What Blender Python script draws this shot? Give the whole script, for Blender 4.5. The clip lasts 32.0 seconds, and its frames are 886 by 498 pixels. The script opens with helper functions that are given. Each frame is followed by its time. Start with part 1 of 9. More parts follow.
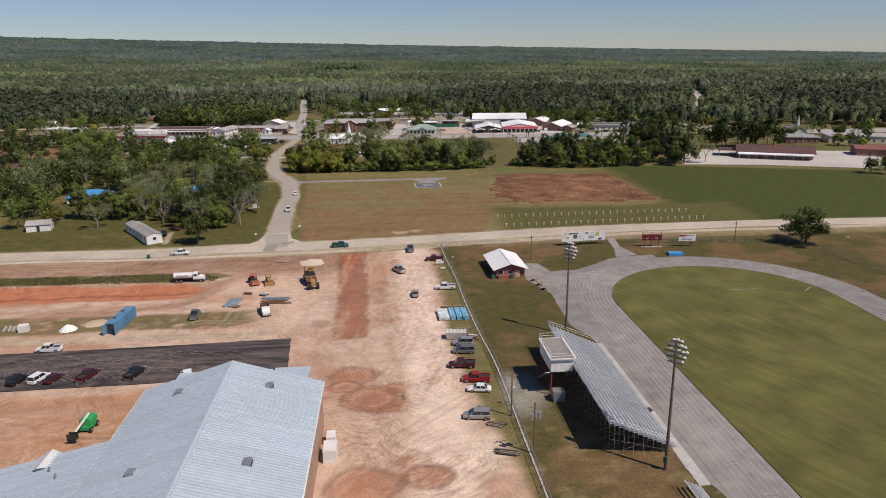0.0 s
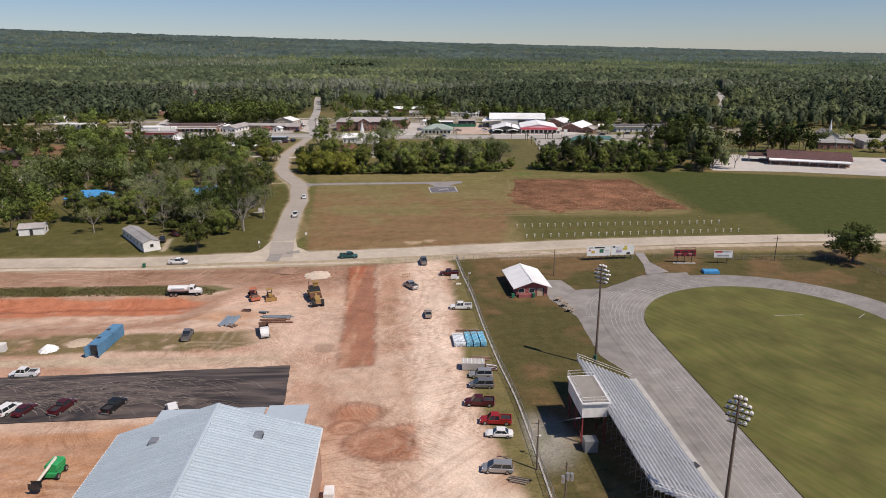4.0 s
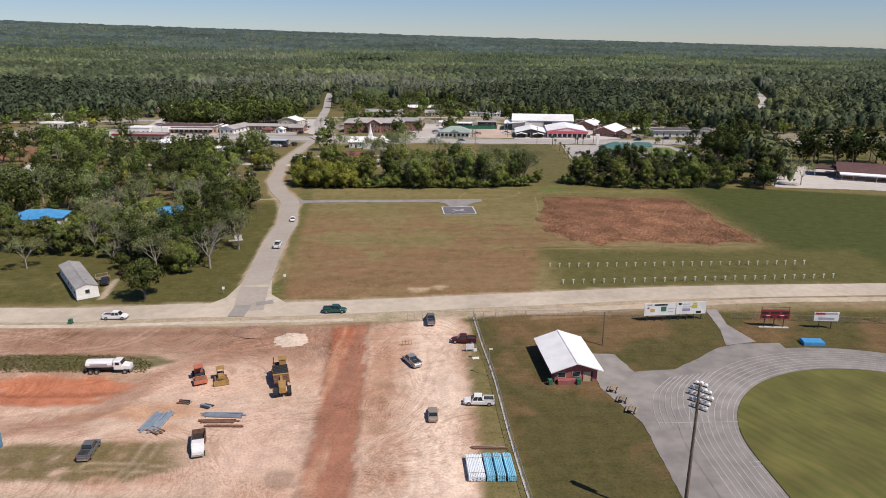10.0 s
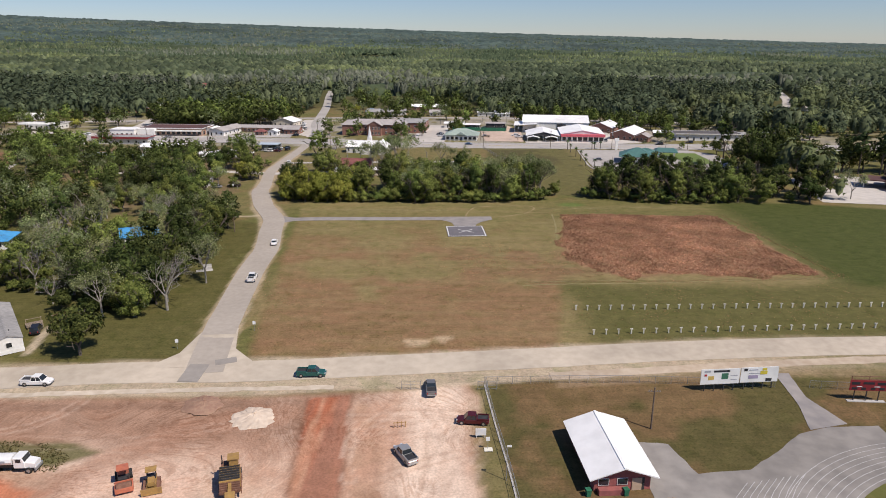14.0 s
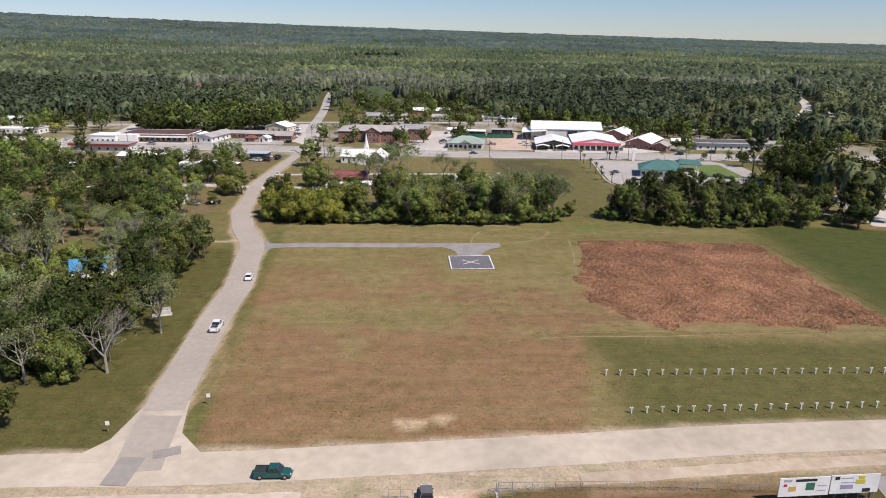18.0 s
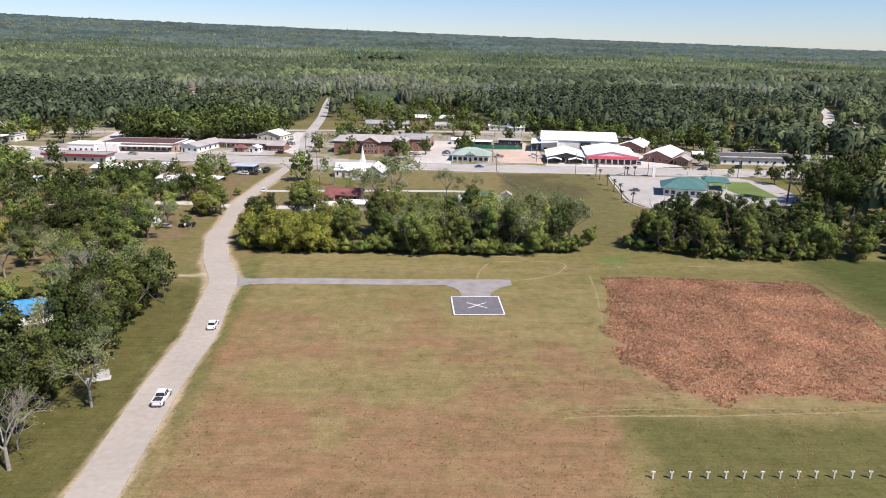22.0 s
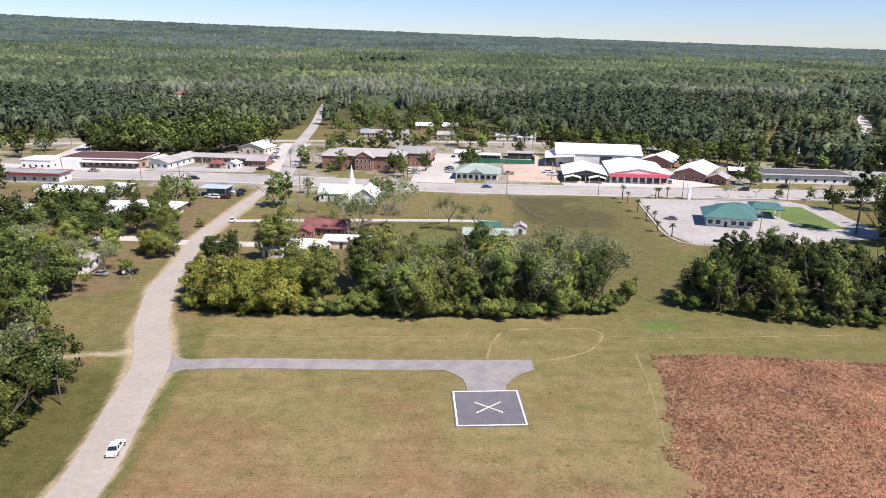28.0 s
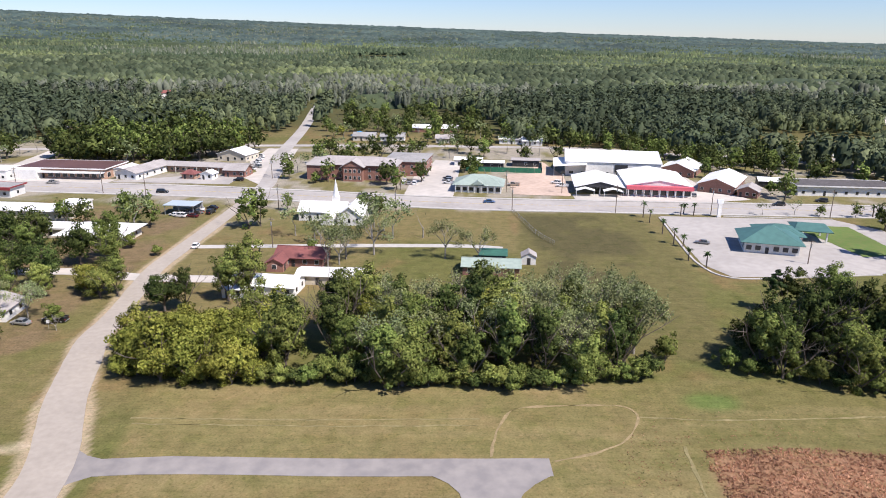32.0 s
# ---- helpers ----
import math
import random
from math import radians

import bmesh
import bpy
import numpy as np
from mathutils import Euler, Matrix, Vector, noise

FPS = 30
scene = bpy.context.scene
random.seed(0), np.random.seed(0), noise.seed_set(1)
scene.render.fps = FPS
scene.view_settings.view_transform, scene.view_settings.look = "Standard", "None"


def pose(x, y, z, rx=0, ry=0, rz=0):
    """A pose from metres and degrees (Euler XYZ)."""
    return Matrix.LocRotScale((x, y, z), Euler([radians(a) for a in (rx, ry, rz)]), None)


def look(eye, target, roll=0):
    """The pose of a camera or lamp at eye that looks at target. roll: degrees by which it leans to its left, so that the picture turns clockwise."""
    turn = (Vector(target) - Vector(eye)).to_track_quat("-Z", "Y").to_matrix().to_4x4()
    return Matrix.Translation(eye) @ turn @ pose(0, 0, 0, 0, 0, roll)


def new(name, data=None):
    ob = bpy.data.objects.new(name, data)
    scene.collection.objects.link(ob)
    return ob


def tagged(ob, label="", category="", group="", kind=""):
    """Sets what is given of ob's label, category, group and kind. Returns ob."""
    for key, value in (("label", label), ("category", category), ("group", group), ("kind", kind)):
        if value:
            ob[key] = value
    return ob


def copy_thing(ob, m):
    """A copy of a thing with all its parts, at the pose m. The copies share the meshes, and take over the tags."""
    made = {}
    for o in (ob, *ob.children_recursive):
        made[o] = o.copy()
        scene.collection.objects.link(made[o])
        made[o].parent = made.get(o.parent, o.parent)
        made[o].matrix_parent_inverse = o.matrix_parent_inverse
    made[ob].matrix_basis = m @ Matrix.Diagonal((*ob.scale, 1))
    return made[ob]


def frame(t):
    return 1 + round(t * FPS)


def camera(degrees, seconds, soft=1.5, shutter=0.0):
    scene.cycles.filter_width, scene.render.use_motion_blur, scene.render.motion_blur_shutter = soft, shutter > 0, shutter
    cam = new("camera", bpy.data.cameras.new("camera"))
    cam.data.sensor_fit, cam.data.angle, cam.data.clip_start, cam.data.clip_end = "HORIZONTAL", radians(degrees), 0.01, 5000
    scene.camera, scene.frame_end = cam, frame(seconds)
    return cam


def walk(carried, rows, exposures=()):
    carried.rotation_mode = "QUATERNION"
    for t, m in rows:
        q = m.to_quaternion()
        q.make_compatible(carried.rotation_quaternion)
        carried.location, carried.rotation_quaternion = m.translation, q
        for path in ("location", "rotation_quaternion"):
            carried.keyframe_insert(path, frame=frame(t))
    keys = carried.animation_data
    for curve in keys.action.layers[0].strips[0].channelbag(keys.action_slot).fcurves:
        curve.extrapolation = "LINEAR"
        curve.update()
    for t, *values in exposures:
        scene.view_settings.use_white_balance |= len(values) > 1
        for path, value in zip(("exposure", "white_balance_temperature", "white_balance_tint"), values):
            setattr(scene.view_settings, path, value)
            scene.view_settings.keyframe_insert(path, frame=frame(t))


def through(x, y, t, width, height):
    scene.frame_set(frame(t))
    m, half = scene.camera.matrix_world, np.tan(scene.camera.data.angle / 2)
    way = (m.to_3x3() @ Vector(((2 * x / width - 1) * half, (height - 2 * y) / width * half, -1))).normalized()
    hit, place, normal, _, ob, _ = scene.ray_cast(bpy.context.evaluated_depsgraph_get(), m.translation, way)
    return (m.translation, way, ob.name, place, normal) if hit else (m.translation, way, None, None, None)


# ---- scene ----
cam = camera(65.4, 32.0, soft=0.95)
PATH = [
    (0, (-2.984, -322.662, 62.371), (-2.893, -320.742, 61.819), -0.7),
    (2.5, (-3.328, -315.096, 62.543), (-3.259, -313.177, 61.985), -0.3),
    (4.5, (-2.823, -302.13, 62.561), (-2.775, -300.211, 62.002), -0.1),
    (6, (-2.276, -290.123, 62.4), (-2.241, -288.203, 61.841), -0.1),
    (9, (-1.276, -263.636, 62.523), (-1.265, -261.719, 61.954), 0.1),
    (11, (-0.291, -245.084, 62.609), (-0.297, -243.169, 62.03), 0.1),
    (13, (-0.259, -227.442, 62.657), (-0.272, -225.529, 62.073), 0.1),
    (16.5, (-0.475, -198.492, 63.121), (-0.493, -196.581, 62.533), 0.4),
    (19, (-0.093, -179.4, 63.727), (-0.119, -177.489, 63.139), 0.4),
    (21, (-0.522, -163.504, 63.537), (-0.549, -161.59, 62.956), 0.7),
    (23, (0.274, -146.707, 63.483), (0.234, -144.793, 62.906), 0.7),
    (25.5, (0.725, -127.011, 63.771), (0.68, -125.096, 63.196), 0.7),
    (27.5, (-0.104, -110.38, 64.248), (-0.15, -108.466, 63.67), 0.6),
    (28, (-0.232, -106.141, 64.276), (-0.278, -104.227, 63.697), 0.6),
    (29.5, (-0.326, -92.904, 64.366), (-0.373, -90.991, 63.784), 0.6),
    (32, (0.637, -69.884, 64.929), (0.586, -67.975, 64.337), 0.5),
]
walk(cam, [(t, look(eye, target, roll)) for t, eye, target, roll in PATH],
     exposures=[(0, -0.14, 6650, 15), (5, 0.0, 6600, 15), (9, 0.06, 6520, 15), (13, 0.10, 6480, 15), (18, 0.28, 6400, 16), (21, 0.56, 6300, 16), (23, 0.64, 6250, 16), (28, 0.70, 6200, 17), (32, 0.66, 6150, 17)])

# ---- light ----
SUN_TO = Vector((0.81 * 0.60, -0.59 * 0.60, 0.80)).normalized()
sun = new("sun", bpy.data.lights.new("sun", "SUN"))
sun.data.energy, sun.data.angle, sun.data.color = 4.7, radians(0.55), (1.0, 0.925, 0.80)
sun.matrix_world = SUN_TO.to_track_quat("Z", "Y").to_matrix().to_4x4()
world = bpy.data.worlds.new("sky")
world.use_nodes = True
scene.world = world
_n = world.node_tree.nodes
sky = _n.new("ShaderNodeTexSky")
sky.sky_type, sky.sun_disc = "NISHITA", False
sky.sun_elevation = math.asin(SUN_TO.z)
sky.sun_rotation = math.atan2(SUN_TO.x, SUN_TO.y)
sky.air_density, sky.dust_density, sky.ozone_density, sky.altitude = 1.0, 0.0, 3.0, 60
cool = _n.new("ShaderNodeMix")
cool.data_type, cool.blend_type, cool.inputs[0].default_value = "RGBA", "MULTIPLY", 1.0
cool.inputs[7].default_value = (0.82, 0.95, 1.22, 1)
world.node_tree.links.new(sky.outputs[0], cool.inputs[6])
world.node_tree.links.new(cool.outputs[2], _n["Background"].inputs[0])
_n["Background"].inputs[1].default_value = 0.067

rng = np.random.default_rng(7)


# ---- materials ----
def mat(name, c1, c2=None, scale=0.6, rough=0.85, metal=0.0, bump=0.15, rand=0.0, big=0.12, bscale=8.0, spec=0.3):
    """Two tones mixed by noise at two sizes, with a fine relief; rand varies it from piece to piece."""
    m = bpy.data.materials.new(name)
    m.use_nodes = True
    nt = m.node_tree
    N, L = nt.nodes.new, nt.links.new
    b = nt.nodes["Principled BSDF"]
    c2 = c2 or tuple(v * 0.8 for v in c1)
    pos = N("ShaderNodeNewGeometry")
    n1, n2 = N("ShaderNodeTexNoise"), N("ShaderNodeTexNoise")
    n1.inputs["Scale"].default_value, n1.inputs["Detail"].default_value = scale, 7
    n2.inputs["Scale"].default_value, n2.inputs["Detail"].default_value = scale / 9, 3
    L(pos.outputs["Position"], n1.inputs["Vector"])
    L(pos.outputs["Position"], n2.inputs["Vector"])
    r = N("ShaderNodeMapRange")
    r.inputs["From Min"].default_value, r.inputs["From Max"].default_value = 0.34, 0.66
    L(n1.outputs[0], r.inputs["Value"])
    mx = N("ShaderNodeMix")
    mx.data_type = "RGBA"
    mx.inputs[6].default_value, mx.inputs[7].default_value = (*c1, 1), (*c2, 1)
    L(r.outputs[0], mx.inputs[0])
    val = N("ShaderNodeMapRange")
    val.inputs["From Min"].default_value, val.inputs["From Max"].default_value = 0.3, 0.7
    val.inputs["To Min"].default_value, val.inputs["To Max"].default_value = 1 - big, 1 + big
    L(n2.outputs[0], val.inputs["Value"])
    out = mx.outputs[2]
    hsv = N("ShaderNodeHueSaturation")
    L(out, hsv.inputs["Color"])
    if rand:
        ob = N("ShaderNodeObjectInfo")
        r2 = N("ShaderNodeMapRange")
        r2.inputs["To Min"].default_value, r2.inputs["To Max"].default_value = 1 - rand, 1 + rand
        L(ob.outputs["Random"], r2.inputs["Value"])
        ml = N("ShaderNodeMath")
        ml.operation = "MULTIPLY"
        L(val.outputs[0], ml.inputs[0])
        L(r2.outputs[0], ml.inputs[1])
        L(ml.outputs[0], hsv.inputs["Value"])
    else:
        L(val.outputs[0], hsv.inputs["Value"])
    L(hsv.outputs[0], b.inputs["Base Color"])
    b.inputs["Roughness"].default_value, b.inputs["Metallic"].default_value = rough, metal
    b.inputs["Specular IOR Level"].default_value = spec
    if bump:
        n3, bp = N("ShaderNodeTexNoise"), N("ShaderNodeBump")
        n3.inputs["Scale"].default_value, n3.inputs["Detail"].default_value = bscale, 4
        L(pos.outputs["Position"], n3.inputs["Vector"])
        bp.inputs["Strength"].default_value, bp.inputs["Distance"].default_value = bump, 0.05
        L(n3.outputs[0], bp.inputs["Height"])
        L(bp.outputs[0], b.inputs["Normal"])
    return m


def leafy(name, dark, light, through=0.16, hue=0.018, vary=0.34):
    """Foliage: each clump takes its own tone between dark and light, each tree its own shift."""
    m = bpy.data.materials.new(name)
    m.use_nodes = True
    nt = m.node_tree
    N, L = nt.nodes.new, nt.links.new
    b = nt.nodes["Principled BSDF"]
    g, ob = N("ShaderNodeNewGeometry"), N("ShaderNodeObjectInfo")
    mx, hsv, h = N("ShaderNodeMix"), N("ShaderNodeHueSaturation"), N("ShaderNodeMapRange")
    v, nz, pw = N("ShaderNodeMapRange"), N("ShaderNodeTexNoise"), N("ShaderNodeMath")
    mx.data_type = "RGBA"
    mx.inputs[6].default_value, mx.inputs[7].default_value = (*dark, 1), (*light, 1)
    pw.operation, pw.inputs[1].default_value = "POWER", 1.5
    L(g.outputs["Random Per Island"], pw.inputs[0])
    L(pw.outputs[0], mx.inputs[0])
    L(mx.outputs[2], hsv.inputs["Color"])
    h.inputs["To Min"].default_value, h.inputs["To Max"].default_value = 0.5 - hue, 0.5 + hue
    L(ob.outputs["Random"], h.inputs["Value"])
    L(h.outputs[0], hsv.inputs["Hue"])
    nz.inputs["Scale"].default_value, nz.inputs["Detail"].default_value = 0.02, 4
    L(g.outputs["Position"], nz.inputs["Vector"])
    v.inputs["From Min"].default_value, v.inputs["From Max"].default_value = 0.32, 0.68
    v.inputs["To Min"].default_value, v.inputs["To Max"].default_value = 0.72, 1.28
    L(nz.outputs[0], v.inputs["Value"])
    crown, cv, mul = N("ShaderNodeTexNoise"), N("ShaderNodeMapRange"), N("ShaderNodeMath")
    crown.inputs["Scale"].default_value, crown.inputs["Detail"].default_value = 0.11, 2
    L(g.outputs["Position"], crown.inputs["Vector"])
    cv.inputs["From Min"].default_value, cv.inputs["From Max"].default_value = 0.33, 0.67
    cv.inputs["To Min"].default_value, cv.inputs["To Max"].default_value = 1 - vary, 1 + vary
    L(crown.outputs[0], cv.inputs["Value"])
    mul.operation = "MULTIPLY"
    L(v.outputs[0], mul.inputs[0])
    L(cv.outputs[0], mul.inputs[1])
    L(mul.outputs[0], hsv.inputs["Value"])
    L(hsv.outputs[0], b.inputs["Base Color"])
    b.inputs["Roughness"].default_value, b.inputs["Specular IOR Level"].default_value = 0.75, 0.08
    tr, ms = N("ShaderNodeBsdfTranslucent"), N("ShaderNodeMixShader")
    L(hsv.outputs[0], tr.inputs["Color"])
    ms.inputs[0].default_value = through
    L(b.outputs[0], ms.inputs[1])
    L(tr.outputs[0], ms.inputs[2])
    L(ms.outputs[0], nt.nodes["Material Output"].inputs["Surface"])
    return m


def ground_mat(name, fine=1.0):
    """Soil and turf: tones lie in the mesh, the noise adds clods and tufts."""
    m = bpy.data.materials.new(name)
    m.use_nodes = True
    nt = m.node_tree
    N, L = nt.nodes.new, nt.links.new
    b = nt.nodes["Principled BSDF"]
    at, pos = N("ShaderNodeVertexColor"), N("ShaderNodeNewGeometry")
    at.layer_name = "tone"
    last = None
    for s, a, d in ((2.6 * fine, 0.16, 7), (0.35, 0.13, 5)):
        n, r = N("ShaderNodeTexNoise"), N("ShaderNodeMapRange")
        n.inputs["Scale"].default_value, n.inputs["Detail"].default_value = s, d
        L(pos.outputs["Position"], n.inputs["Vector"])
        r.inputs["From Min"].default_value, r.inputs["From Max"].default_value = 0.3, 0.7
        r.inputs["To Min"].default_value, r.inputs["To Max"].default_value = 1 - a, 1 + a
        L(n.outputs[0], r.inputs["Value"])
        if last is None:
            last = r.outputs[0]
            bp = N("ShaderNodeBump")
            bp.inputs["Strength"].default_value, bp.inputs["Distance"].default_value = 0.14, 0.10
            L(n.outputs[0], bp.inputs["Height"])
            L(bp.outputs[0], b.inputs["Normal"])
        else:
            ml = N("ShaderNodeMath")
            ml.operation = "MULTIPLY"
            L(last, ml.inputs[0])
            L(r.outputs[0], ml.inputs[1])
            last = ml.outputs[0]
    hsv = N("ShaderNodeHueSaturation")
    tone = at.outputs["Color"]
    # scraped streaks where the soil is bare (alpha 1), mowing lines where it is turf (alpha 0)
    soil, turf = at.outputs["Alpha"], N("ShaderNodeMath")
    turf.operation, turf.inputs[0].default_value = "SUBTRACT", 1.0
    L(soil, turf.inputs[1])
    bend, off, far_off, wander = N("ShaderNodeTexNoise"), N("ShaderNodeVectorMath"), N("ShaderNodeVectorMath"), N("ShaderNodeVectorMath")
    bend.inputs["Scale"].default_value, bend.inputs["Detail"].default_value = 0.035, 1
    L(pos.outputs["Position"], bend.inputs["Vector"])
    off.operation, off.inputs[1].default_value = "SUBTRACT", (0.5, 0.5, 0.5)
    far_off.operation, far_off.inputs["Scale"].default_value = "SCALE", 55.0
    L(bend.outputs["Color"], off.inputs[0])
    L(off.outputs[0], far_off.inputs[0])
    wander.operation = "ADD"
    L(pos.outputs["Position"], wander.inputs[0])
    L(far_off.outputs[0], wander.inputs[1])
    for sx, sy, turn, lo, hi, tint, much, where in ((0.045, 1.4, 5, 0.50, 0.60, (0.62, 0.50, 0.43), 0.5, soil), (0.04, 2.0, 82, 0.50, 0.60, (0.60, 0.49, 0.43), 0.48, soil), (0.04, 2.2, 70, 0.53, 0.62, (1.24, 1.30, 1.34), 0.5, soil),
                                                    (0.035, 1.6, -18, 0.54, 0.64, (1.2, 1.27, 1.32), 0.32, soil), (0.03, 1.9, 100, 0.54, 0.64, (0.70, 0.58, 0.50), 0.34, soil), (0.3, 0.3, 0, 0.52, 0.68, (0.74, 0.60, 0.52), 0.4, soil),
                                                    (0.12, 1.4, 2, 0.48, 0.66, (0.70, 0.74, 0.66), 0.4, turf.outputs[0]), (0.9, 0.9, 0, 0.54, 0.70, (1.32, 1.20, 1.22), 0.60, turf.outputs[0]), (1.6, 1.6, 30, 0.54, 0.68, (0.56, 0.62, 0.54), 0.6, turf.outputs[0]), (0.22, 0.22, 60, 0.52, 0.66, (0.70, 0.80, 0.62), 0.5, turf.outputs[0])):
        mp, nz, rg, am, tm, mx = N("ShaderNodeMapping"), N("ShaderNodeTexNoise"), N("ShaderNodeMapRange"), N("ShaderNodeMath"), N("ShaderNodeMix"), N("ShaderNodeMix")
        tu = N("ShaderNodeMapping")
        tu.inputs["Rotation"].default_value = (0, 0, radians(-turn))
        mp.inputs["Scale"].default_value = (sx, sy, 1)
        L(wander.outputs[0] if where is soil else pos.outputs["Position"], tu.inputs["Vector"])
        L(tu.outputs[0], mp.inputs["Vector"])
        nz.inputs["Scale"].default_value, nz.inputs["Detail"].default_value, nz.inputs["Distortion"].default_value = 1.0, 5, 0.5
        L(mp.outputs[0], nz.inputs["Vector"])
        rg.inputs["From Min"].default_value, rg.inputs["From Max"].default_value, rg.inputs["To Max"].default_value = lo, hi, much
        L(nz.outputs[0], rg.inputs["Value"])
        am.operation = "MULTIPLY"
        L(rg.outputs[0], am.inputs[0])
        if where is soil:
            # each direction only here and there
            sp, pick, both = N("ShaderNodeTexNoise"), N("ShaderNodeMapRange"), N("ShaderNodeMath")
            sh = N("ShaderNodeMapping")
            sh.inputs["Location"].default_value = (turn * 7.3, turn * 3.1, 0)
            L(pos.outputs["Position"], sh.inputs["Vector"])
            sp.inputs["Scale"].default_value, sp.inputs["Detail"].default_value = 0.06, 2
            L(sh.outputs[0], sp.inputs["Vector"])
            pick.inputs["From Min"].default_value, pick.inputs["From Max"].default_value = 0.50, 0.60
            L(sp.outputs[0], pick.inputs["Value"])
            both.operation = "MULTIPLY"
            L(pick.outputs[0], both.inputs[0])
            L(where, both.inputs[1])
            L(both.outputs[0], am.inputs[1])
        else:
            L(where, am.inputs[1])
        tm.data_type, tm.blend_type, tm.inputs[0].default_value = "RGBA", "MULTIPLY", 1.0
        tm.inputs[7].default_value = (*tint, 1)
        L(tone, tm.inputs[6])
        mx.data_type = "RGBA"
        L(am.outputs[0], mx.inputs[0])
        L(tone, mx.inputs[6])
        L(tm.outputs[2], mx.inputs[7])
        tone = mx.outputs[2]
    L(tone, hsv.inputs["Color"])
    L(last, hsv.inputs["Value"])
    L(hsv.outputs[0], b.inputs["Base Color"])
    b.inputs["Roughness"].default_value, b.inputs["Specular IOR Level"].default_value = 0.95, 0.1
    return m


def streaked(name, c1, c2, sx, sy, turn, lo=0.42, hi=0.62, sway=20.0, big=0.15, rough=0.92, bscale=3.0):
    """Two tones in long wandering streaks along a heading, as left by wheels or a mower."""
    m = mat(name, c1, c2, 1.0, rough, 0, 0.3, big=big, bscale=bscale)
    nt = m.node_tree
    N, L = nt.nodes.new, nt.links.new
    pos, bend, sub, far_off, add = N("ShaderNodeNewGeometry"), N("ShaderNodeTexNoise"), N("ShaderNodeVectorMath"), N("ShaderNodeVectorMath"), N("ShaderNodeVectorMath")
    bend.inputs["Scale"].default_value, bend.inputs["Detail"].default_value = 0.03, 1
    sub.operation, sub.inputs[1].default_value = "SUBTRACT", (0.5, 0.5, 0.5)
    far_off.operation, far_off.inputs["Scale"].default_value = "SCALE", sway
    add.operation = "ADD"
    L(pos.outputs["Position"], bend.inputs["Vector"])
    L(bend.outputs["Color"], sub.inputs[0])
    L(sub.outputs[0], far_off.inputs[0])
    L(pos.outputs["Position"], add.inputs[0])
    L(far_off.outputs[0], add.inputs[1])
    tu, mp, nz, rg = N("ShaderNodeMapping"), N("ShaderNodeMapping"), N("ShaderNodeTexNoise"), N("ShaderNodeMapRange")
    tu.inputs["Rotation"].default_value = (0, 0, radians(-turn))
    mp.inputs["Scale"].default_value = (sx, sy, 1)
    L(add.outputs[0], tu.inputs["Vector"])
    L(tu.outputs[0], mp.inputs["Vector"])
    L(mp.outputs[0], nz.inputs["Vector"])
    nz.inputs["Scale"].default_value, nz.inputs["Detail"].default_value = 1.0, 6
    rg.inputs["From Min"].default_value, rg.inputs["From Max"].default_value = lo, hi
    L(nz.outputs[0], rg.inputs["Value"])
    mix = [n for n in nt.nodes if n.bl_idname == "ShaderNodeMix"][0]
    L(rg.outputs[0], mix.inputs[0])
    return m


def glass_mat(name, tint=(0.02, 0.025, 0.03)):
    m = mat(name, tint, tint, rough=0.08, bump=0, big=0.05, spec=0.6)
    return m


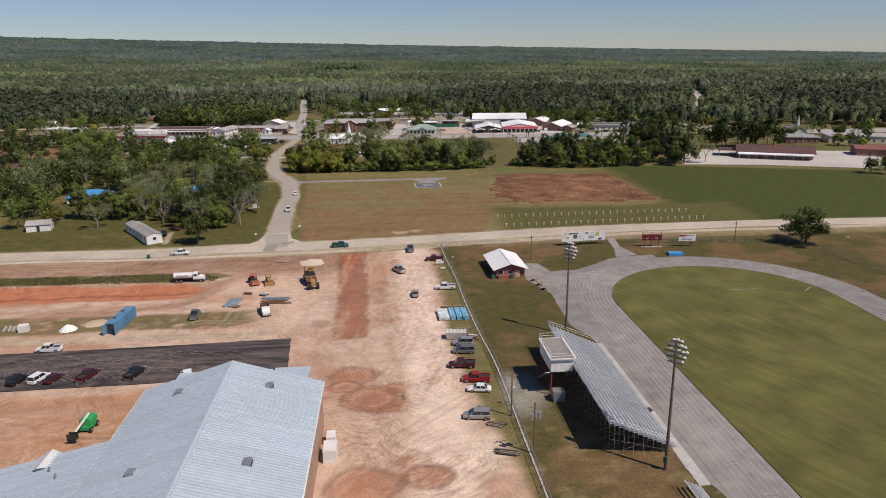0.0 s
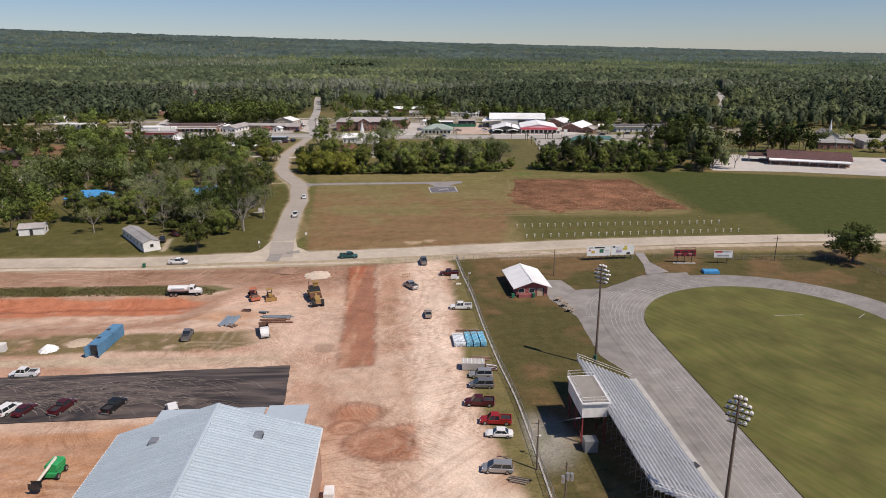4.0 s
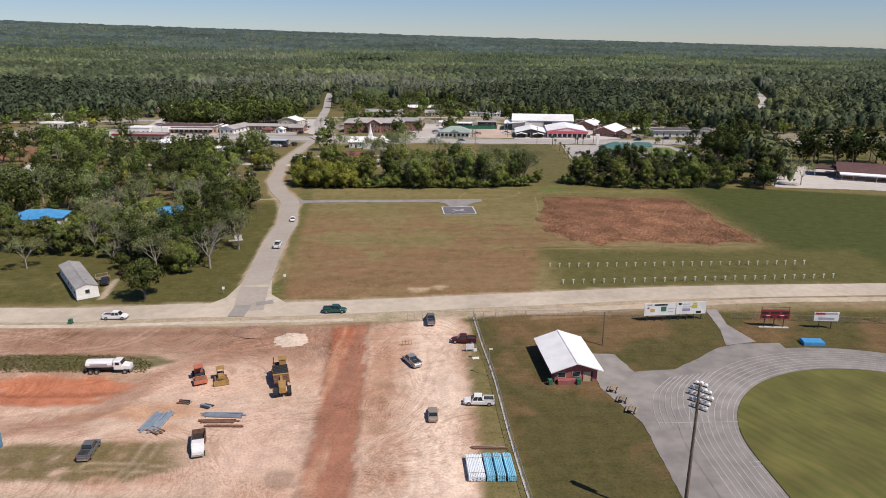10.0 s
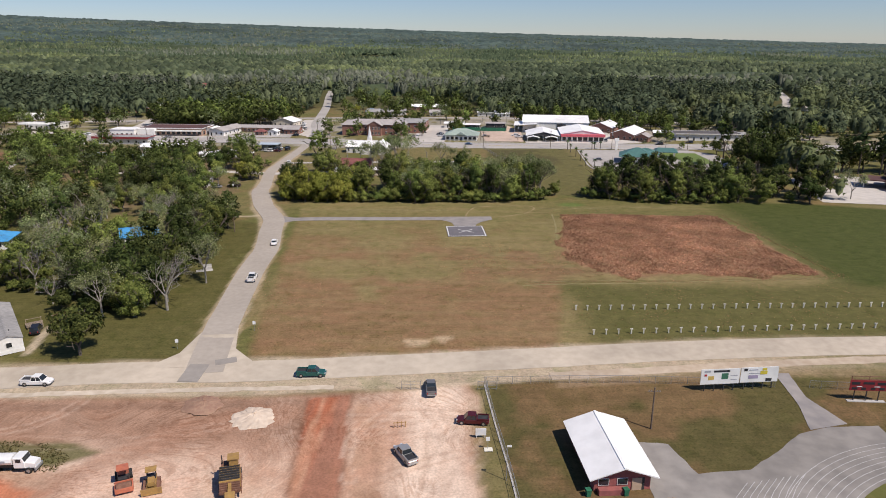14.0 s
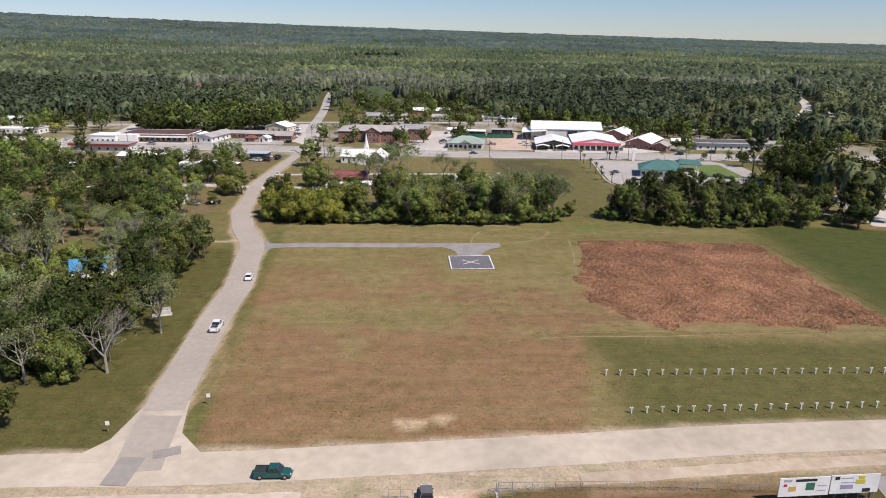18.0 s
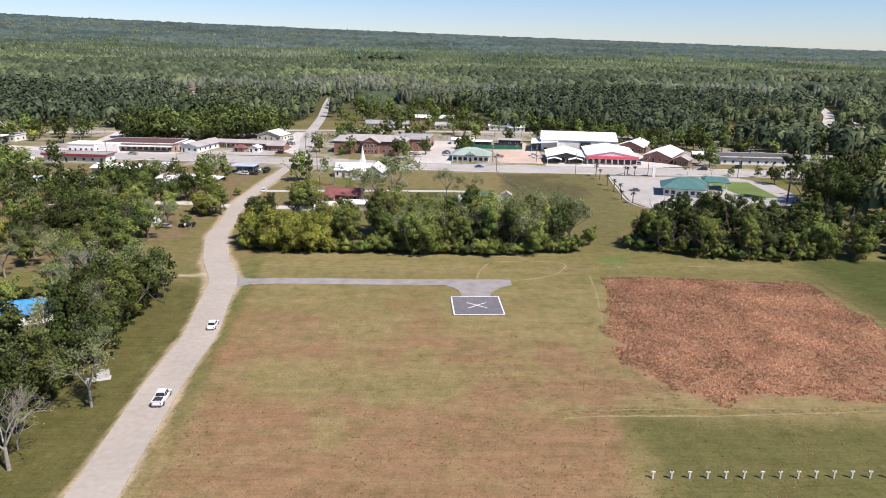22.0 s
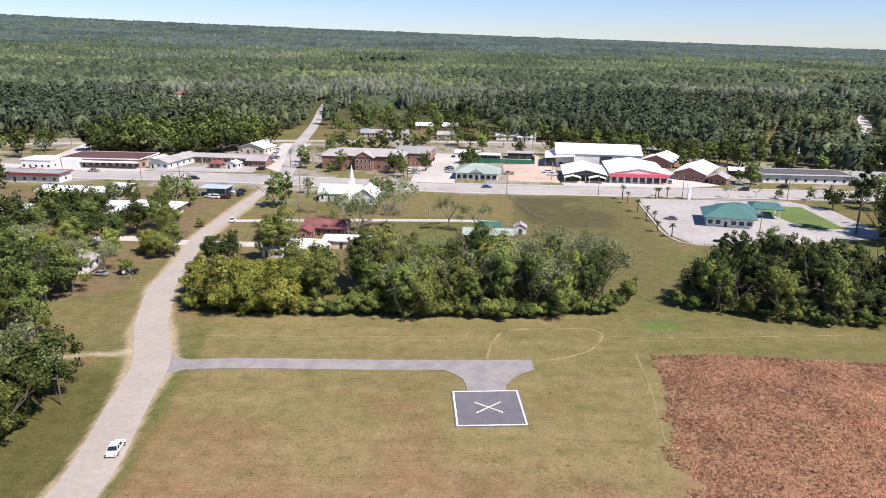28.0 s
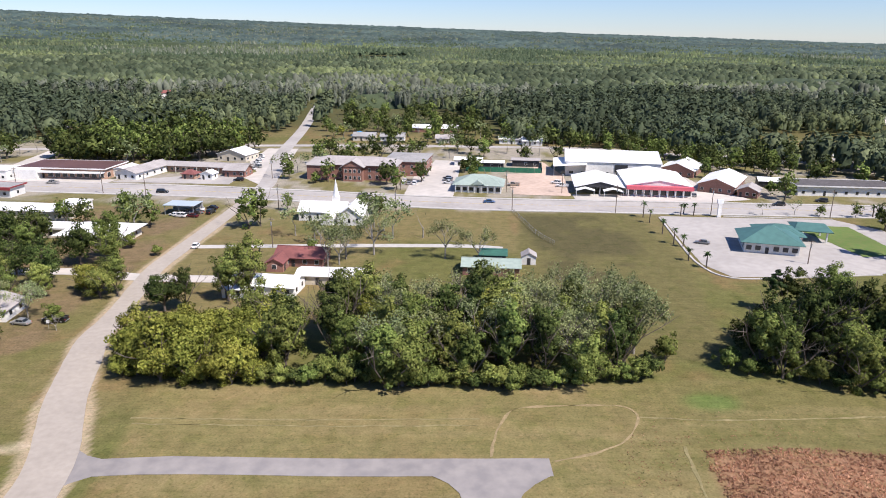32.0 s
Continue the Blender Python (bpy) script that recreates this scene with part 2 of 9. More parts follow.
MAT = dict(
    white_metal=mat("white_painted_metal", (0.78, 0.78, 0.77), (0.68, 0.68, 0.67), 0.5, 0.45, 0.1, 0.05),
    bright_roof=mat("white_roof_membrane", (0.82, 0.82, 0.81), (0.72, 0.72, 0.71), 0.4, 0.55, 0, 0.05),
    galv=mat("galvalume_roof", (0.47, 0.54, 0.59), (0.44, 0.51, 0.56), 0.8, 0.5, 0.15, 0.02, rand=0.04, big=0.03),
    steel=mat("galvanised_steel", (0.45, 0.46, 0.47), (0.36, 0.37, 0.38), 1.5, 0.45, 0.6, 0.05),
    alu=mat("bleacher_aluminium", (0.62, 0.62, 0.61), (0.50, 0.50, 0.49), 1.0, 0.4, 0.45, 0.03, rand=0.08),
    dark=mat("dark_painted_steel", (0.035, 0.035, 0.04), (0.06, 0.06, 0.06), 2.0, 0.5, 0.2, 0.03),
    rubber=mat("tyre_rubber", (0.02, 0.02, 0.02), (0.03, 0.03, 0.03), 3, 0.85, 0, 0.05),
    rim=mat("wheel_rim", (0.45, 0.45, 0.46), (0.35, 0.35, 0.36), 3, 0.35, 0.7, 0),
    glass=glass_mat("dark_window_glass"),
    brick=mat("red_brick", (0.29, 0.155, 0.12), (0.23, 0.12, 0.095), 2.0, 0.9, 0, 0.2, bscale=14),
    block=mat("red_painted_block", (0.33, 0.11, 0.10), (0.26, 0.09, 0.085), 1.5, 0.9, 0, 0.15),
    tan_brick=mat("tan_brick_wall", (0.42, 0.27, 0.20), (0.35, 0.22, 0.16), 1.6, 0.9, 0, 0.2),
    white_wall=mat("white_siding", (0.74, 0.73, 0.70), (0.64, 0.63, 0.60), 1.2, 0.8, 0, 0.1),
    cream_wall=mat("cream_stucco", (0.60, 0.54, 0.44), (0.52, 0.47, 0.38), 1.0, 0.85, 0, 0.1),
    shingle=mat("grey_shingle_roof", (0.33, 0.32, 0.31), (0.25, 0.245, 0.24), 1.2, 0.95, 0, 0.3),
    shingle_l=mat("pale_shingle_roof", (0.38, 0.35, 0.335), (0.31, 0.288, 0.275), 1.2, 0.95, 0, 0.3),
    shingle_d=mat("dark_shingle_roof", (0.075, 0.07, 0.07), (0.12, 0.11, 0.11), 1.2, 0.95, 0, 0.3),
    brown_roof=mat("brown_metal_roof", (0.10, 0.055, 0.05), (0.14, 0.075, 0.065), 0.8, 0.6, 0.1, 0.1),
    maroon=mat("maroon_roof_edge", (0.28, 0.05, 0.055), (0.22, 0.04, 0.045), 0.8, 0.7, 0, 0.1),
    red_roof=mat("faded_red_roof", (0.25, 0.095, 0.085), (0.19, 0.075, 0.07), 0.8, 0.7, 0.05, 0.1),
    pink=mat("red_fascia", (0.62, 0.13, 0.16), (0.54, 0.11, 0.14), 0.8, 0.6, 0, 0.03),
    teal=mat("teal_metal_roof", (0.085, 0.19, 0.172), (0.07, 0.155, 0.142), 0.5, 0.5, 0.1, 0.06),
    sage=mat("pale_green_roof", (0.33, 0.40, 0.35), (0.28, 0.34, 0.30), 0.8, 0.7, 0.1, 0.1),
    green_roof=mat("dark_green_roof", (0.05, 0.15, 0.11), (0.04, 0.11, 0.085), 0.8, 0.6, 0.1, 0.1),
    tarp=mat("blue_tarpaulin", (0.07, 0.30, 0.56), (0.05, 0.23, 0.47), 0.7, 0.55, 0, 0.5, bscale=1.5),
    pipe_blue=mat("blue_plastic_pipe", (0.20, 0.50, 0.66), (0.26, 0.57, 0.72), 1.5, 0.4, 0, 0, rand=0.2),
    pipe_white=mat("white_plastic_pipe", (0.70, 0.74, 0.76), (0.62, 0.66, 0.69), 1.5, 0.4, 0, 0, rand=0.1),
    container=mat("blue_container_paint", (0.12, 0.27, 0.42), (0.09, 0.21, 0.34), 1.2, 0.55, 0.1, 0.1),
    panel_grey=mat("grey_blue_sheet_metal", (0.36, 0.43, 0.48), (0.29, 0.35, 0.40), 1.0, 0.45, 0.4, 0.05, rand=0.1),
    rust=mat("rusty_steel", (0.16, 0.08, 0.055), (0.24, 0.13, 0.09), 2.0, 0.9, 0.2, 0.2),
    yellow=mat("construction_yellow", (0.36, 0.22, 0.07), (0.27, 0.165, 0.065), 1.5, 0.6, 0, 0.1),
    orange=mat("construction_orange", (0.50, 0.16, 0.09), (0.40, 0.13, 0.08), 1.5, 0.6, 0, 0.1),
    lift_green=mat("green_lift_paint", (0.03, 0.36, 0.12), (0.025, 0.29, 0.10), 1.5, 0.5, 0, 0.05),
    green=mat("green_paint", (0.03, 0.16, 0.09), (0.025, 0.12, 0.07), 1.5, 0.6, 0, 0.05),
    wood=mat("weathered_timber", (0.30, 0.24, 0.18), (0.22, 0.17, 0.13), 2.0, 0.9, 0, 0.2, rand=0.15),
    pole_wood=mat("creosoted_pole_wood", (0.17, 0.13, 0.10), (0.12, 0.09, 0.07), 2.0, 0.9, 0, 0.2),
    concrete=mat("pale_concrete", (0.46, 0.44, 0.41), (0.38, 0.365, 0.34), 0.7, 0.9, 0, 0.1),
    post=mat("pale_painted_post", (0.62, 0.60, 0.52), (0.54, 0.52, 0.45), 2, 0.8, 0, 0.1),
    line=mat("white_road_paint", (0.72, 0.72, 0.70), (0.55, 0.55, 0.53), 1.6, 0.8, 0, 0),
    lane=mat("worn_lane_paint", (0.46, 0.45, 0.45), (0.33, 0.32, 0.32), 0.6, 0.85, 0, 0),
    board=mat("white_sign_board", (0.74, 0.75, 0.74), (0.64, 0.65, 0.64), 0.6, 0.6, 0, 0.03),
    score=mat("maroon_score_board", (0.26, 0.03, 0.035), (0.20, 0.025, 0.03), 1, 0.5, 0, 0),
    lamp_glass=mat("floodlight_glass", (0.75, 0.76, 0.78), (0.66, 0.67, 0.70), 2, 0.15, 0.3, 0),
    chain=mat("chain_link_wire", (0.22, 0.22, 0.21), (0.17, 0.17, 0.165), 2, 0.6, 0.4, 0),
    bark=mat("tree_bark", (0.13, 0.105, 0.085), (0.085, 0.07, 0.055), 2.5, 0.95, 0, 0.3),
    bark_pale=mat("pale_dead_wood", (0.31, 0.285, 0.25), (0.22, 0.20, 0.175), 2.5, 0.9, 0, 0.2),
    leaf=leafy("oak_leaves", (0.028, 0.043, 0.011), (0.112, 0.136, 0.038)),
    leaf_mid=leafy("spring_leaves", (0.092, 0.122, 0.027), (0.235, 0.265, 0.072)),
    leaf_pale=leafy("pale_budding_leaves", (0.145, 0.17, 0.07), (0.265, 0.29, 0.135)),
    leaf_yellow=leafy("yellow_green_leaves", (0.125, 0.142, 0.024), (0.32, 0.32, 0.066), hue=0.010),
    pine=leafy("pine_needles", (0.026, 0.044, 0.015), (0.075, 0.105, 0.034), 0.15),
    palm=leafy("palm_fronds", (0.030, 0.055, 0.018), (0.085, 0.12, 0.04), 0.2),
    woods=leafy("woodland_leaves", (0.066, 0.086, 0.044), (0.126, 0.150, 0.080), 0.1, vary=0.22),
    woods_dark=leafy("dark_woodland_leaves", (0.040, 0.056, 0.031), (0.086, 0.108, 0.060), 0.1, vary=0.22),
    woods_light=leafy("light_woodland_leaves", (0.092, 0.114, 0.050), (0.160, 0.182, 0.084), 0.1, vary=0.2),
    woods_grey=leafy("greyish_budding_woodland", (0.092, 0.108, 0.078), (0.152, 0.168, 0.124), 0.1, vary=0.2),
    woods_young=leafy("young_plantation", (0.095, 0.138, 0.046), (0.145, 0.188, 0.068), 0.1, vary=0.12),
    tuft=leafy("dry_bunch_grass", (0.27, 0.146, 0.086), (0.58, 0.365, 0.23), 0.5, vary=0.3),
    weed=leafy("bank_weeds", (0.10, 0.105, 0.04), (0.24, 0.21, 0.09), 0.5, vary=0.2),
    road=mat("pale_worn_asphalt", (0.48, 0.418, 0.335), (0.41, 0.352, 0.28), 0.5, 0.92, 0, 0.15, big=0.14),
    side=mat("grey_side_road_asphalt", (0.325, 0.288, 0.245), (0.37, 0.328, 0.28), 0.8, 0.92, 0, 0.15, big=0.06),
    sand=mat("pale_bare_sand", (0.31, 0.235, 0.13), (0.21, 0.165, 0.08), 1.2, 0.95, 0, 0.2),
    hay=mat("pale_cut_hay", (0.26, 0.215, 0.105), (0.17, 0.15, 0.065), 1.0, 0.95, 0, 0.3),
    street=mat("grey_street_asphalt", (0.38, 0.355, 0.33), (0.33, 0.308, 0.285), 0.4, 0.92, 0, 0.1, big=0.12),
    lot=mat("pale_parking_asphalt", (0.50, 0.462, 0.42), (0.43, 0.398, 0.36), 0.3, 0.92, 0, 0.1, big=0.12),
    patch_dark=mat("asphalt_repair", (0.285, 0.262, 0.235), (0.25, 0.228, 0.205), 0.8, 0.92, 0, 0.1),
    track=mat("worn_grey_track", (0.205, 0.19, 0.175), (0.275, 0.255, 0.232), 0.35, 0.9, 0, 0.1, big=0.15),
    drive=mat("grey_driveway", (0.215, 0.200, 0.195), (0.285, 0.262, 0.245), 0.35, 0.92, 0, 0.1, big=0.12),
    pad=mat("dark_pad_asphalt", (0.125, 0.12, 0.13), (0.155, 0.145, 0.155), 0.6, 0.9, 0, 0.1),
    fresh=streaked("fresh_black_asphalt", (0.034, 0.030, 0.032), (0.120, 0.096, 0.086), 0.035, 0.55, 2, 0.40, 0.66, 12.0),
    water=mat("dark_pond_water", (0.03, 0.03, 0.025), (0.025, 0.025, 0.02), 0.2, 0.08, 0, 0.05),
)


def paint(name, c, metal=0.2):
    return mat(name, c, tuple(v * 0.92 for v in c), 1.0, 0.28, metal, 0, big=0.04, spec=0.5)


PAINT = dict(white=paint("white_car_paint", (0.74, 0.74, 0.73), 0), black=paint("black_car_paint", (0.018, 0.018, 0.02)),
             grey=paint("grey_car_paint", (0.20, 0.20, 0.20), 0.4), silver=paint("silver_car_paint", (0.42, 0.42, 0.41), 0.5),
             red=paint("red_car_paint", (0.36, 0.025, 0.025)), maroon=paint("maroon_car_paint", (0.085, 0.014, 0.018)),
             green=paint("dark_green_car_paint", (0.02, 0.10, 0.09)), blue=paint("blue_car_paint", (0.04, 0.09, 0.20)),
             tan=paint("tan_car_paint", (0.36, 0.30, 0.24), 0.3))


# ---- mesh making ----
class Mesh:
    """Vertices and faces gathered from simple solids."""

    def __init__(self):
        self.v, self.f = [], []

    def add(self, vs, fs):
        k = len(self.v)
        self.v += [tuple(p) for p in vs]
        self.f += [tuple(i + k for i in f) for f in fs]
        return self

    def box(self, x, y, z, sx, sy, sz, turn=0.0, m=None):
        """A box whose base centre is x, y, z."""
        c, s = math.cos(radians(turn)), math.sin(radians(turn))
        vs = []
        for k in (0, sz):
            for i, j in ((-1, -1), (1, -1), (1, 1), (-1, 1)):
                a, b = i * sx / 2, j * sy / 2
                p = Vector((x + a * c - b * s, y + a * s + b * c, z + k))
                vs.append(m @ p if m else p)
        return self.add(vs, ((3, 2, 1, 0), (4, 5, 6, 7), (0, 1, 5, 4), (1, 2, 6, 5), (2, 3, 7, 6), (3, 0, 4, 7)))

    def tube(self, p, q, r, r2=None, n=6, cap=True):
        p, q = Vector(p), Vector(q)
        r2 = r if r2 is None else r2
        d = (q - p).normalized()
        a = d.orthogonal().normalized()
        b = d.cross(a)
        vs = [p + (a * math.cos(t) + b * math.sin(t)) * r for t in (math.tau * i / n for i in range(n))]
        vs += [q + (a * math.cos(t) + b * math.sin(t)) * r2 for t in (math.tau * i / n for i in range(n))]
        fs = [(i, (i + 1) % n, n + (i + 1) % n, n + i) for i in range(n)]
        if cap:
            fs += [tuple(range(n))[::-1], tuple(range(n, 2 * n))]
        return self.add(vs, fs)

    def prism(self, poly, z0, z1):
        n = len(poly)
        vs = [(x, y, z0) for x, y in poly] + [(x, y, z1) for x, y in poly]
        return self.add(vs, [tuple(range(n))[::-1], tuple(range(n, 2 * n))] + [(i, (i + 1) % n, n + (i + 1) % n, n + i) for i in range(n)])

    def loft(self, rings):
        """A closed skin over rings of equal length."""
        n = len(rings[0])
        vs = [p for r in rings for p in r]
        fs = [tuple(range(n))[::-1], tuple(range(len(vs) - n, len(vs)))]
        for k in range(len(rings) - 1):
            fs += [(k * n + i, k * n + (i + 1) % n, (k + 1) * n + (i + 1) % n, (k + 1) * n + i) for i in range(n)]
        return self.add(vs, fs)

    def slab(self, a, b, c, d, t):
        """A thick sheet on four corners; t is its thickness, downwards."""
        n = (Vector(b) - Vector(a)).cross(Vector(d) - Vector(a)).normalized() * t
        up = [Vector(p) for p in (a, b, c, d)]
        lo = [p - n for p in up]
        return self.add(up + lo, ((0, 1, 2, 3), (7, 6, 5, 4), (0, 4, 5, 1), (1, 5, 6, 2), (2, 6, 7, 3), (3, 7, 4, 0)))

    def data(self, name, material):
        me = bpy.data.meshes.new(name)
        me.from_pydata(self.v, [], self.f)
        me.materials.append(material)
        me.update()
        return me


def fast_mesh(name, v, quads, material, normals=None):
    """A mesh of triangles or quads from arrays."""
    me = bpy.data.meshes.new(name)
    nv, nf = len(v), len(quads)
    me.vertices.add(nv)
    me.vertices.foreach_set("co", np.asarray(v, np.float32).ravel())
    k = np.shape(quads)[1]
    me.loops.add(nf * k)
    me.loops.foreach_set("vertex_index", np.asarray(quads, np.int32).ravel())
    me.polygons.add(nf)
    me.polygons.foreach_set("loop_start", np.arange(0, nf * k, k, dtype=np.int32))
    me.update(calc_edges=True)
    me.materials.append(material)
    if normals is not None:
        me.normals_split_custom_set_from_vertices(normals)
    return me


def part(name, mesh, material, parent, label="", at=None):
    me = mesh.data(name, material) if isinstance(mesh, Mesh) else mesh
    ob = new(name, me)
    ob.parent = parent
    if at is not None:
        ob.matrix_basis = at
    return tagged(ob, label)


def thing(name, label, category, m=None, group="", kind=""):
    ob = new(name)
    ob.empty_display_size = 0.5
    if m is not None:
        ob.matrix_basis = m
    return tagged(ob, label, category, group, kind)


def single(name, mesh, material, label, category, m=None, group="", kind=""):
    ob = new(name, mesh.data(name, material) if isinstance(mesh, Mesh) else mesh)
    if m is not None:
        ob.matrix_basis = m
    return tagged(ob, label, category, group, kind)


# ---- the lie of the land ----
def smooth(a, b, x):
    u = np.clip((x - a) / (b - a), 0, 1)
    return u * u * (3 - 2 * u)


def ramp(y):
    """The land falls two metres from the meadow to the school ground."""
    return -2.0 * np.clip((-80 - y) / 32, 0, 1)


def dip(x, y):
    """The cut bank and the hollow below it on the building site."""
    u = smooth(-127, -136, y) * (1 - smooth(-141, -152, y))
    return -1.5 * u * (1 - smooth(-68, -56, x))


def hills(x, y):
    r = np.hypot(x, y + 200)
    az = np.degrees(np.arctan2(x, y + 200))
    e = np.radians(0.45 - 0.9 * np.clip(az, -50, 50) / 33)
    return smooth(600, 4700, r) ** 1.3 * (50 + 4600 * np.tan(e)) * (y > -100)


def gz(x, y):
    return float(ramp(y) + dip(x, y) + hills(x, y))


LAT = [rng.random((256, 256)) for _ in range(6)]


def vnoise(x, y, size, k=0):
    """Smooth value noise between 0 and 1, of cells that size."""
    g = LAT[k % 6]
    u, v = np.asarray(x) / size + 37.3 * k, np.asarray(y) / size + 11.7 * k
    i, j = np.floor(u).astype(int), np.floor(v).astype(int)
    a, b = u - i, v - j
    a, b = a * a * (3 - 2 * a), b * b * (3 - 2 * b)
    q = lambda p, s: g[p % 256, s % 256]
    return (q(i, j) * (1 - a) + q(i + 1, j) * a) * (1 - b) + (q(i, j + 1) * (1 - a) + q(i + 1, j + 1) * a) * b


def fractal(x, y, size, k=0, octaves=4):
    s, w, a = 0.0, 0.0, 1.0
    for o in range(octaves):
        s, w = s + a * vnoise(x, y, size / 2 ** o, k + o), w + a
        a *= 0.55
    return s / w


def inside(x, y, poly):
    """Signed distance to a polygon, positive inside."""
    d = np.full(np.shape(x), 1e9)
    c = np.zeros(np.shape(x), bool)
    n = len(poly)
    for k in range(n):
        (x0, y0), (x1, y1) = poly[k], poly[(k + 1) % n]
        ex, ey = x1 - x0, y1 - y0
        t = np.clip(((x - x0) * ex + (y - y0) * ey) / (ex * ex + ey * ey), 0, 1)
        d = np.minimum(d, np.hypot(x - x0 - t * ex, y - y0 - t * ey))
        cross = (y0 > y) != (y1 > y)
        with np.errstate(divide="ignore", invalid="ignore"):
            c ^= cross & (x < (x1 - x0) * (y - y0) / ((y1 - y0) if y1 != y0 else 1e-9) + x0)
    return np.where(c, d, -d)


def along(x, y, line):
    """Distance to an open line."""
    d = np.full(np.shape(x), 1e9)
    for (x0, y0), (x1, y1) in zip(line, line[1:]):
        ex, ey = x1 - x0, y1 - y0
        t = np.clip(((x - x0) * ex + (y - y0) * ey) / (ex * ex + ey * ey), 0, 1)
        d = np.minimum(d, np.hypot(x - x0 - t * ex, y - y0 - t * ey))
    return d


# ---- plan: roads, yards, fields ----
MAIN_ROAD = [(-400, -116), (-230, -106), (-140, -99), (-92, -98.5), (-66, -96), (-40, -95), (-10, -92), (20, -88.8), (50, -85.5), (95, -82.5), (170, -82), (400, -92)]
SIDE_ROAD = [(-48.5, -96), (-50.5, -82), (-53, -60), (-55.5, -35), (-56.5, -15), (-60, 4), (-62.7, 20), (-68.3, 33.5), (-71.8, 41.5), (-75.9, 54), (-80.2, 68), (-81.4, 80), (-85.2, 102), (-87.2, 118), (-87, 135), (-86.5, 187), (-87, 206)]
NORTH_STREET = [(-87, 206), (-87, 232), (-95, 280), (-101, 312), (-114, 430), (-132, 554), (-143, 640)]
TOWN_STREET = [(-600, 262), (-300, 232), (-200, 223), (-100, 216), (-6, 203), (55, 200.5), (167, 198), (420, 190)]
BACK_STREET = [(-420, 300), (-263, 318), (-108, 346), (63, 350), (130, 330), (260, 322), (520, 330)]
WEST_ROAD = [(-200, 226), (-221, 265), (-230, 315), (-249, 410), (-300, 640)]
CROSS_LANE = [(-160, 108), (-110, 112), (-86, 108), (-40, 108)]
CHURCH_LANE = [(-87, 137), (-40, 141), (0, 143), (14, 141)]
SITE = [(-420, -410), (-420, -112), (-140, -106), (-60, -104.5), (-20, -102.5), (4, -99), (6.5, -104), (5.5, -125), (6, -150), (6, -178), (9, -200), (13.5, -222), (15, -250), (16, -410)]
DRIVE_LINE = [(-2.5, -99), (-2.2, -125), (-1.5, -160), (0.5, -190), (2.0, -225), (3, -330)]
BACK_LANE = [(-200, -12), (-203, 10), (-205, 28.6), (-207.2, 55.7), (-215.7, 101.5), (-224, 130)]
BROWN_YARD = [(-300, 172), (-232, 170), (-222, 116), (-245, 106), (-300, 128)]
PATCH = [(41, 30), (64, 31.5), (98, 28), (100, 2), (104, -37), (78, -39), (50, -40), (36, -31), (35.5, -8), (38.5, 8)]


# ---- ground ----
def lerp(a, b, w):
    w = np.asarray(w)[..., None]
    return a * (1 - w) + np.asarray(b) * w


def tyre_tracks(x, y, d, skip):
    """Pairs of faint wheel marks curving over the bare soil."""
    near = (np.abs(x) < 150) & (y > -340) & (y < -104) & ~skip
    px, py, e = x[near], y[near], d[near]
    q = np.random.default_rng(5)
    for k in range(130):
        if k % 3:
            p, a = np.array((q.uniform(-28, 6), q.uniform(-250, -112))), q.normal(math.pi / 2, 0.35)
        else:
            p, a = np.array((q.uniform(-120, -20), q.choice((-170, -145, -142, -115, -112, -200, -205)) + q.normal(0, 2.5))), q.normal(0, 0.12)
        bend, line = q.normal(0, 0.035), []
        for _ in range(9):
            line.append(tuple(p))
            p = p + np.array((math.cos(a), math.sin(a))) * 4.5
            a += bend * 4.5 * q.uniform(0.5, 1.5)
        t = along(px, py, line)
        tone = (0.33, 0.20, 0.135) if k % 2 else (0.57, 0.43, 0.335)
        e = lerp(e, tone, smooth(0.55, 0.10, np.abs(t - 0.95)) * q.uniform(0.10, 0.35))
    d = d.copy()
    d[near] = e
    return d


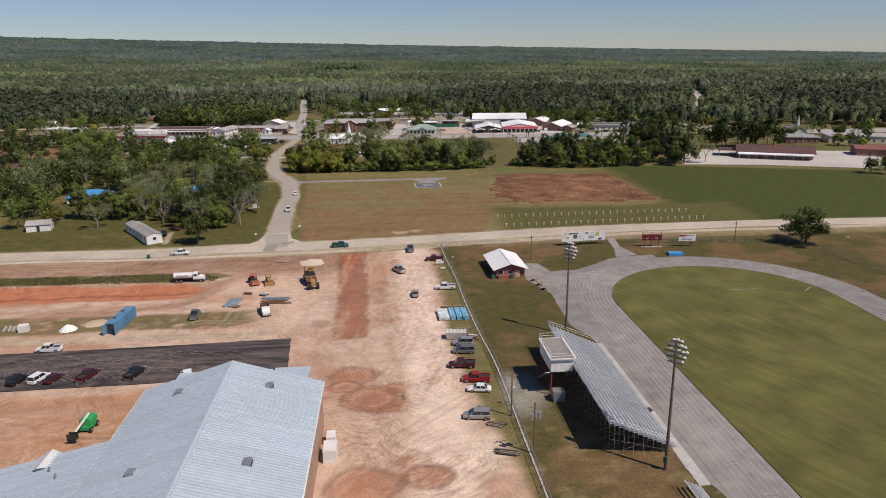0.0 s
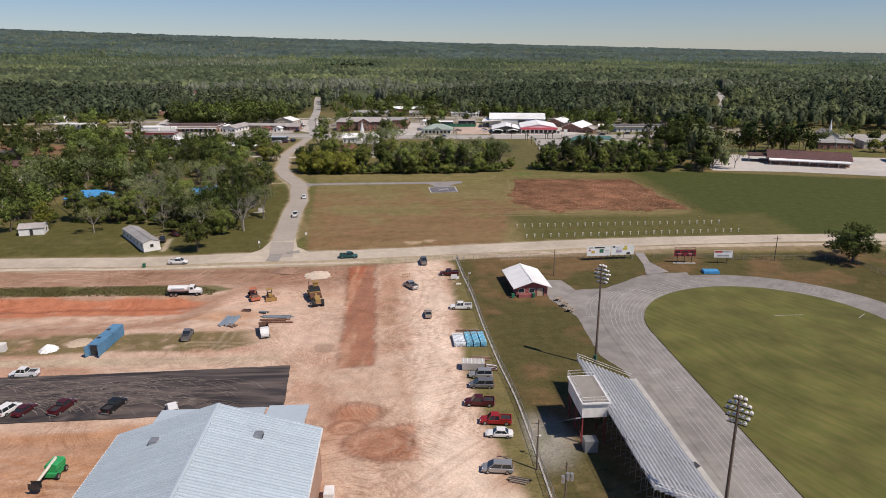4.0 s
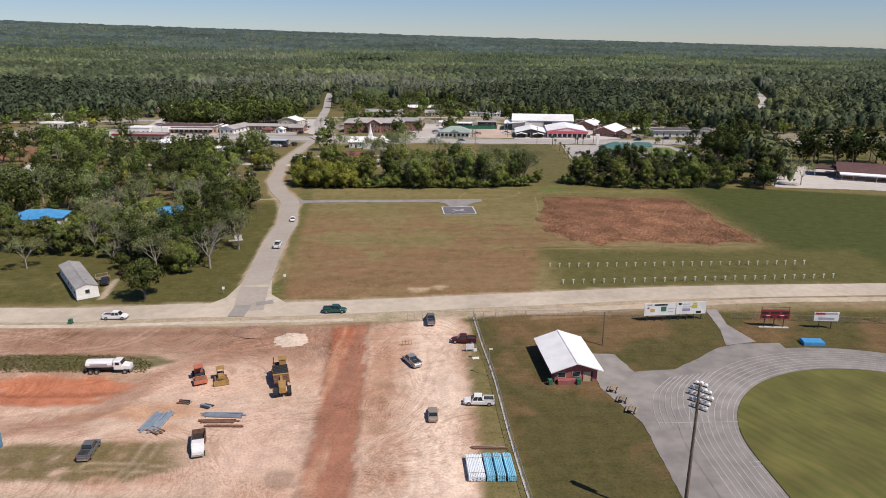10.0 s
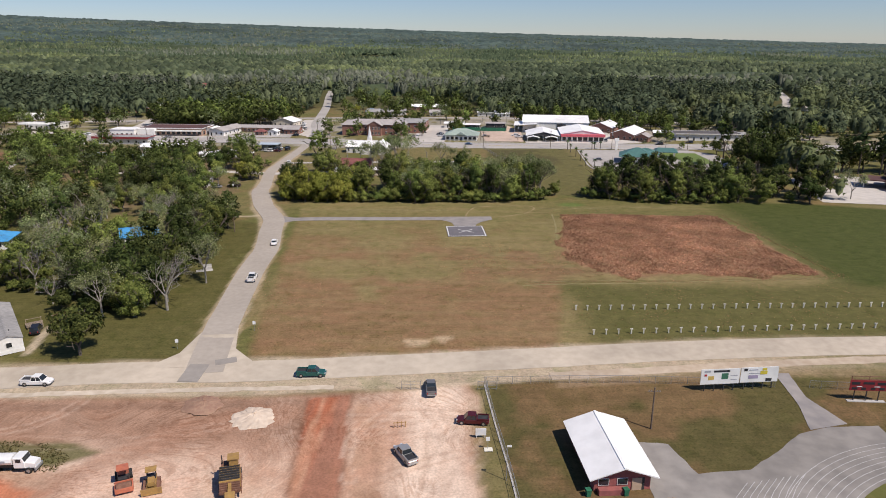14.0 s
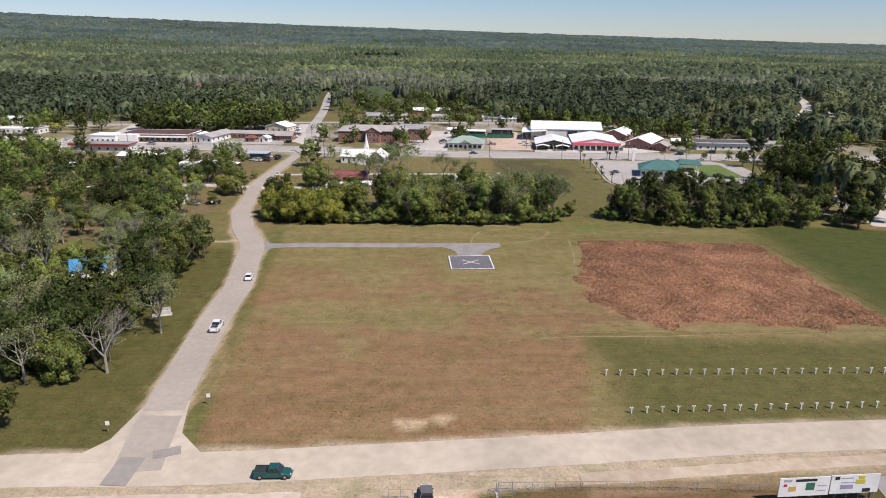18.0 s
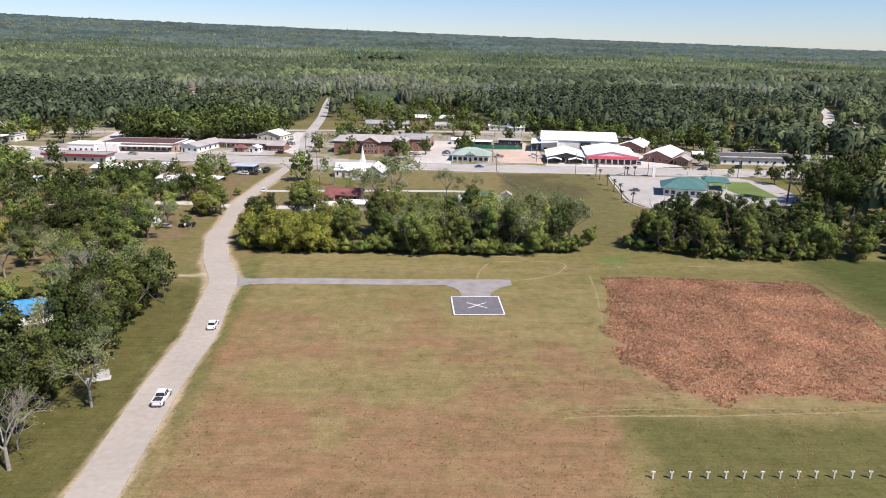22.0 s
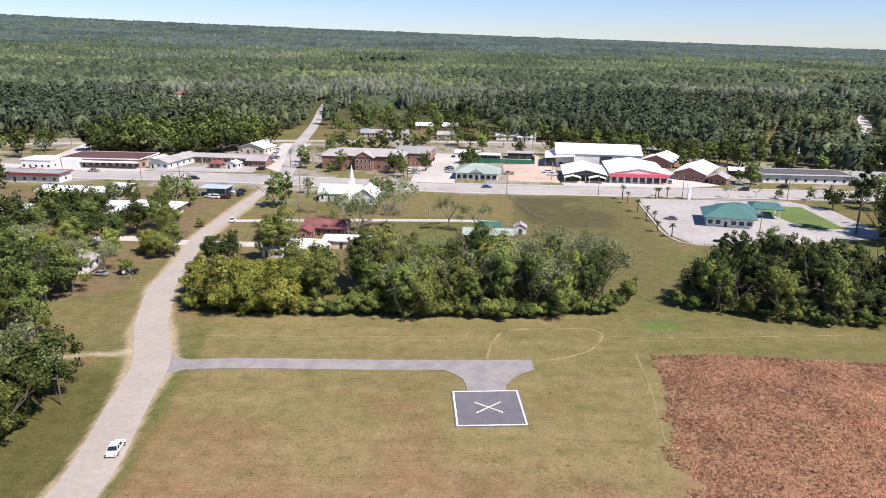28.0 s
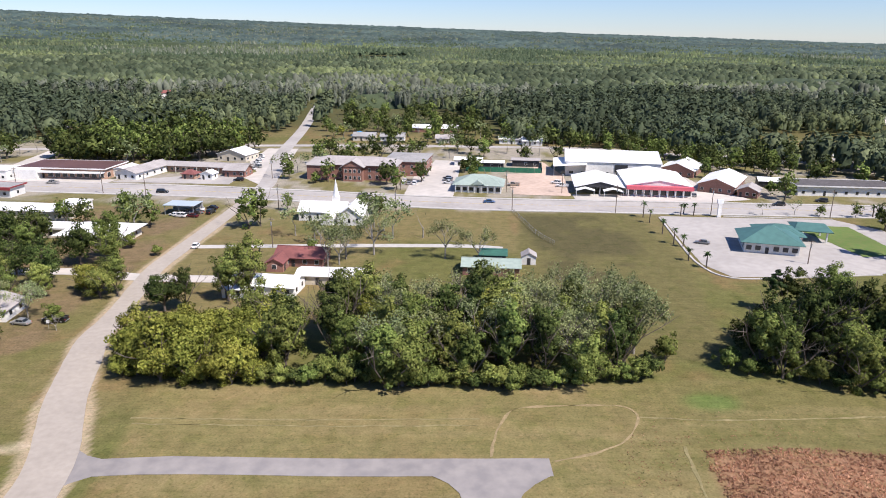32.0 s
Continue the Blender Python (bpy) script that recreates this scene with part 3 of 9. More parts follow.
def tones(x, y):
    """Soil and turf tones by place: meadow, verge, building site, town lots, woodland floor."""
    n1, n2, n3 = fractal(x, y, 60, 0), fractal(x, y, 14, 2), fractal(x, y, 4, 4)
    jag = (n2 - 0.5) * 5 + (n3 - 0.5) * 3
    green, olive, brown = (0.120, 0.118, 0.040), (0.165, 0.138, 0.060), (0.205, 0.130, 0.065)
    c = lerp(np.broadcast_to(np.array(olive), (*np.shape(x), 3)), green, smooth(0.40, 0.62, n1))
    c = lerp(c, brown, smooth(0.52, 0.70, n2) * 0.5)
    # the meadow browns towards the main road
    meadow = inside(x, y, [(-58, 48), (40, 54), (54, 55), (140, 50), (240, 20), (240, -78), (20, -86), (-42, -90)])
    mw = smooth(-1, 2, meadow + jag * 0.2)
    mc = lerp(np.broadcast_to(np.array((0.212, 0.166, 0.076)), c.shape), (0.222, 0.134, 0.072), smooth(0.40, 0.60, n1 * 0.35 + n2 * 0.65 + 0.34 * smooth(5, -75, y) - 0.18) * smooth(29, 26, x - 0.18 * (y + 60) + jag * 0.15))
    mc = lerp(mc, (0.172, 0.152, 0.060), smooth(-20, 30, y + jag) * smooth(0.40, 0.55, n2) * 0.7)
    mc = lerp(mc, (0.138, 0.124, 0.046), smooth(12, 50, x + jag * 2) * smooth(14, 32, y + jag) * 0.85)
    mc = lerp(mc, (0.205, 0.122, 0.062), smooth(9, 3, along(x, y, SIDE_ROAD) - 3 + jag) * (y < 18) * smooth(0.36, 0.52, n2) * 0.8)
    mow = fractal(x * 0.10, y, 3.2, 5)
    mc = lerp(mc, (0.232, 0.186, 0.092), smooth(0.50, 0.68, mow) * 0.35)
    mc = lerp(mc, (0.135, 0.125, 0.050), smooth(0.50, 0.34, mow) * 0.22)
    mc = lerp(mc, (0.066, 0.076, 0.022), smooth(95, 112, x + jag))
    mc = lerp(mc, (0.108, 0.100, 0.036), smooth(-3, 6, inside(x, y, [(28, -44), (130, -44), (130, -81), (30, -84)]) + jag * 1.2))
    mc = lerp(mc, (0.212, 0.140, 0.074), smooth(0.46, 0.58, n2) * smooth(2, 8, inside(x, y, [(-10, -8), (36, -12), (46, -41), (6, -46)]) + jag))
    mc = lerp(mc, (0.10, 0.155, 0.040), smooth(7, 3, np.hypot(x - 48, (y - 46) * 1.6)) * 0.7)
    c = lerp(c, mc, mw)
    c = lerp(c, (0.255, 0.146, 0.087), smooth(0, 2.2, inside(x, y, PATCH) + jag * (0.25 + 0.9 * smooth(5, -20, y))) * (0.85 + 0.15 * smooth(0.4, 0.6, n3)))
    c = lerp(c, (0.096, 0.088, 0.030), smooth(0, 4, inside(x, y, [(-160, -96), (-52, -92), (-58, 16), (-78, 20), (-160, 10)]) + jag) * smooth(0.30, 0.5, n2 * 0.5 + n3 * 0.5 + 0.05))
    # worn tracks by the side road
    for k in (0, 1.6):
        arc = [(-48 - k, -80), (-44.5 - k, -72), (-45.5 - k, -62), (-50 - k, -48), (-53 - k, -30)]
        c = lerp(c, (0.30, 0.21, 0.11), smooth(0.9, 0.2, along(x, y, arc)) * 0.45)
    bald = np.minimum(np.hypot((x + 7) * 0.35, y + 82.5), np.hypot((x + 2) * 0.35, y + 81))
    c = lerp(c, (0.42, 0.32, 0.21), smooth(1.3, 0.6, bald + (n3 - 0.5) * 2) * 0.8)
    # school ground beside the track
    sch = inside(x, y, [(7, -99), (60, -96), (180, -95), (240, -120), (240, -410), (17, -410), (16, -240), (12, -160)])
    sc = lerp(np.broadcast_to(np.array((0.090, 0.077, 0.030)), c.shape), (0.150, 0.098, 0.048), smooth(0.46, 0.62, n2))
    sc = lerp(sc, (0.23, 0.165, 0.09), smooth(0.55, 0.68, n3) * smooth(-205, -225, y) * 0.7)
    sc = lerp(sc, (0.26, 0.24, 0.20), smooth(6, 2, np.hypot((x - 17) * 0.8, (y + 202) * 0.5)))
    c = lerp(c, sc, smooth(-1, 1, sch + jag * 0.2))
    # verge of the main road: pale scraped soil
    mr = along(x, y, MAIN_ROAD)
    south = y < np.interp(x, [p[0] for p in MAIN_ROAD], [p[1] for p in MAIN_ROAD])
    c = lerp(c, (0.42, 0.34, 0.25), smooth(5.6, 4.3, mr + jag * 0.2 - south * 4.0) * (0.85 - 0.5 * smooth(55, 85, x)))
    c = lerp(c, (0.27, 0.19, 0.12), south * smooth(0.5, 1.5, np.abs(mr - 10.2) * -1 + 2.4) * (x > 20) * 0.6)
    sr = np.minimum(along(x, y, SIDE_ROAD) - 0.9 * smooth(5, 20, y) * smooth(50, 36, y), 99)
    c = lerp(c, (0.40, 0.315, 0.215), smooth(4.8, 3.9, sr + jag * 0.28) * 0.8)
    c = lerp(c, (0.46, 0.37, 0.27), smooth(1.5, 0.6, along(x, y, [(-66, 27), (-71, 26.2), (-77.5, 24.8), (-84.5, 23.2), (-92, 23)]) + jag * 0.2) * 0.7)
    c = lerp(c, (0.44, 0.36, 0.27), smooth(1.4, 0.5, along(x, y, [(-88, -88), (-90, -76)]) + jag * 0.1) * 0.8)
    # building site
    site = smooth(-1, 1.5, inside(x, y, SITE) + jag * 0.3)
    streak = fractal(x * 0.16, y, 6, 1)
    streak2 = fractal(x + 0.12 * y, y * 0.14, 5, 3)
    d = lerp(np.broadcast_to(np.array((0.505, 0.362, 0.272)), c.shape), (0.44, 0.272, 0.190), smooth(0.46, 0.64, n2))
    d = lerp(d, (0.57, 0.43, 0.33), smooth(0.50, 0.70, n1 * 0.7 + n3 * 0.3) * 0.8)
    d = lerp(d, (0.43, 0.28, 0.19), smooth(0.54, 0.66, streak2) * smooth(-50, -20, x) * 0.45)
    band = smooth(-40, -70, x) + smooth(-126, -112, y)
    d = lerp(d, (0.33, 0.20, 0.13), smooth(0.45, 0.6, streak) * np.clip(band, 0, 1) * 0.8)
    d = lerp(d, (0.29, 0.175, 0.118), smooth(-127, -114, y + jag) * smooth(-10, -24, x + jag) * 0.85)
    d = lerp(d, (0.47, 0.27, 0.16), smooth(0.42, 0.6, streak) * smooth(-137, -142, y) * smooth(-155, -148, y) * smooth(-38, -50, x) * 0.8)
    d = lerp(d, (0.085, 0.085, 0.035), smooth(0, 1.5, inside(x, y, [(-300, -118), (-76, -119.5), (-61, -123), (-62, -126.5), (-300, -127)]) + jag * 0.35) * 0.9)
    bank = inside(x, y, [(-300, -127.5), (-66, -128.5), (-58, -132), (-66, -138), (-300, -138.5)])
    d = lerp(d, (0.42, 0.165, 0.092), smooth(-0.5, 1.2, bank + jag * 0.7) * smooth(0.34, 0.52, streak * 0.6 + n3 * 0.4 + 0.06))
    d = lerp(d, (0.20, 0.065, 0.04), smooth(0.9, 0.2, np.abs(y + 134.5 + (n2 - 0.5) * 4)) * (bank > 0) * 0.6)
    d = lerp(d, (0.115, 0.110, 0.045), smooth(-0.5, 1.2, inside(x, y, [(-170, -127), (-62, -126.2), (-56, -122), (-62, -118.6), (-170, -118.6)]) + jag * 0.35) * 0.9)
    lawn = inside(x, y, [(-130, -152), (-74, -152.5), (-36, -151), (-38, -158), (-50, -164), (-130, -166)])
    d = lerp(d, (0.165, 0.128, 0.060), smooth(-0.5, 1.5, lawn + jag * 0.5) * smooth(0.15, 0.42, n3) * 0.95)
    d = lerp(d, (0.44, 0.345, 0.25), smooth(3, 1, np.abs(y + 168.5)) * smooth(-30, -40, x))
    d = lerp(d, (0.44, 0.235, 0.13), smooth(-193, -198, y + jag * 0.4) * smooth(-22, -30, x) * smooth(0.3, 0.5, streak))
    for px, py, s in ((-10, -203, 5.5), (-6.5, -205, 3), (-16, -192, 5), (-2.5, -224, 3.2), (-11, -230, 6), (-7, -198, 2.5)):
        w = np.hypot((x - px) * 0.8, y - py) + jag * 0.5
        d = lerp(d, (0.38, 0.165, 0.09), smooth(s, s * 0.45, w) * 0.75)
        d = lerp(d, (0.20, 0.10, 0.065), smooth(0.9, 0.2, np.abs(w - s * 0.75)) * 0.5)
    d = lerp(d, (0.43, 0.24, 0.155), smooth(4, 1, np.abs(x + 13.5 + (n2 - 0.5) * 6)) * smooth(-103, -108, y) * smooth(-160, -140, y) * 0.6)
    lane = along(x, y, DRIVE_LINE)
    d = lerp(d, (0.67, 0.525, 0.415), smooth(7.0, 3.0, lane + jag * 0.35) * 0.9)
    d = lerp(d, (0.47, 0.345, 0.26), smooth(0.7, 0.2, np.abs(lane - 1.2)) * smooth(0.4, 0.6, streak2) * 0.5)
    d = lerp(d, (0.16, 0.135, 0.06), smooth(0, 1.5, inside(x, y, [(3, -104), (8, -102), (12, -160), (13, -215), (9, -212), (9, -204), (5, -178), (4, -150)]) + jag * 0.3) * smooth(0.32, 0.5, n3) * 0.75)
    d = lerp(d, (0.62, 0.52, 0.40), smooth(4, 1, np.hypot(x - 9, (y + 222) * 0.5) + jag * 0.4) * 0.8)
    # compacted clay strip, streaked along its length
    clay = inside(x, y, [(-26.3, -104.4), (-18.3, -103.2), (-16.2, -130), (-14.4, -160), (-13.8, -172), (-21.8, -173), (-23, -150), (-24.5, -125)])
    rib = fractal(x - 0.07 * y, y * 0.03, 1.6, 2)
    cc = lerp(np.broadcast_to(np.array((0.33, 0.155, 0.10)), c.shape), (0.36, 0.125, 0.068), smooth(-19.5, -21.5, x - 0.07 * (y + 104) + jag * 0.15))
    cc = lerp(cc, (0.47, 0.29, 0.19), smooth(0.50, 0.68, rib) * 0.6)
    cc = lerp(cc, (0.27, 0.135, 0.09), smooth(0.48, 0.34, rib) * 0.5)
    d = lerp(d, cc, smooth(-0.2, 0.4, clay + jag * 0.08))
    d = lerp(d, (0.20, 0.105, 0.068), smooth(0.7, 0.15, np.abs(clay)) * smooth(0.35, 0.55, n3 + 0.1) * 0.6)
    d = lerp(d, (0.235, 0.145, 0.100), smooth(1.6, 0.6, along(x, y, [(-90, -108.5), (-66, -108), (-42, -107), (-28, -106)]) + jag * 0.3) * 0.7)
    # haul road round the machines, dark stain, churned soil beside the clay
    haul = along(x, y, [(-100, -152), (-77.6, -148.4), (-65.7, -142.6), (-59, -134), (-53.7, -124.4), (-46, -114.7), (-30, -110)])
    d = lerp(d, (0.34, 0.195, 0.13), smooth(4.5, 2.0, haul + jag * 0.4) * 0.7)
    d = lerp(d, (0.60, 0.42, 0.32), smooth(9, 4, np.hypot((x + 47) * 0.7, y + 131) + jag * 0.5) * 0.75)
    d = lerp(d, (0.58, 0.41, 0.32), smooth(11, 5, np.hypot((x + 35) * 0.8, (y + 152) * 0.7) + jag * 0.6) * 0.7)
    d = lerp(d, (0.30, 0.205, 0.15), smooth(0, 0.6, inside(x, y, [(-28.4, -160.7), (-23.7, -160.2), (-22.7, -165), (-27.8, -165)]) + jag * 0.12) * 0.8)
    d = lerp(d, (0.37, 0.235, 0.155), smooth(0, 2, inside(x, y, [(-17.5, -105), (-13, -105), (-9.5, -130), (-9, -168), (-13, -170), (-15.5, -135)]) + jag * 0.4) * smooth(0.40, 0.56, n3) * 0.75)
    d = lerp(d, (0.40, 0.225, 0.135), smooth(-196, -200, y + jag * 0.5) * smooth(-52, -58, x) * 0.7)
    for px, py, s in ((-11.5, -202, 5.6), (-17, -197, 3.0), (-1.2, -228.2, 3.6)):
        w = np.hypot((x - px) * 0.8, y - py) + jag * 0.25
        d = lerp(d, (0.33, 0.155, 0.095), smooth(s, s * 0.6, w) * 0.85)
        d = lerp(d, (0.46, 0.27, 0.18), smooth(0.6, 0.2, np.abs(w - s * 0.5)) * 0.7)
        d = lerp(d, (0.22, 0.11, 0.07), smooth(0.7, 0.2, np.abs(w - s * 0.85)) * 0.7)
    d = tyre_tracks(x, y, d, clay > 0.5)
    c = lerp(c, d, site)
    bare = site * (1 - 0.75 * smooth(0, 2.5, lawn + jag * 0.5)) * (1 - smooth(-0.2, 0.4, clay) * 0.3)
    # town lots and woodland floor
    town = smooth(0, 8, inside(x, y, [(-330, 200), (-100, 190), (-84, 160), (20, 186), (300, 186), (300, 360), (-330, 360)]) + jag)
    lot = lerp(np.broadcast_to(np.array((0.32, 0.285, 0.24)), c.shape), (0.17, 0.15, 0.065), smooth(0.44, 0.56, n2))
    c = lerp(c, lot, town * 0.85)
    c = lerp(c, (0.17, 0.14, 0.06), smooth(0, 3, inside(x, y, [(-36, 146), (19, 146), (20, 191), (-34, 191)])))
    c = lerp(c, (0.128, 0.114, 0.046), smooth(0, 3, inside(x, y, [(22, 192), (68, 190), (70, 130), (60, 62), (30, 60), (16, 130)])))
    c = lerp(c, (0.085, 0.075, 0.035), smooth(0.36, 0.52, n2) * smooth(0, 6, inside(x, y, [(20, 188), (54, 188), (62, 150), (50, 100), (24, 110)]) + jag) * 0.85)
    c = lerp(c, (0.17, 0.125, 0.07), smooth(0, 6, inside(x, y, [(-240, 190), (-95, 190), (-86, 20), (-240, 40)]) + jag) * smooth(0.35, 0.6, n2))
    c = lerp(c, (0.23, 0.125, 0.078), smooth(0, 5, inside(x, y, BROWN_YARD) + jag))
    floor = smooth(380, 470, y + jag * 4) * 0.8
    c = lerp(c, (0.062, 0.066, 0.028), floor)
    return np.concatenate([c, bare[..., None]], -1)


def grow(a, b, first, k):
    out, s = [a], first
    while abs(out[-1] - b) > s:
        out.append(out[-1] + math.copysign(s, b - a))
        s *= k
    return out + [b]


gx = np.array(sorted(set(grow(-150, -5200, 4, 1.22) + list(np.arange(-150, -105, 1.25)) + list(np.arange(-105, 20, 0.75)) + list(np.arange(20, 170.1, 1.5)) + grow(170, 5200, 4, 1.22))))
gy = np.array(sorted(set(grow(-340, -900, 10, 1.5) + list(np.arange(-340, -250, 2.0)) + list(np.arange(-250, -98, 0.75)) + list(np.arange(-98, 130, 1.6)) + grow(130, 4950, 4, 1.03))))
X, Y = np.meshgrid(gx, gy)
Z = ramp(Y) + dip(X, Y) + hills(X, Y)
near = (Y < -100) & (np.abs(X) < 150)
Z = Z + near * ((fractal(X, Y, 5, 1) - 0.5) * 0.12 * smooth(-1, 2, inside(X, Y, SITE)))
ny, nx = X.shape
idx = np.arange(nx * ny).reshape(ny, nx)
quads = np.stack([idx[:-1, :-1], idx[:-1, 1:], idx[1:, 1:], idx[1:, :-1]], -1).reshape(-1, 4)
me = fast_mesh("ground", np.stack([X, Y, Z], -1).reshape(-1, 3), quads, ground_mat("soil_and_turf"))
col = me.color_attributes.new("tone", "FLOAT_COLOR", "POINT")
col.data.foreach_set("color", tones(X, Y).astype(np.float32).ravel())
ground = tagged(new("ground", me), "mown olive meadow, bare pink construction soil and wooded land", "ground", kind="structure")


def resample(line, step):
    """A smooth line through the given points."""
    pts = [Vector((*p, 0)) for p in line]
    out = []
    for i in range(len(pts) - 1):
        p0, p1, p2, p3 = pts[max(i - 1, 0)], pts[i], pts[i + 1], pts[min(i + 2, len(pts) - 1)]
        n = max(1, int((p2 - p1).length / step))
        for k in range(n):
            t = k / n
            out.append(0.5 * ((2 * p1) + (p2 - p0) * t + (2 * p0 - 5 * p1 + 4 * p2 - p3) * t * t + (3 * p1 - p0 - 3 * p2 + p3) * t ** 3))
    return out + [pts[-1]]


def strip(name, line, width, lift, material, label, category, step=3.0, ragged=0.15, parent=None, shift=0.0):
    """A road along a line, lying on the land, with a small edge of its own."""
    pts = resample(line, step)
    v, f = [], []
    for i, p in enumerate(pts):
        d = (pts[min(i + 1, len(pts) - 1)] - pts[max(i - 1, 0)]).normalized()
        n = Vector((d.y, -d.x, 0))
        w = width(i / (len(pts) - 1)) if callable(width) else width
        for k, (s, low) in enumerate(((-1, 1), (-1, 0), (-0.33, 0), (0.33, 0), (1, 0), (1, 1))):
            e = ragged * (noise.noise(Vector((p.x * 0.3, p.y * 0.3, s * 9))) if abs(s) == 1 else 0)
            q = p + n * (shift + s * (w / 2 + e))
            v.append((q.x, q.y, gz(q.x, q.y) + (lift if not low else -0.3)))
        if i:
            a = (i - 1) * 6
            f += [(a + k, a + k + 1, a + k + 7, a + k + 6) for k in range(5)]
    me = bpy.data.meshes.new(name)
    me.from_pydata(v, [], f)
    me.materials.append(material)
    ob = new(name, me)
    if parent:
        ob.parent = parent
        return tagged(ob, label)
    return tagged(ob, label, category, kind="structure")


def sheet(name, poly, lift, material, label="", category="", ragged=0.0, parent=None, kind="structure"):
    """A flat yard or marking on the land; its edge may be uneven."""
    pts = []
    n = len(poly)
    for i in range(n):
        a, b = Vector((*poly[i], 0)), Vector((*poly[(i + 1) % n], 0))
        m = max(1, int((b - a).length / 1.5)) if ragged else 1
        for k in range(m):
            p = a.lerp(b, k / m)
            if ragged:
                p += Vector((noise.noise(p * 0.45), noise.noise(p * 0.45 + Vector((9, 9, 9))), 0)) * ragged
            pts.append(p)
    bm = bmesh.new()
    bm.faces.new([bm.verts.new(p) for p in pts])
    for y in (-80, -112):
        bmesh.ops.bisect_plane(bm, geom=bm.verts[:] + bm.edges[:] + bm.faces[:], plane_co=(0, y, 0), plane_no=(0, 1, 0))
    bmesh.ops.triangulate(bm, faces=bm.faces[:])
    for v in bm.verts:
        v.co.z = gz(v.co.x, v.co.y) + lift
    bm.normal_update()
    for f in bm.faces:
        if f.normal.z < 0:
            f.normal_flip()
    me = bpy.data.meshes.new(name)
    bm.to_mesh(me)
    bm.free()
    me.materials.append(material)
    ob = new(name, me)
    if parent:
        ob.parent = parent
        return tagged(ob, label)
    return tagged(ob, label, category, kind=kind)


main_road = strip("main_road", MAIN_ROAD, 8.0, 0.10, MAT["road"], "pale sun-bleached asphalt road with sandy edges", "road")
side_road = strip("side_road", SIDE_ROAD, lambda u: 7.5 - 2.1 * max(0, min(1, (u - 0.5) * 9)), 0.14, MAT["side"], "pale asphalt side road curving past the meadow", "road")
sheet("road_mouth", [(-61, -94.2), (-56.2, -88), (-54.3, -76), (-47.3, -76), (-45, -86), (-39, -92.3), (-48, -93.5)], 0.125, MAT["road"], "pale flared mouth of the side road", parent=side_road)
strip("road_patch", [(-50.6, -99.3), (-50.4, -92.6)], 4.0, 0.19, MAT["patch_dark"], "darker asphalt repair", "", 2, 0.1, parent=side_road)
strip("road_patch", [(-47.5, -92), (-43.5, -90.5)], 2.2, 0.19, MAT["patch_dark"], "darker asphalt repair", "", 2, 0.1, parent=side_road)
strip("north_street", NORTH_STREET, 7.5, 0.16, MAT["street"], "pale town street running north", "road", 6)
town_street = strip("town_street", TOWN_STREET, 17.0, 0.12, MAT["street"], "wide grey main street of the town", "road", 6)
strip("back_street", BACK_STREET, 7.5, 0.11, MAT["street"], "grey back street behind the shops", "road", 6)
strip("west_road", WEST_ROAD, 9, 0.15, MAT["lot"], "pale road leaving town through the woods", "road", 6)
strip("cross_lane", CROSS_LANE, 5.5, 0.09, MAT["lot"], "narrow pale lane between gardens", "road", 4)
strip("back_lane", BACK_LANE, 5.0, 0.09, MAT["lot"], "narrow pale lane behind the wooded gardens", "road", 4)
strip("church_lane", CHURCH_LANE, 3.5, 0.08, MAT["concrete"], "narrow pale concrete lane", "road", 4)
strip("east_road", [(296, 410), (349, 509), (392, 620), (432, 738), (470, 860)], 9, 0.5, MAT["lot"], "pale road cutting through the far woods", "road", 20)
for s, nm in ((9.9, "pavement"), (-9.9, "pavement")):
    strip(nm, TOWN_STREET, 1.8, 0.22, MAT["concrete"], "pale concrete pavement along the main street", "pavement", 6, 0.03, shift=s)
for s in (-0.15, 0.15):
    strip("centre_line", TOWN_STREET, 0.12, 0.125, mat("yellow_line_paint", (0.5, 0.36, 0.08)), "worn yellow centre line", "", 6, 0, parent=town_street, shift=s)
strip("site_track", [(20, -96.2), (45, -93.2), (68, -90.5), (95, -88.5), (140, -88.0), (175, -87)], 2.6, 0.06, mat("pale_sand_track", (0.46, 0.38, 0.29), (0.38, 0.30, 0.22), 0.6), "pale sandy track beside the road", "track", 3, 0.5)
strip("site_track", [(-230, -113), (-135, -104.6), (-92, -104.6), (-60, -102.6), (-22, -100.6)], 1.5, 0.06, mat("pale_sand_edge", (0.52, 0.45, 0.36), (0.42, 0.35, 0.27), 0.6), "pale sandy strip along the road edge", "track", 3, 0.5)

# worn foot path and cut hay on the meadow
strip("foot_path", [(6.1, 26.6), (6.7, 31.3), (8, 36), (9.8, 40.5), (12, 42.2), (15.2, 42.8), (22, 43.6), (29.5, 43.9), (32.4, 42.4), (32.8, 39.6), (31, 35.5), (28.3, 31.8), (23, 28.4), (16.2, 25.9)], lambda u: 0.3 + 0.25 * math.sin(u * 23) ** 2, 0.03, MAT["sand"], "worn pale foot path looping over the meadow", "path", 0.8, 0.35)
for l, w in (([(-57, 35.9), (-30, 36.4), (4.5, 38.2)], 0.35), ([(-56, 34), (-25, 34.6), (4, 36)], 0.25), ([(33, 40), (46, 39.5), (60, 40.5), (88, 43)], 0.4), ([(38.2, 31), (37.4, 16), (35.6, 2), (34.8, -9)], 0.5), ([(19.5, -47), (30, -45.6), (51.5, -44.6), (84.4, -41.3), (104, -39.4)], 0.5), ([(20.5, -44.4), (35, -43.2), (60, -41.8)], 0.35)):
    strip("hay_line", l, w, 0.03, MAT["hay"], "pale line of cut hay on the meadow", "hay", 1.2, 0.4)

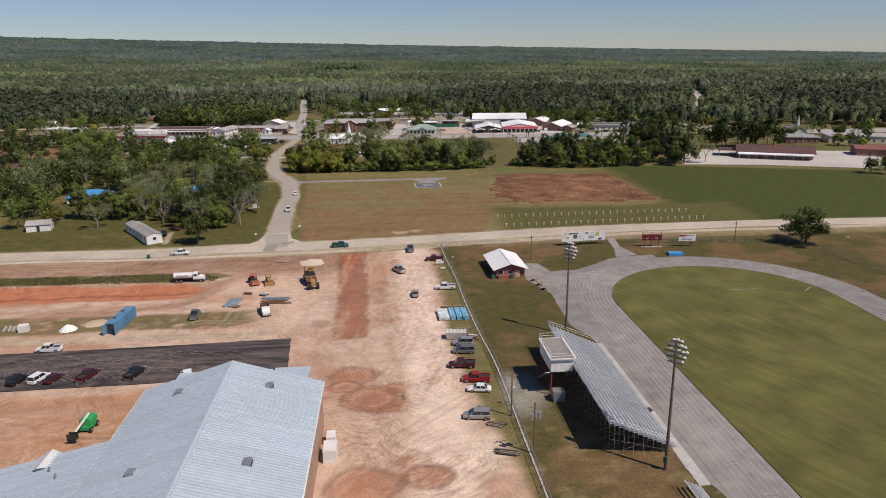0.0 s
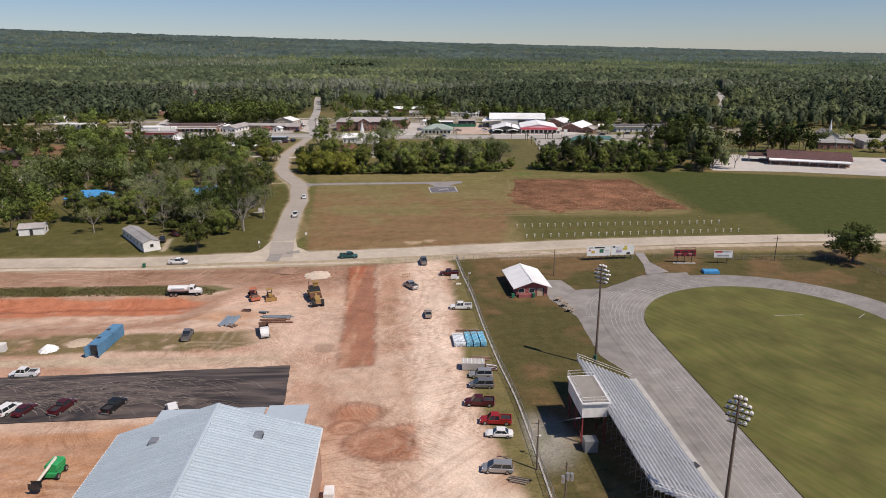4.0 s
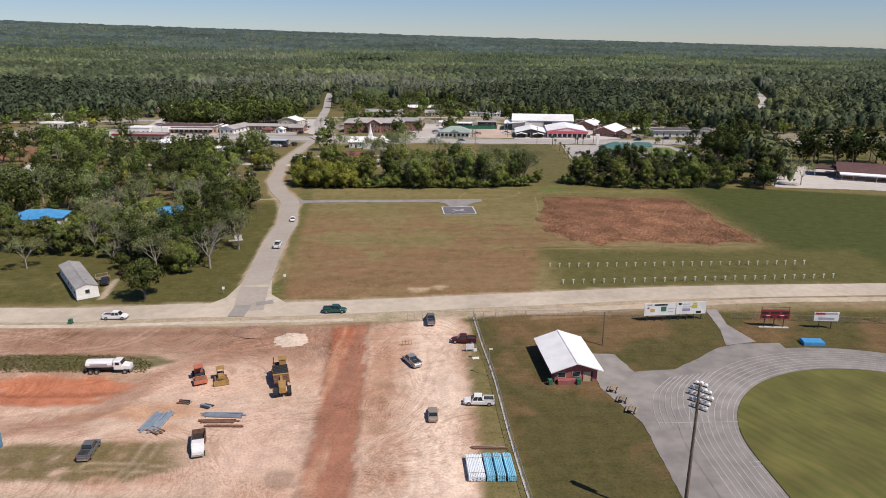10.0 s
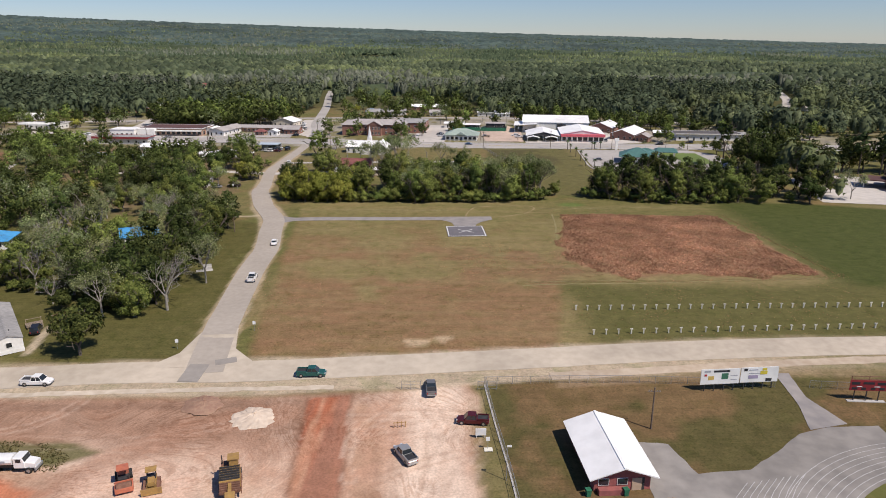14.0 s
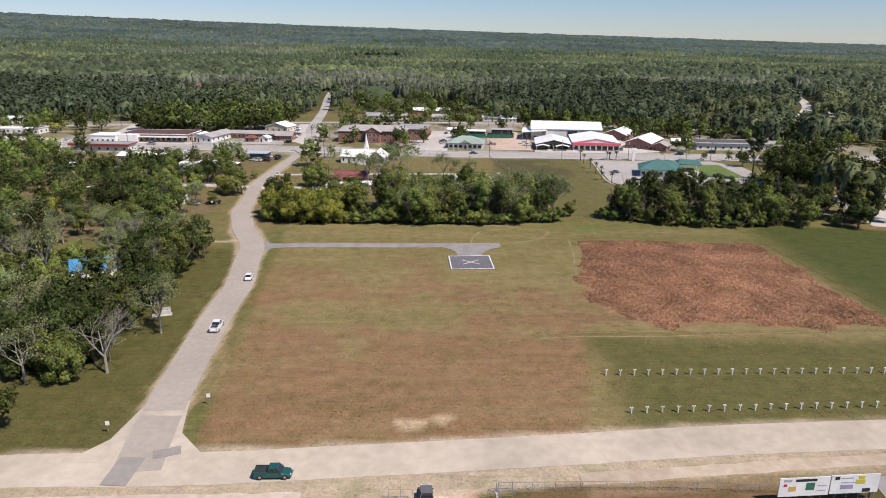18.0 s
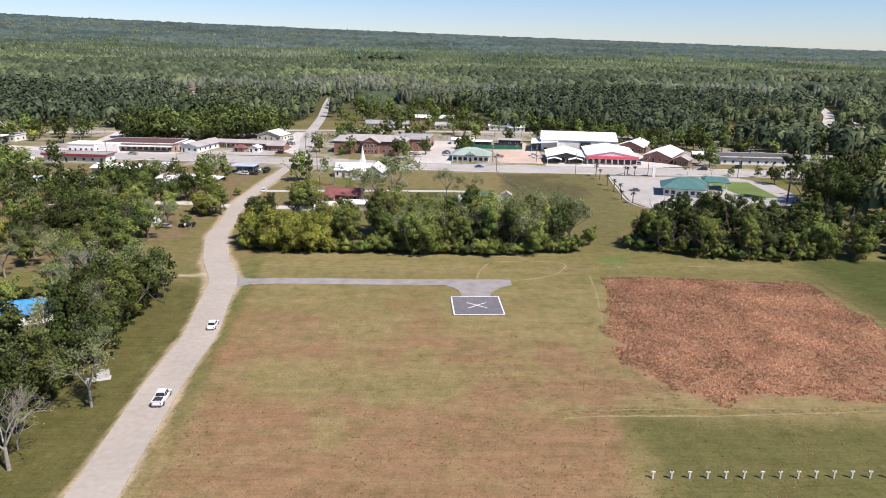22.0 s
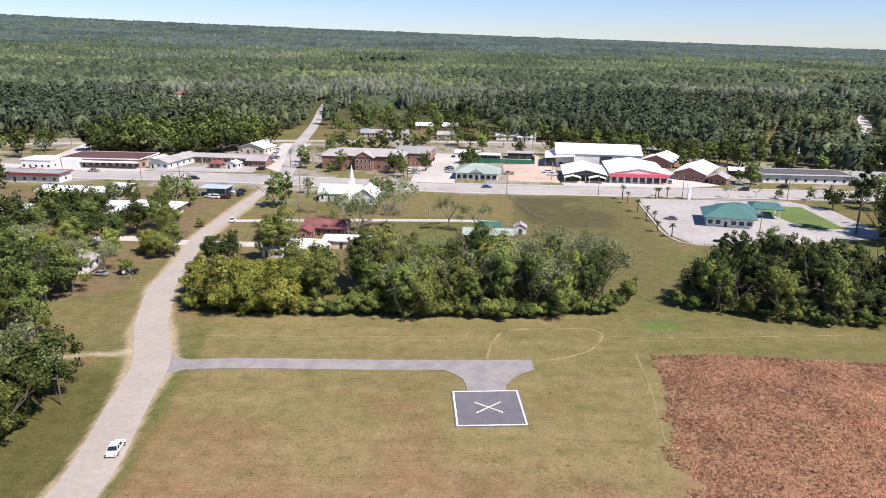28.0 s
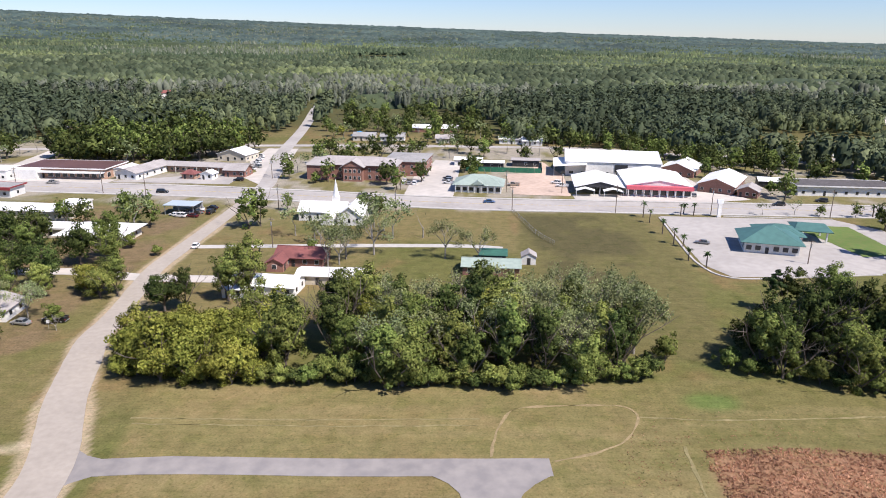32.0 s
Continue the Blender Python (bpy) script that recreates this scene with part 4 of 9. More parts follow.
# helipad and its drive
strip("pad_drive", [(-60, 20.5), (-45, 22.3), (-20, 22.8), (0, 23.6), (15.5, 24.3)], lambda u: 4.6 + 6.0 * max(0, 1 - u * 14), 0.08, MAT["drive"], "narrow grey asphalt drive to the pad", "driveway", 3, 0.12)
sheet("pad_apron", [(1.8, 12.6), (9.4, 13.0), (9.5, 15.2), (10.6, 17.6), (12.4, 19.8), (15.2, 22.0), (-3.4, 21.4), (-0.6, 19.4), (1.0, 17.2), (1.7, 15.0)], 0.085, MAT["drive"], "grey asphalt neck joining pad and drive", "driveway", 0.3)
PADM = pose(5.7, 6.5, 0, 0, 0, 4.2)
helipad = thing("helipad", "square dark asphalt landing pad with white border and crossed lines", "helipad", PADM)
part("slab", Mesh().box(0, 0, -0.2, 12.9, 12.9, 0.31), MAT["pad"], helipad)
for sx, sy, w, h in ((0, -6.1, 12.5, 0.32), (0, 6.1, 12.5, 0.32), (-6.1, 0, 0.32, 11.9), (6.1, 0, 0.32, 11.9)):
    part("border_line", Mesh().box(sx, sy, 0.11, w, h, 0.012), MAT["line"], helipad, "white painted border line")
for a in (38, -38):
    part("cross_line", Mesh().box(0, 0, 0.11 if a > 0 else 0.118, 6.2, 0.30, 0.012, a), MAT["line"], helipad, "white painted cross line")

# running track and playing field
TC, TR, TT = Vector((80.5, -155)), 30.2, radians(2.4)
TL = 100.0


def stadium(off, n=40):
    """The oval at that distance outside the field's edge."""
    d = Vector((math.sin(TT), -math.cos(TT)))
    r = TR + off
    pts = []
    for i in range(n + 1):
        a = math.pi - math.pi * i / n
        pts.append(TC + Vector((math.cos(a + TT), math.sin(a + TT))) * r)
    c2 = TC + d * TL
    for i in range(n + 1):
        a = -math.pi * i / n
        pts.append(c2 + Vector((math.cos(a + TT), math.sin(a + TT))) * r)
    return [(p.x, p.y) for p in pts]


def ring(name, a, b, lift, material, label, category="", parent=None):
    A, B = stadium(a), stadium(b)
    n = len(A)
    me = bpy.data.meshes.new(name)
    me.from_pydata([(x, y, gz(x, y) + lift) for x, y in A] + [(x, y, gz(x, y) + lift) for x, y in B], [],
                   [(i, (i + 1) % n, n + (i + 1) % n, n + i)[::-1] for i in range(n)])
    me.materials.append(material)
    ob = new(name, me)
    if parent:
        ob.parent = parent
        return tagged(ob, label)
    return tagged(ob, label, category, kind="structure")


sheet("track_apron", [(30.2, -133), (30.3, -117.6), (36.6, -118.0), (38.6, -126.3), (47.4, -125.1), (54, -120), (60, -114.6), (66, -112.6), (75, -112.0), (75, -135), (47, -150), (48, -215), (50, -245), (44, -240), (41.7, -232), (39.6, -229), (40.1, -204), (38.2, -176), (35, -168.8), (34.9, -146)],
      0.06, MAT["track"], "grey asphalt apron beside the running track", "track", 0.25)
running_track = ring("running_track", 0, 10.2, 0.10, MAT["track"], "worn grey oval running track", "track")
for k in range(8):
    ring("lane_line", 0.5 + 1.07 * k, 0.5 + 1.07 * k + 0.09, 0.115, MAT["lane"], "worn white lane line", parent=running_track)
sheet("track_path", [(64.6, -94.5), (67.5, -94.5), (66.8, -103), (70, -111.5), (62.5, -113.5), (64.2, -105.5)], 0.075, MAT["drive"], "pale path from the track to the road", "path", 0.15)
for t in ((36.5, -146, 16, 0.12, 2), (50, -158, 2.4, 0.1, 4), (44, -168, 2.4, 0.1, 4), (45, -176, 2.4, 0.1, 4), (47, -184, 2.4, 0.1, 4), (46, -192, 2.4, 0.1, 4), (48, -200, 2.4, 0.1, 4), (47, -209, 2.4, 0.1, 4), (49, -218, 2.4, 0.1, 4), (48, -227, 2.4, 0.1, 4), (50, -236, 2.4, 0.1, 4)):
    x, y, w, h, a = t
    if w > 10:
        x += 8
    part("start_mark", Mesh().box(x, y, -1.89, w, h, 0.012, a), MAT["lane"], running_track, "white painted start mark")
    if w < 10:
        part("start_mark", Mesh().box(x - 0.4, y - 1.2, -1.89, w * 0.8, h, 0.012, a), MAT["lane"], running_track, "white painted start mark")
for k in range(9):
    strip("start_mark", [(37.6 + 1.15 * k, -147.5), (38.2 + 1.2 * k, -141 + 0.2 * k), (40.6 + 1.25 * k, -134.5 + 0.3 * k), (45.4 + 1.25 * k, -128.6 + 0.3 * k)], 0.08, 0.112, MAT["lane"], "curved white stagger mark", "", 2, 0, parent=running_track)
FIELD = streaked("mown_field_turf", (0.088, 0.094, 0.022), (0.126, 0.113, 0.033), 0.11, 0.85, 118, 0.34, 0.66, 9.0, 0.24, 0.95)
fp = stadium(-0.15)
field = sheet("playing_field", fp, 0.13, FIELD, "mown green football field inside the oval track", "field")
part("field_mark", Mesh().box(88, -147, -1.865, 7.5, 0.16, 0.01, 2), MAT["lane"], field, "faded white field line")
part("field_mark", Mesh().box(106, -148, -1.865, 4.0, 0.16, 0.01, 40), MAT["lane"], field, "faded white field line")

# site surfaces
lot_black = sheet("new_parking_lot", [(-31.6, -171.6), (-29.8, -188.6), (-45, -191.5), (-58.5, -192.7), (-90, -194.3), (-160, -198), (-160, -179.5), (-96, -175.8), (-60, -173.8)], 0.17, MAT["fresh"], "fresh black asphalt parking lot streaked with dust", "parking lot", 0.25)
DUST = mat("dusty_tyre_streak", (0.30, 0.245, 0.205), (0.11, 0.092, 0.082), 0.9, 0.95, 0, 0)
for k in range(260):
    x0, y0 = rng.uniform(-100, -34), rng.uniform(-190.5, -179.5)
    a0, r0 = rng.uniform(20, 80), rng.uniform(5, 14)
    m = Mesh()
    w = rng.uniform(0.06, 0.14)
    for i in range(8):
        a, b = radians(a0 + i * 9), radians(a0 + i * 9 + 9)
        q = [(x0 + r * math.cos(t) - r0, y0 + r * math.sin(t) * 0.8 - r0 * 0.5) for t in (a, b) for r in (r0, r0 + w)]
        if all(-193 < p[1] < -175 and p[0] < -32 for p in q):
            m.add([(p[0], p[1], -1.82) for p in (q[0], q[2], q[3], q[1])], [(3, 2, 1, 0)])
    if m.v:
        part("dust_streak", m, DUST, lot_black, "pale dusty tyre streak")

# ---- trees ----
NORMALS = []


def tufts(P, D, S, r, loose=0.4):
    """Small crumpled leaf clumps at the points P, facing D, of the sizes S."""
    n = len(P)
    out = D / (np.linalg.norm(D, axis=1)[:, None] + 1e-9)
    D = out + r.normal(0, 0.42 if loose > 0.2 else 0.25, (n, 3))
    D /= np.linalg.norm(D, axis=1)[:, None] + 1e-9
    A = np.cross(D, r.normal(0, 1, (n, 3)))
    A /= np.linalg.norm(A, axis=1)[:, None] + 1e-9
    B = np.cross(D, A)
    V = np.empty((n, 3, 3))
    for k, (a, b) in enumerate(((1, 0), (-0.5, 0.87), (-0.5, -0.87))):
        s = S * r.uniform(0.6, 1.25, n)
        V[:, k] = P + A * (a * s)[:, None] + B * (b * s)[:, None] + D * (S * r.uniform(-0.35, 0.25, n))[:, None]
    NORMALS[:] = [np.repeat(out * (1.2 - loose) + D * loose, 3, axis=0)]
    return V.reshape(-1, 3), np.arange(n * 3).reshape(n, 3)


def crown_cloud(h, foot, rad, lobes, total, gap, flat, r):
    """Points and outward directions on many small sprays that fill an uneven crown."""
    zc, hz = (h + foot) / 2, (h - foot) / 2
    d = r.normal(0, 1, (lobes, 3))
    d[:, 2] = d[:, 2] * 0.9 + 0.12
    d /= np.linalg.norm(d, axis=1)[:, None]
    f = r.uniform(0.35, 0.95, lobes) * (1 + 0.22 * np.sin(3 * np.arctan2(d[:, 1], d[:, 0]) + r.uniform(0, 6)))
    axes = np.array((rad * gap, rad * gap, hz))
    C = d * f[:, None] * axes
    w = rad * r.uniform(0.17, 0.36, lobes)
    n = np.maximum(12, total * w ** 2 / np.sum(w ** 2)).astype(int)
    P, D = [], []
    for c, a, k in zip(C, w, n):
        e = r.normal(0, 1, (k, 3))
        e /= np.linalg.norm(e, axis=1)[:, None]
        p = c + e * (r.uniform(0.35, 1.1, (k, 1)) ** 0.7) * np.array((a, a, a * flat))
        P.append(p + np.array((0, 0, zc)))
        D.append(e * 0.75 + 0.75 * p / axes + np.array((0, 0, 0.2)))
    return np.concatenate(P), np.concatenate(D)


def limb(m, p, d, length, rad, depth, r, spread=0.7, ends=None, n=5):
    """A tapered, forking limb."""
    q = p + d * length
    m.tube(p, q, rad, rad * 0.62, n, cap=depth == 0)
    if depth == 0:
        if ends is not None:
            ends.append(q)
        return
    for _ in range(r.integers(2, 4)):
        e = (d + Vector(r.normal(0, spread, 3)) + Vector((0, 0, 0.15))).normalized()
        limb(m, q, e, length * r.uniform(0.55, 0.85), rad * 0.58, depth - 1, r, spread, ends, max(3, n - 1))


PROTO, SHADE = {}, {}


def tree_kind(key, label, category, h, rad, leaf, seed, lobes=9, count=70, size=0.62, low=0.3, bare=False, bark="bark", trunk=0.35, depth=2, gap=1.0):
    """Trunk with limbs and a crown of leaf clumps, kept as shared meshes for one kind of tree."""
    r = np.random.default_rng(seed)
    m, ends = Mesh(), []
    base = Vector((0, 0, -0.3))
    th = h * low
    m.tube(base, (0, 0, th), trunk, trunk * 0.7, 7)
    for k in range(5 if bare else 4):
        a = math.tau * (k + r.uniform(0, 0.5)) / 4
        d = Vector((math.cos(a) * 0.7, math.sin(a) * 0.7, r.uniform(0.7, 1.5))).normalized()
        limb(m, Vector((0, 0, th * r.uniform(0.75, 1.0))), d, (h - th) * (0.34 if bare else 0.40), trunk * 0.5, depth, r, 0.5, ends)
    P, D = crown_cloud(h, th * 0.75, rad, lobes * 3 + 6, lobes * count, gap, 0.6 if leaf == "pine" else 0.85, r)
    if bare:
        E = np.array([tuple(e) for e in ends])
        P = E[r.integers(0, len(E), count * 5)] + r.normal(0, 0.55, (count * 5, 3))
        D = r.normal(0, 0.8, P.shape) + np.array((0.2, -0.3, 0.8))
    P[:, 2] = np.maximum(P[:, 2], 0.25)
    V, F = tufts(P, D, size * r.uniform(0.6, 1.3, len(P)), r)
    N = NORMALS[0] / np.linalg.norm(NORMALS[0], axis=1)[:, None]
    cr = fast_mesh("crown", V, F, MAT[leaf], N)
    SHADE[cr.name] = N
    PROTO[key] = (m.data("trunk", MAT[bark]), cr, label, category)


for i in range(3):
    tree_kind("oak%d" % i, "broad dark green oak tree with dense crown", "tree", 11 + i, 5.0 + 0.5 * i, "leaf", 20 + i, 14, 330, 0.31, low=0.2)
    tree_kind("mid%d" % i, "leafy spring-green broadleaf tree", "tree", 10 + i, 3.9, "leaf_mid", 30 + i, 14, 340, 0.25, low=0.16)
    tree_kind("yel%d" % i, "bushy yellow-green broadleaf tree", "tree", 8 + i, 4.0, "leaf_yellow", 40 + i, 16, 340, 0.235, low=0.05)
    tree_kind("pale%d" % i, "thin pale tree just coming into leaf", "tree", 11.5 + i, 3.6, "leaf_pale", 50 + i, 6, 400, 0.20, bare=True, bark="bark_pale", trunk=0.26, depth=3)
    tree_kind("bush%d" % i, "low dense green bush", "bush", 3.6 + 0.6 * i, 2.4, "leaf_mid" if i else "leaf", 60 + i, 9, 200, 0.22, low=0.1, trunk=0.12, depth=1)
    tree_kind("pine%d" % i, "tall dark green pine tree", "tree", 15 + 2 * i, 3.0, "pine", 70 + i, 10, 220, 0.34, low=0.45, trunk=0.28)
    tree_kind("tall%d" % i, "tall narrow dark green tree", "tree", 13 + i, 3.2, "leaf" if i else "leaf_mid", 80 + i, 15, 310, 0.25, low=0.07)
tree_kind("dead0", "bare dead tree with broken pale branches", "dead tree", 13, 3, "leaf_pale", 91, 3, 14, 0.2, bare=True, bark="bark_pale", trunk=0.34, depth=4)
tree_kind("dead1", "bare grey dead tree", "dead tree", 10, 3, "leaf_pale", 93, 3, 5, 0.2, bare=True, bark="bark_pale", trunk=0.24, depth=4)


MASS = {}


def plant(key, x, y, s=1.0, group="", label=""):
    tr, cr, lab, cat = PROTO[key]
    if cat != "palm" and (y > 135 or x < -135 or x > 175):
        # trees far off are joined by foliage
        a, z = rng.uniform(0, math.tau), gz(x, y)
        skip = 4 if y < 110 else 7 if y < 215 else 12
        for me in (tr, cr):
            v = np.empty(len(me.vertices) * 3, np.float32)
            me.vertices.foreach_get("co", v)
            v = v.reshape(-1, 3) * s
            if me is cr:
                q = v.reshape(-1, 3, 3)[::skip]
                q = (q - q.mean(1, keepdims=True)) * 0.72 * skip ** 0.5 + q.mean(1, keepdims=True)
                v = q.reshape(-1, 3)
                u = SHADE[me.name].reshape(-1, 3, 3)[::skip].reshape(-1, 3)
                u = np.stack([u[:, 0] * math.cos(a) - u[:, 1] * math.sin(a), u[:, 0] * math.sin(a) + u[:, 1] * math.cos(a), u[:, 2]], -1)
            v = np.stack([v[:, 0] * math.cos(a) - v[:, 1] * math.sin(a) + x, v[:, 0] * math.sin(a) + v[:, 1] * math.cos(a) + y, v[:, 2] + z], -1)
            f = [tuple(p.vertices) for p in me.polygons][:60] if me is tr else None
            MASS.setdefault(me.materials[0], []).append((v, f, None if f else u))
        return None
    ob = thing("palm_tree" if cat == "palm" else "bush" if cat == "bush" else "dead_tree" if cat == "dead tree" else "tree", label or lab, cat,
               pose(x, y, gz(x, y), 0, 0, rng.uniform(0, 360)) @ Matrix.Diagonal((s, s, s * rng.uniform(0.9, 1.12), 1)), group)
    part("trunk", tr, None, ob)
    part("crown", cr, None, ob)
    return ob


def scatter(poly, spacing, keys, group, smin=0.8, smax=1.15, seed=1, keep=lambda x, y: True):
    r = np.random.default_rng(seed)
    xs, ys = [p[0] for p in poly], [p[1] for p in poly]
    n = 0
    for x in np.arange(min(xs), max(xs), spacing):
        for y in np.arange(min(ys), max(ys), spacing):
            px, py = x + r.uniform(-0.42, 0.42) * spacing, y + r.uniform(-0.42, 0.42) * spacing
            ks = keys(px, py) if callable(keys) else keys
            k, s = ks[r.integers(len(ks))], r.uniform(smin, smax)
            if inside(px, py, poly) > 0 and keep(px, py) and along(px, py, BACK_LANE) > 5 and inside(px, py, BROWN_YARD) < 5:
                plant(k, px, py, s, group)
                n += 1
    return n


def hedge_keys(x, y):
    if y < 54:
        return ("bush2", "bush1", "yel0", "tall0", "bush2", "yel1", "mid0") if x > -36 else ("yel0", "yel1", "yel2")
    if x < -36:
        return ("yel0", "yel1", "yel2", "yel1", "mid0")
    if x > 10:
        return ("tall1", "pale0", "pale1", "tall0", "mid1", "tall2", "mid2", "pale2")
    return ("tall0", "tall1", "mid2", "mid0", "mid1", "pale2", "yel2", "tall2")


scatter([(-70, 52), (-60, 48.5), (-23, 48.2), (12, 47.8), (36, 52), (41, 56), (38, 72), (10, 82), (-26, 74), (-60, 70), (-71, 64)], 6.3, hedge_keys, "trees of the hedge", 0.95, 1.3, 3)
for x, y, k, s in ((4, 78, "dead1", 1.1), (-6, 74, "pale0", 1.1), (22, 74, "pale1", 1.15), (30, 70, "pale2", 1.25), (12, 66, "dead1", 0.9), (-14, 70, "pale1", 1.1), (36, 74, "pale0", 1.0), (26, 82, "pale2", 1.1), (-58, 92, "mid2", 1.0), (-54, 96, "mid1", 1.05), (44, 63, "bush2", 1.25), (40, 84, "pale1", 0.9), (16, 80, "pale0", 1.2), (8, 84, "pale2", 1.15), (32, 78, "pale1", 1.2), (-2, 82, "pale1", 1.1), (20, 66, "pale0", 1.05), (34, 64, "pale2", 1.2), (-20, 80, "pale0", 1.2), (14, 72, "pale1", 1.3), (18, 60, "pale2", 1.15), (28, 62, "pale0", 1.2), (6, 62, "pale1", 1.15), (38, 66, "pale1", 1.2), (-8, 58, "pale2", 1.1), (24, 56, "pale1", 1.0)):
    plant(k, x, y, s, "trees of the hedge")
scatter([(54, 61), (68, 55), (82, 50), (95, 49), (115, 50), (150, 48), (152, 62), (118, 70), (90, 76), (70, 74), (58, 72)], 6.4, ("tall0", "tall2", "tall1", "mid0", "bush2", "tall1", "oak0", "mid1"), "trees along the meadow", 1.0, 1.3, 5)
for x, y, k, s in ((78, 92, "pine0", 0.8), (82, 90, "tall1", 0.95), (92, 92, "mid2", 1.1), (142, 118, "tall1", 1.2), (160, 92, "tall0", 1.2), (156, 112, "oak1", 1.2), (164, 58, "pale1", 0.95), (166, 104, "pine0", 1.1)):
    plant(k, x, y, s, "trees beside the bank")

HOMES = [(-145, -14, 16), (-140, -32, 14), (-136, -46, 9), (-99, -7, 9), (-96, -18, 9), (-112, 15, 7), (-190, 70, 9)]
clear = lambda x, y: all(math.hypot(x - a, y - b) > c for a, b, c in HOMES)
scatter([(-74, -73), (-71.5, -62), (-74, -36), (-76, 6), (-88, 14), (-120, 12), (-190, 60), (-235, 40), (-215, -35), (-150, -50), (-122, -54), (-104, -52), (-86, -64)], 9.4,
        ("oak0", "pale0", "oak2", "bush2", "tall1", "pale2", "bush0", "pale0", "pale1", "tall2", "bush1", "pale2", "mid0", "dead1", "oak1", "pale1"), "trees of the wood", 0.9, 1.3, 8, clear)
scatter([(-80, -60), (-78, -20), (-82, 6), (-120, 8), (-190, 50), (-230, 36), (-210, -35), (-150, -46), (-104, -48)], 8.2, ("bush0", "bush1", "bush2", "bush1"), "undergrowth of the wood", 0.8, 1.5, 88, clear)
scatter([(-73.5, -70), (-72, -45), (-76, 4), (-82, 4), (-80, -60), (-84, -66)], 5.0, ("bush0", "bush1", "bush2", "mid0"), "undergrowth of the wood", 0.8, 1.2, 9)
scatter([(-106, -58), (-90, -68), (-76, -76), (-69, -66), (-73, -50), (-100, -48)], 5.2, ("bush0", "bush1", "dead1", "bush2", "pale0", "bush1"), "undergrowth of the wood", 0.7, 1.2, 92)
scatter([(-88, 17), (-97, 42), (-150, 38), (-190, 60), (-120, 14)], 8.5, ("pale0", "bush1", "pale1", "bush2", "mid1", "oak0", "pale2"), "garden trees", 0.8, 1.15, 93, clear)
scatter([(-150, -50), (-122, -54), (-104, -54), (-104, -49), (-150, -45)], 4.6, ("bush0", "bush1", "tall0"), "undergrowth of the wood", 0.8, 1.2, 12)
for x, y, k, s in ((-241, 106, "oak1", 1.2), (-236, 114, "oak2", 1.1), (-256, 128, "oak0", 1.2), (-264, 142, "oak1", 1.15), (-228, 142, "oak2", 1.1), (-246, 150, "oak0", 1.1), (-76.5, -89, "oak0", 1.0), (-67.5, -65.5, "dead0", 1.1), (-69.5, -60, "dead1", 0.7), (-64.6, -46.4, "pale2", 1.05), (-73, -57.6, "dead1", 0.9), (-92, -40, "dead1", 1.0), (-97, -62, "dead1", 0.8), (-108, -50, "dead0", 0.8), (-83, -58, "dead1", 1.1), (-120, -66, "pale1", 0.85), (-140, -60, "yel2", 1.0), (-143, -56, "mid1", 1.1), (-150, -64, "mid2", 1.0), (-72, -30, "pale0", 0.9), (-78, 6, "oak1", 0.75)):
    plant(k, x, y, s, "trees by the side road")
scatter([(-96, 42), (-104, 100), (-130, 112), (-200, 120), (-240, 80), (-200, 66), (-140, 36)], 10.5, ("oak0", "oak1", "mid0", "mid2", "pale0", "tall1", "yel0"), "garden trees", 0.75, 1.05, 14, clear)
for x, y, k, s in ((-104, 54, "oak2", 0.95), (-110, 50, "oak1", 0.95), (-101, 61, "mid1", 0.9), (-116, 56, "tall2", 1.0), (-112, 62, "oak0", 1.0), (-120, 66, "mid2", 1.0), (-124, 54, "oak2", 1.0), (-84, 3, "oak0", 0.85), (-80, -3, "mid1", 0.9), (-78, -12, "oak2", 0.8), (-106, 92, "mid2", 0.6),  (-94, 76, "bush2", 0.8), (-91, 72, "dead1", 0.35), (-112, 76, "pale1", 0.7), 
                   (-38, 120, "pale1", 0.9), (-34, 128, "pale0", 0.8), (-26, 132, "pale2", 0.9), (-22, 150, "pale0", 1.0), (-12, 152, "dead1", 0.9), (-29, 150, "pale1", 1.0), (-4, 130, "pale2", 0.8), (6, 126, "pale1", 0.7), (-46, 136, "bush1", 0.7), (-32, 185, "oak0", 0.62), (-38, 188, "mid0", 0.55), (-55, 152, "pale0", 0.8), (-18, 244, "oak1", 0.62), (-48, 246, "dead1", 0.55), (-40, 248, "dead1", 0.5), (-66, 238, "bush2", 0.9), (-84, 250, "pale2", 0.75), (-80, 246, "mid1", 0.7), (-82, 262, "dead1", 0.7), (8, 272, "mid0", 0.6), (2, 268, "oak0", 0.55), (12, 258, "dead1", 0.6)):
    plant(k, x, y, s * 1.3, "street and garden trees")
scatter([(-200, 150), (-140, 145), (-125, 118), (-200, 112)], 14, ("oak0", "mid0", "tall1", "mid2", "pale0"), "garden trees", 0.8, 1.05, 25)
scatter([(-250, 185), (-215, 188), (-212, 120), (-250, 110)], 11, ("oak0", "mid0", "tall1", "mid2"), "garden trees", 0.9, 1.15, 26)
scatter([(-330, 120), (-160, 130), (-150, 160), (-190, 190), (-340, 215)], 13, ("oak0", "oak2", "mid0", "tall1", "mid2"), "garden trees", 0.8, 1.1, 21, lambda x, y: inside(x, y, [(-200, 130), (-125, 135), (-130, 185), (-205, 180)]) < 0)
scatter([(-205, 272), (-152, 276), (-136, 284), (-128, 312), (-128, 338), (-165, 345), (-168, 400), (-225, 400), (-222, 300)], 9.5, ("oak0", "mid0", "mid1", "yel0", "mid2", "oak2", "tall1", "oak1"), "trees behind the motel", 1.15, 1.6, 22, lambda x, y: along(x, y, WEST_ROAD) > 9)
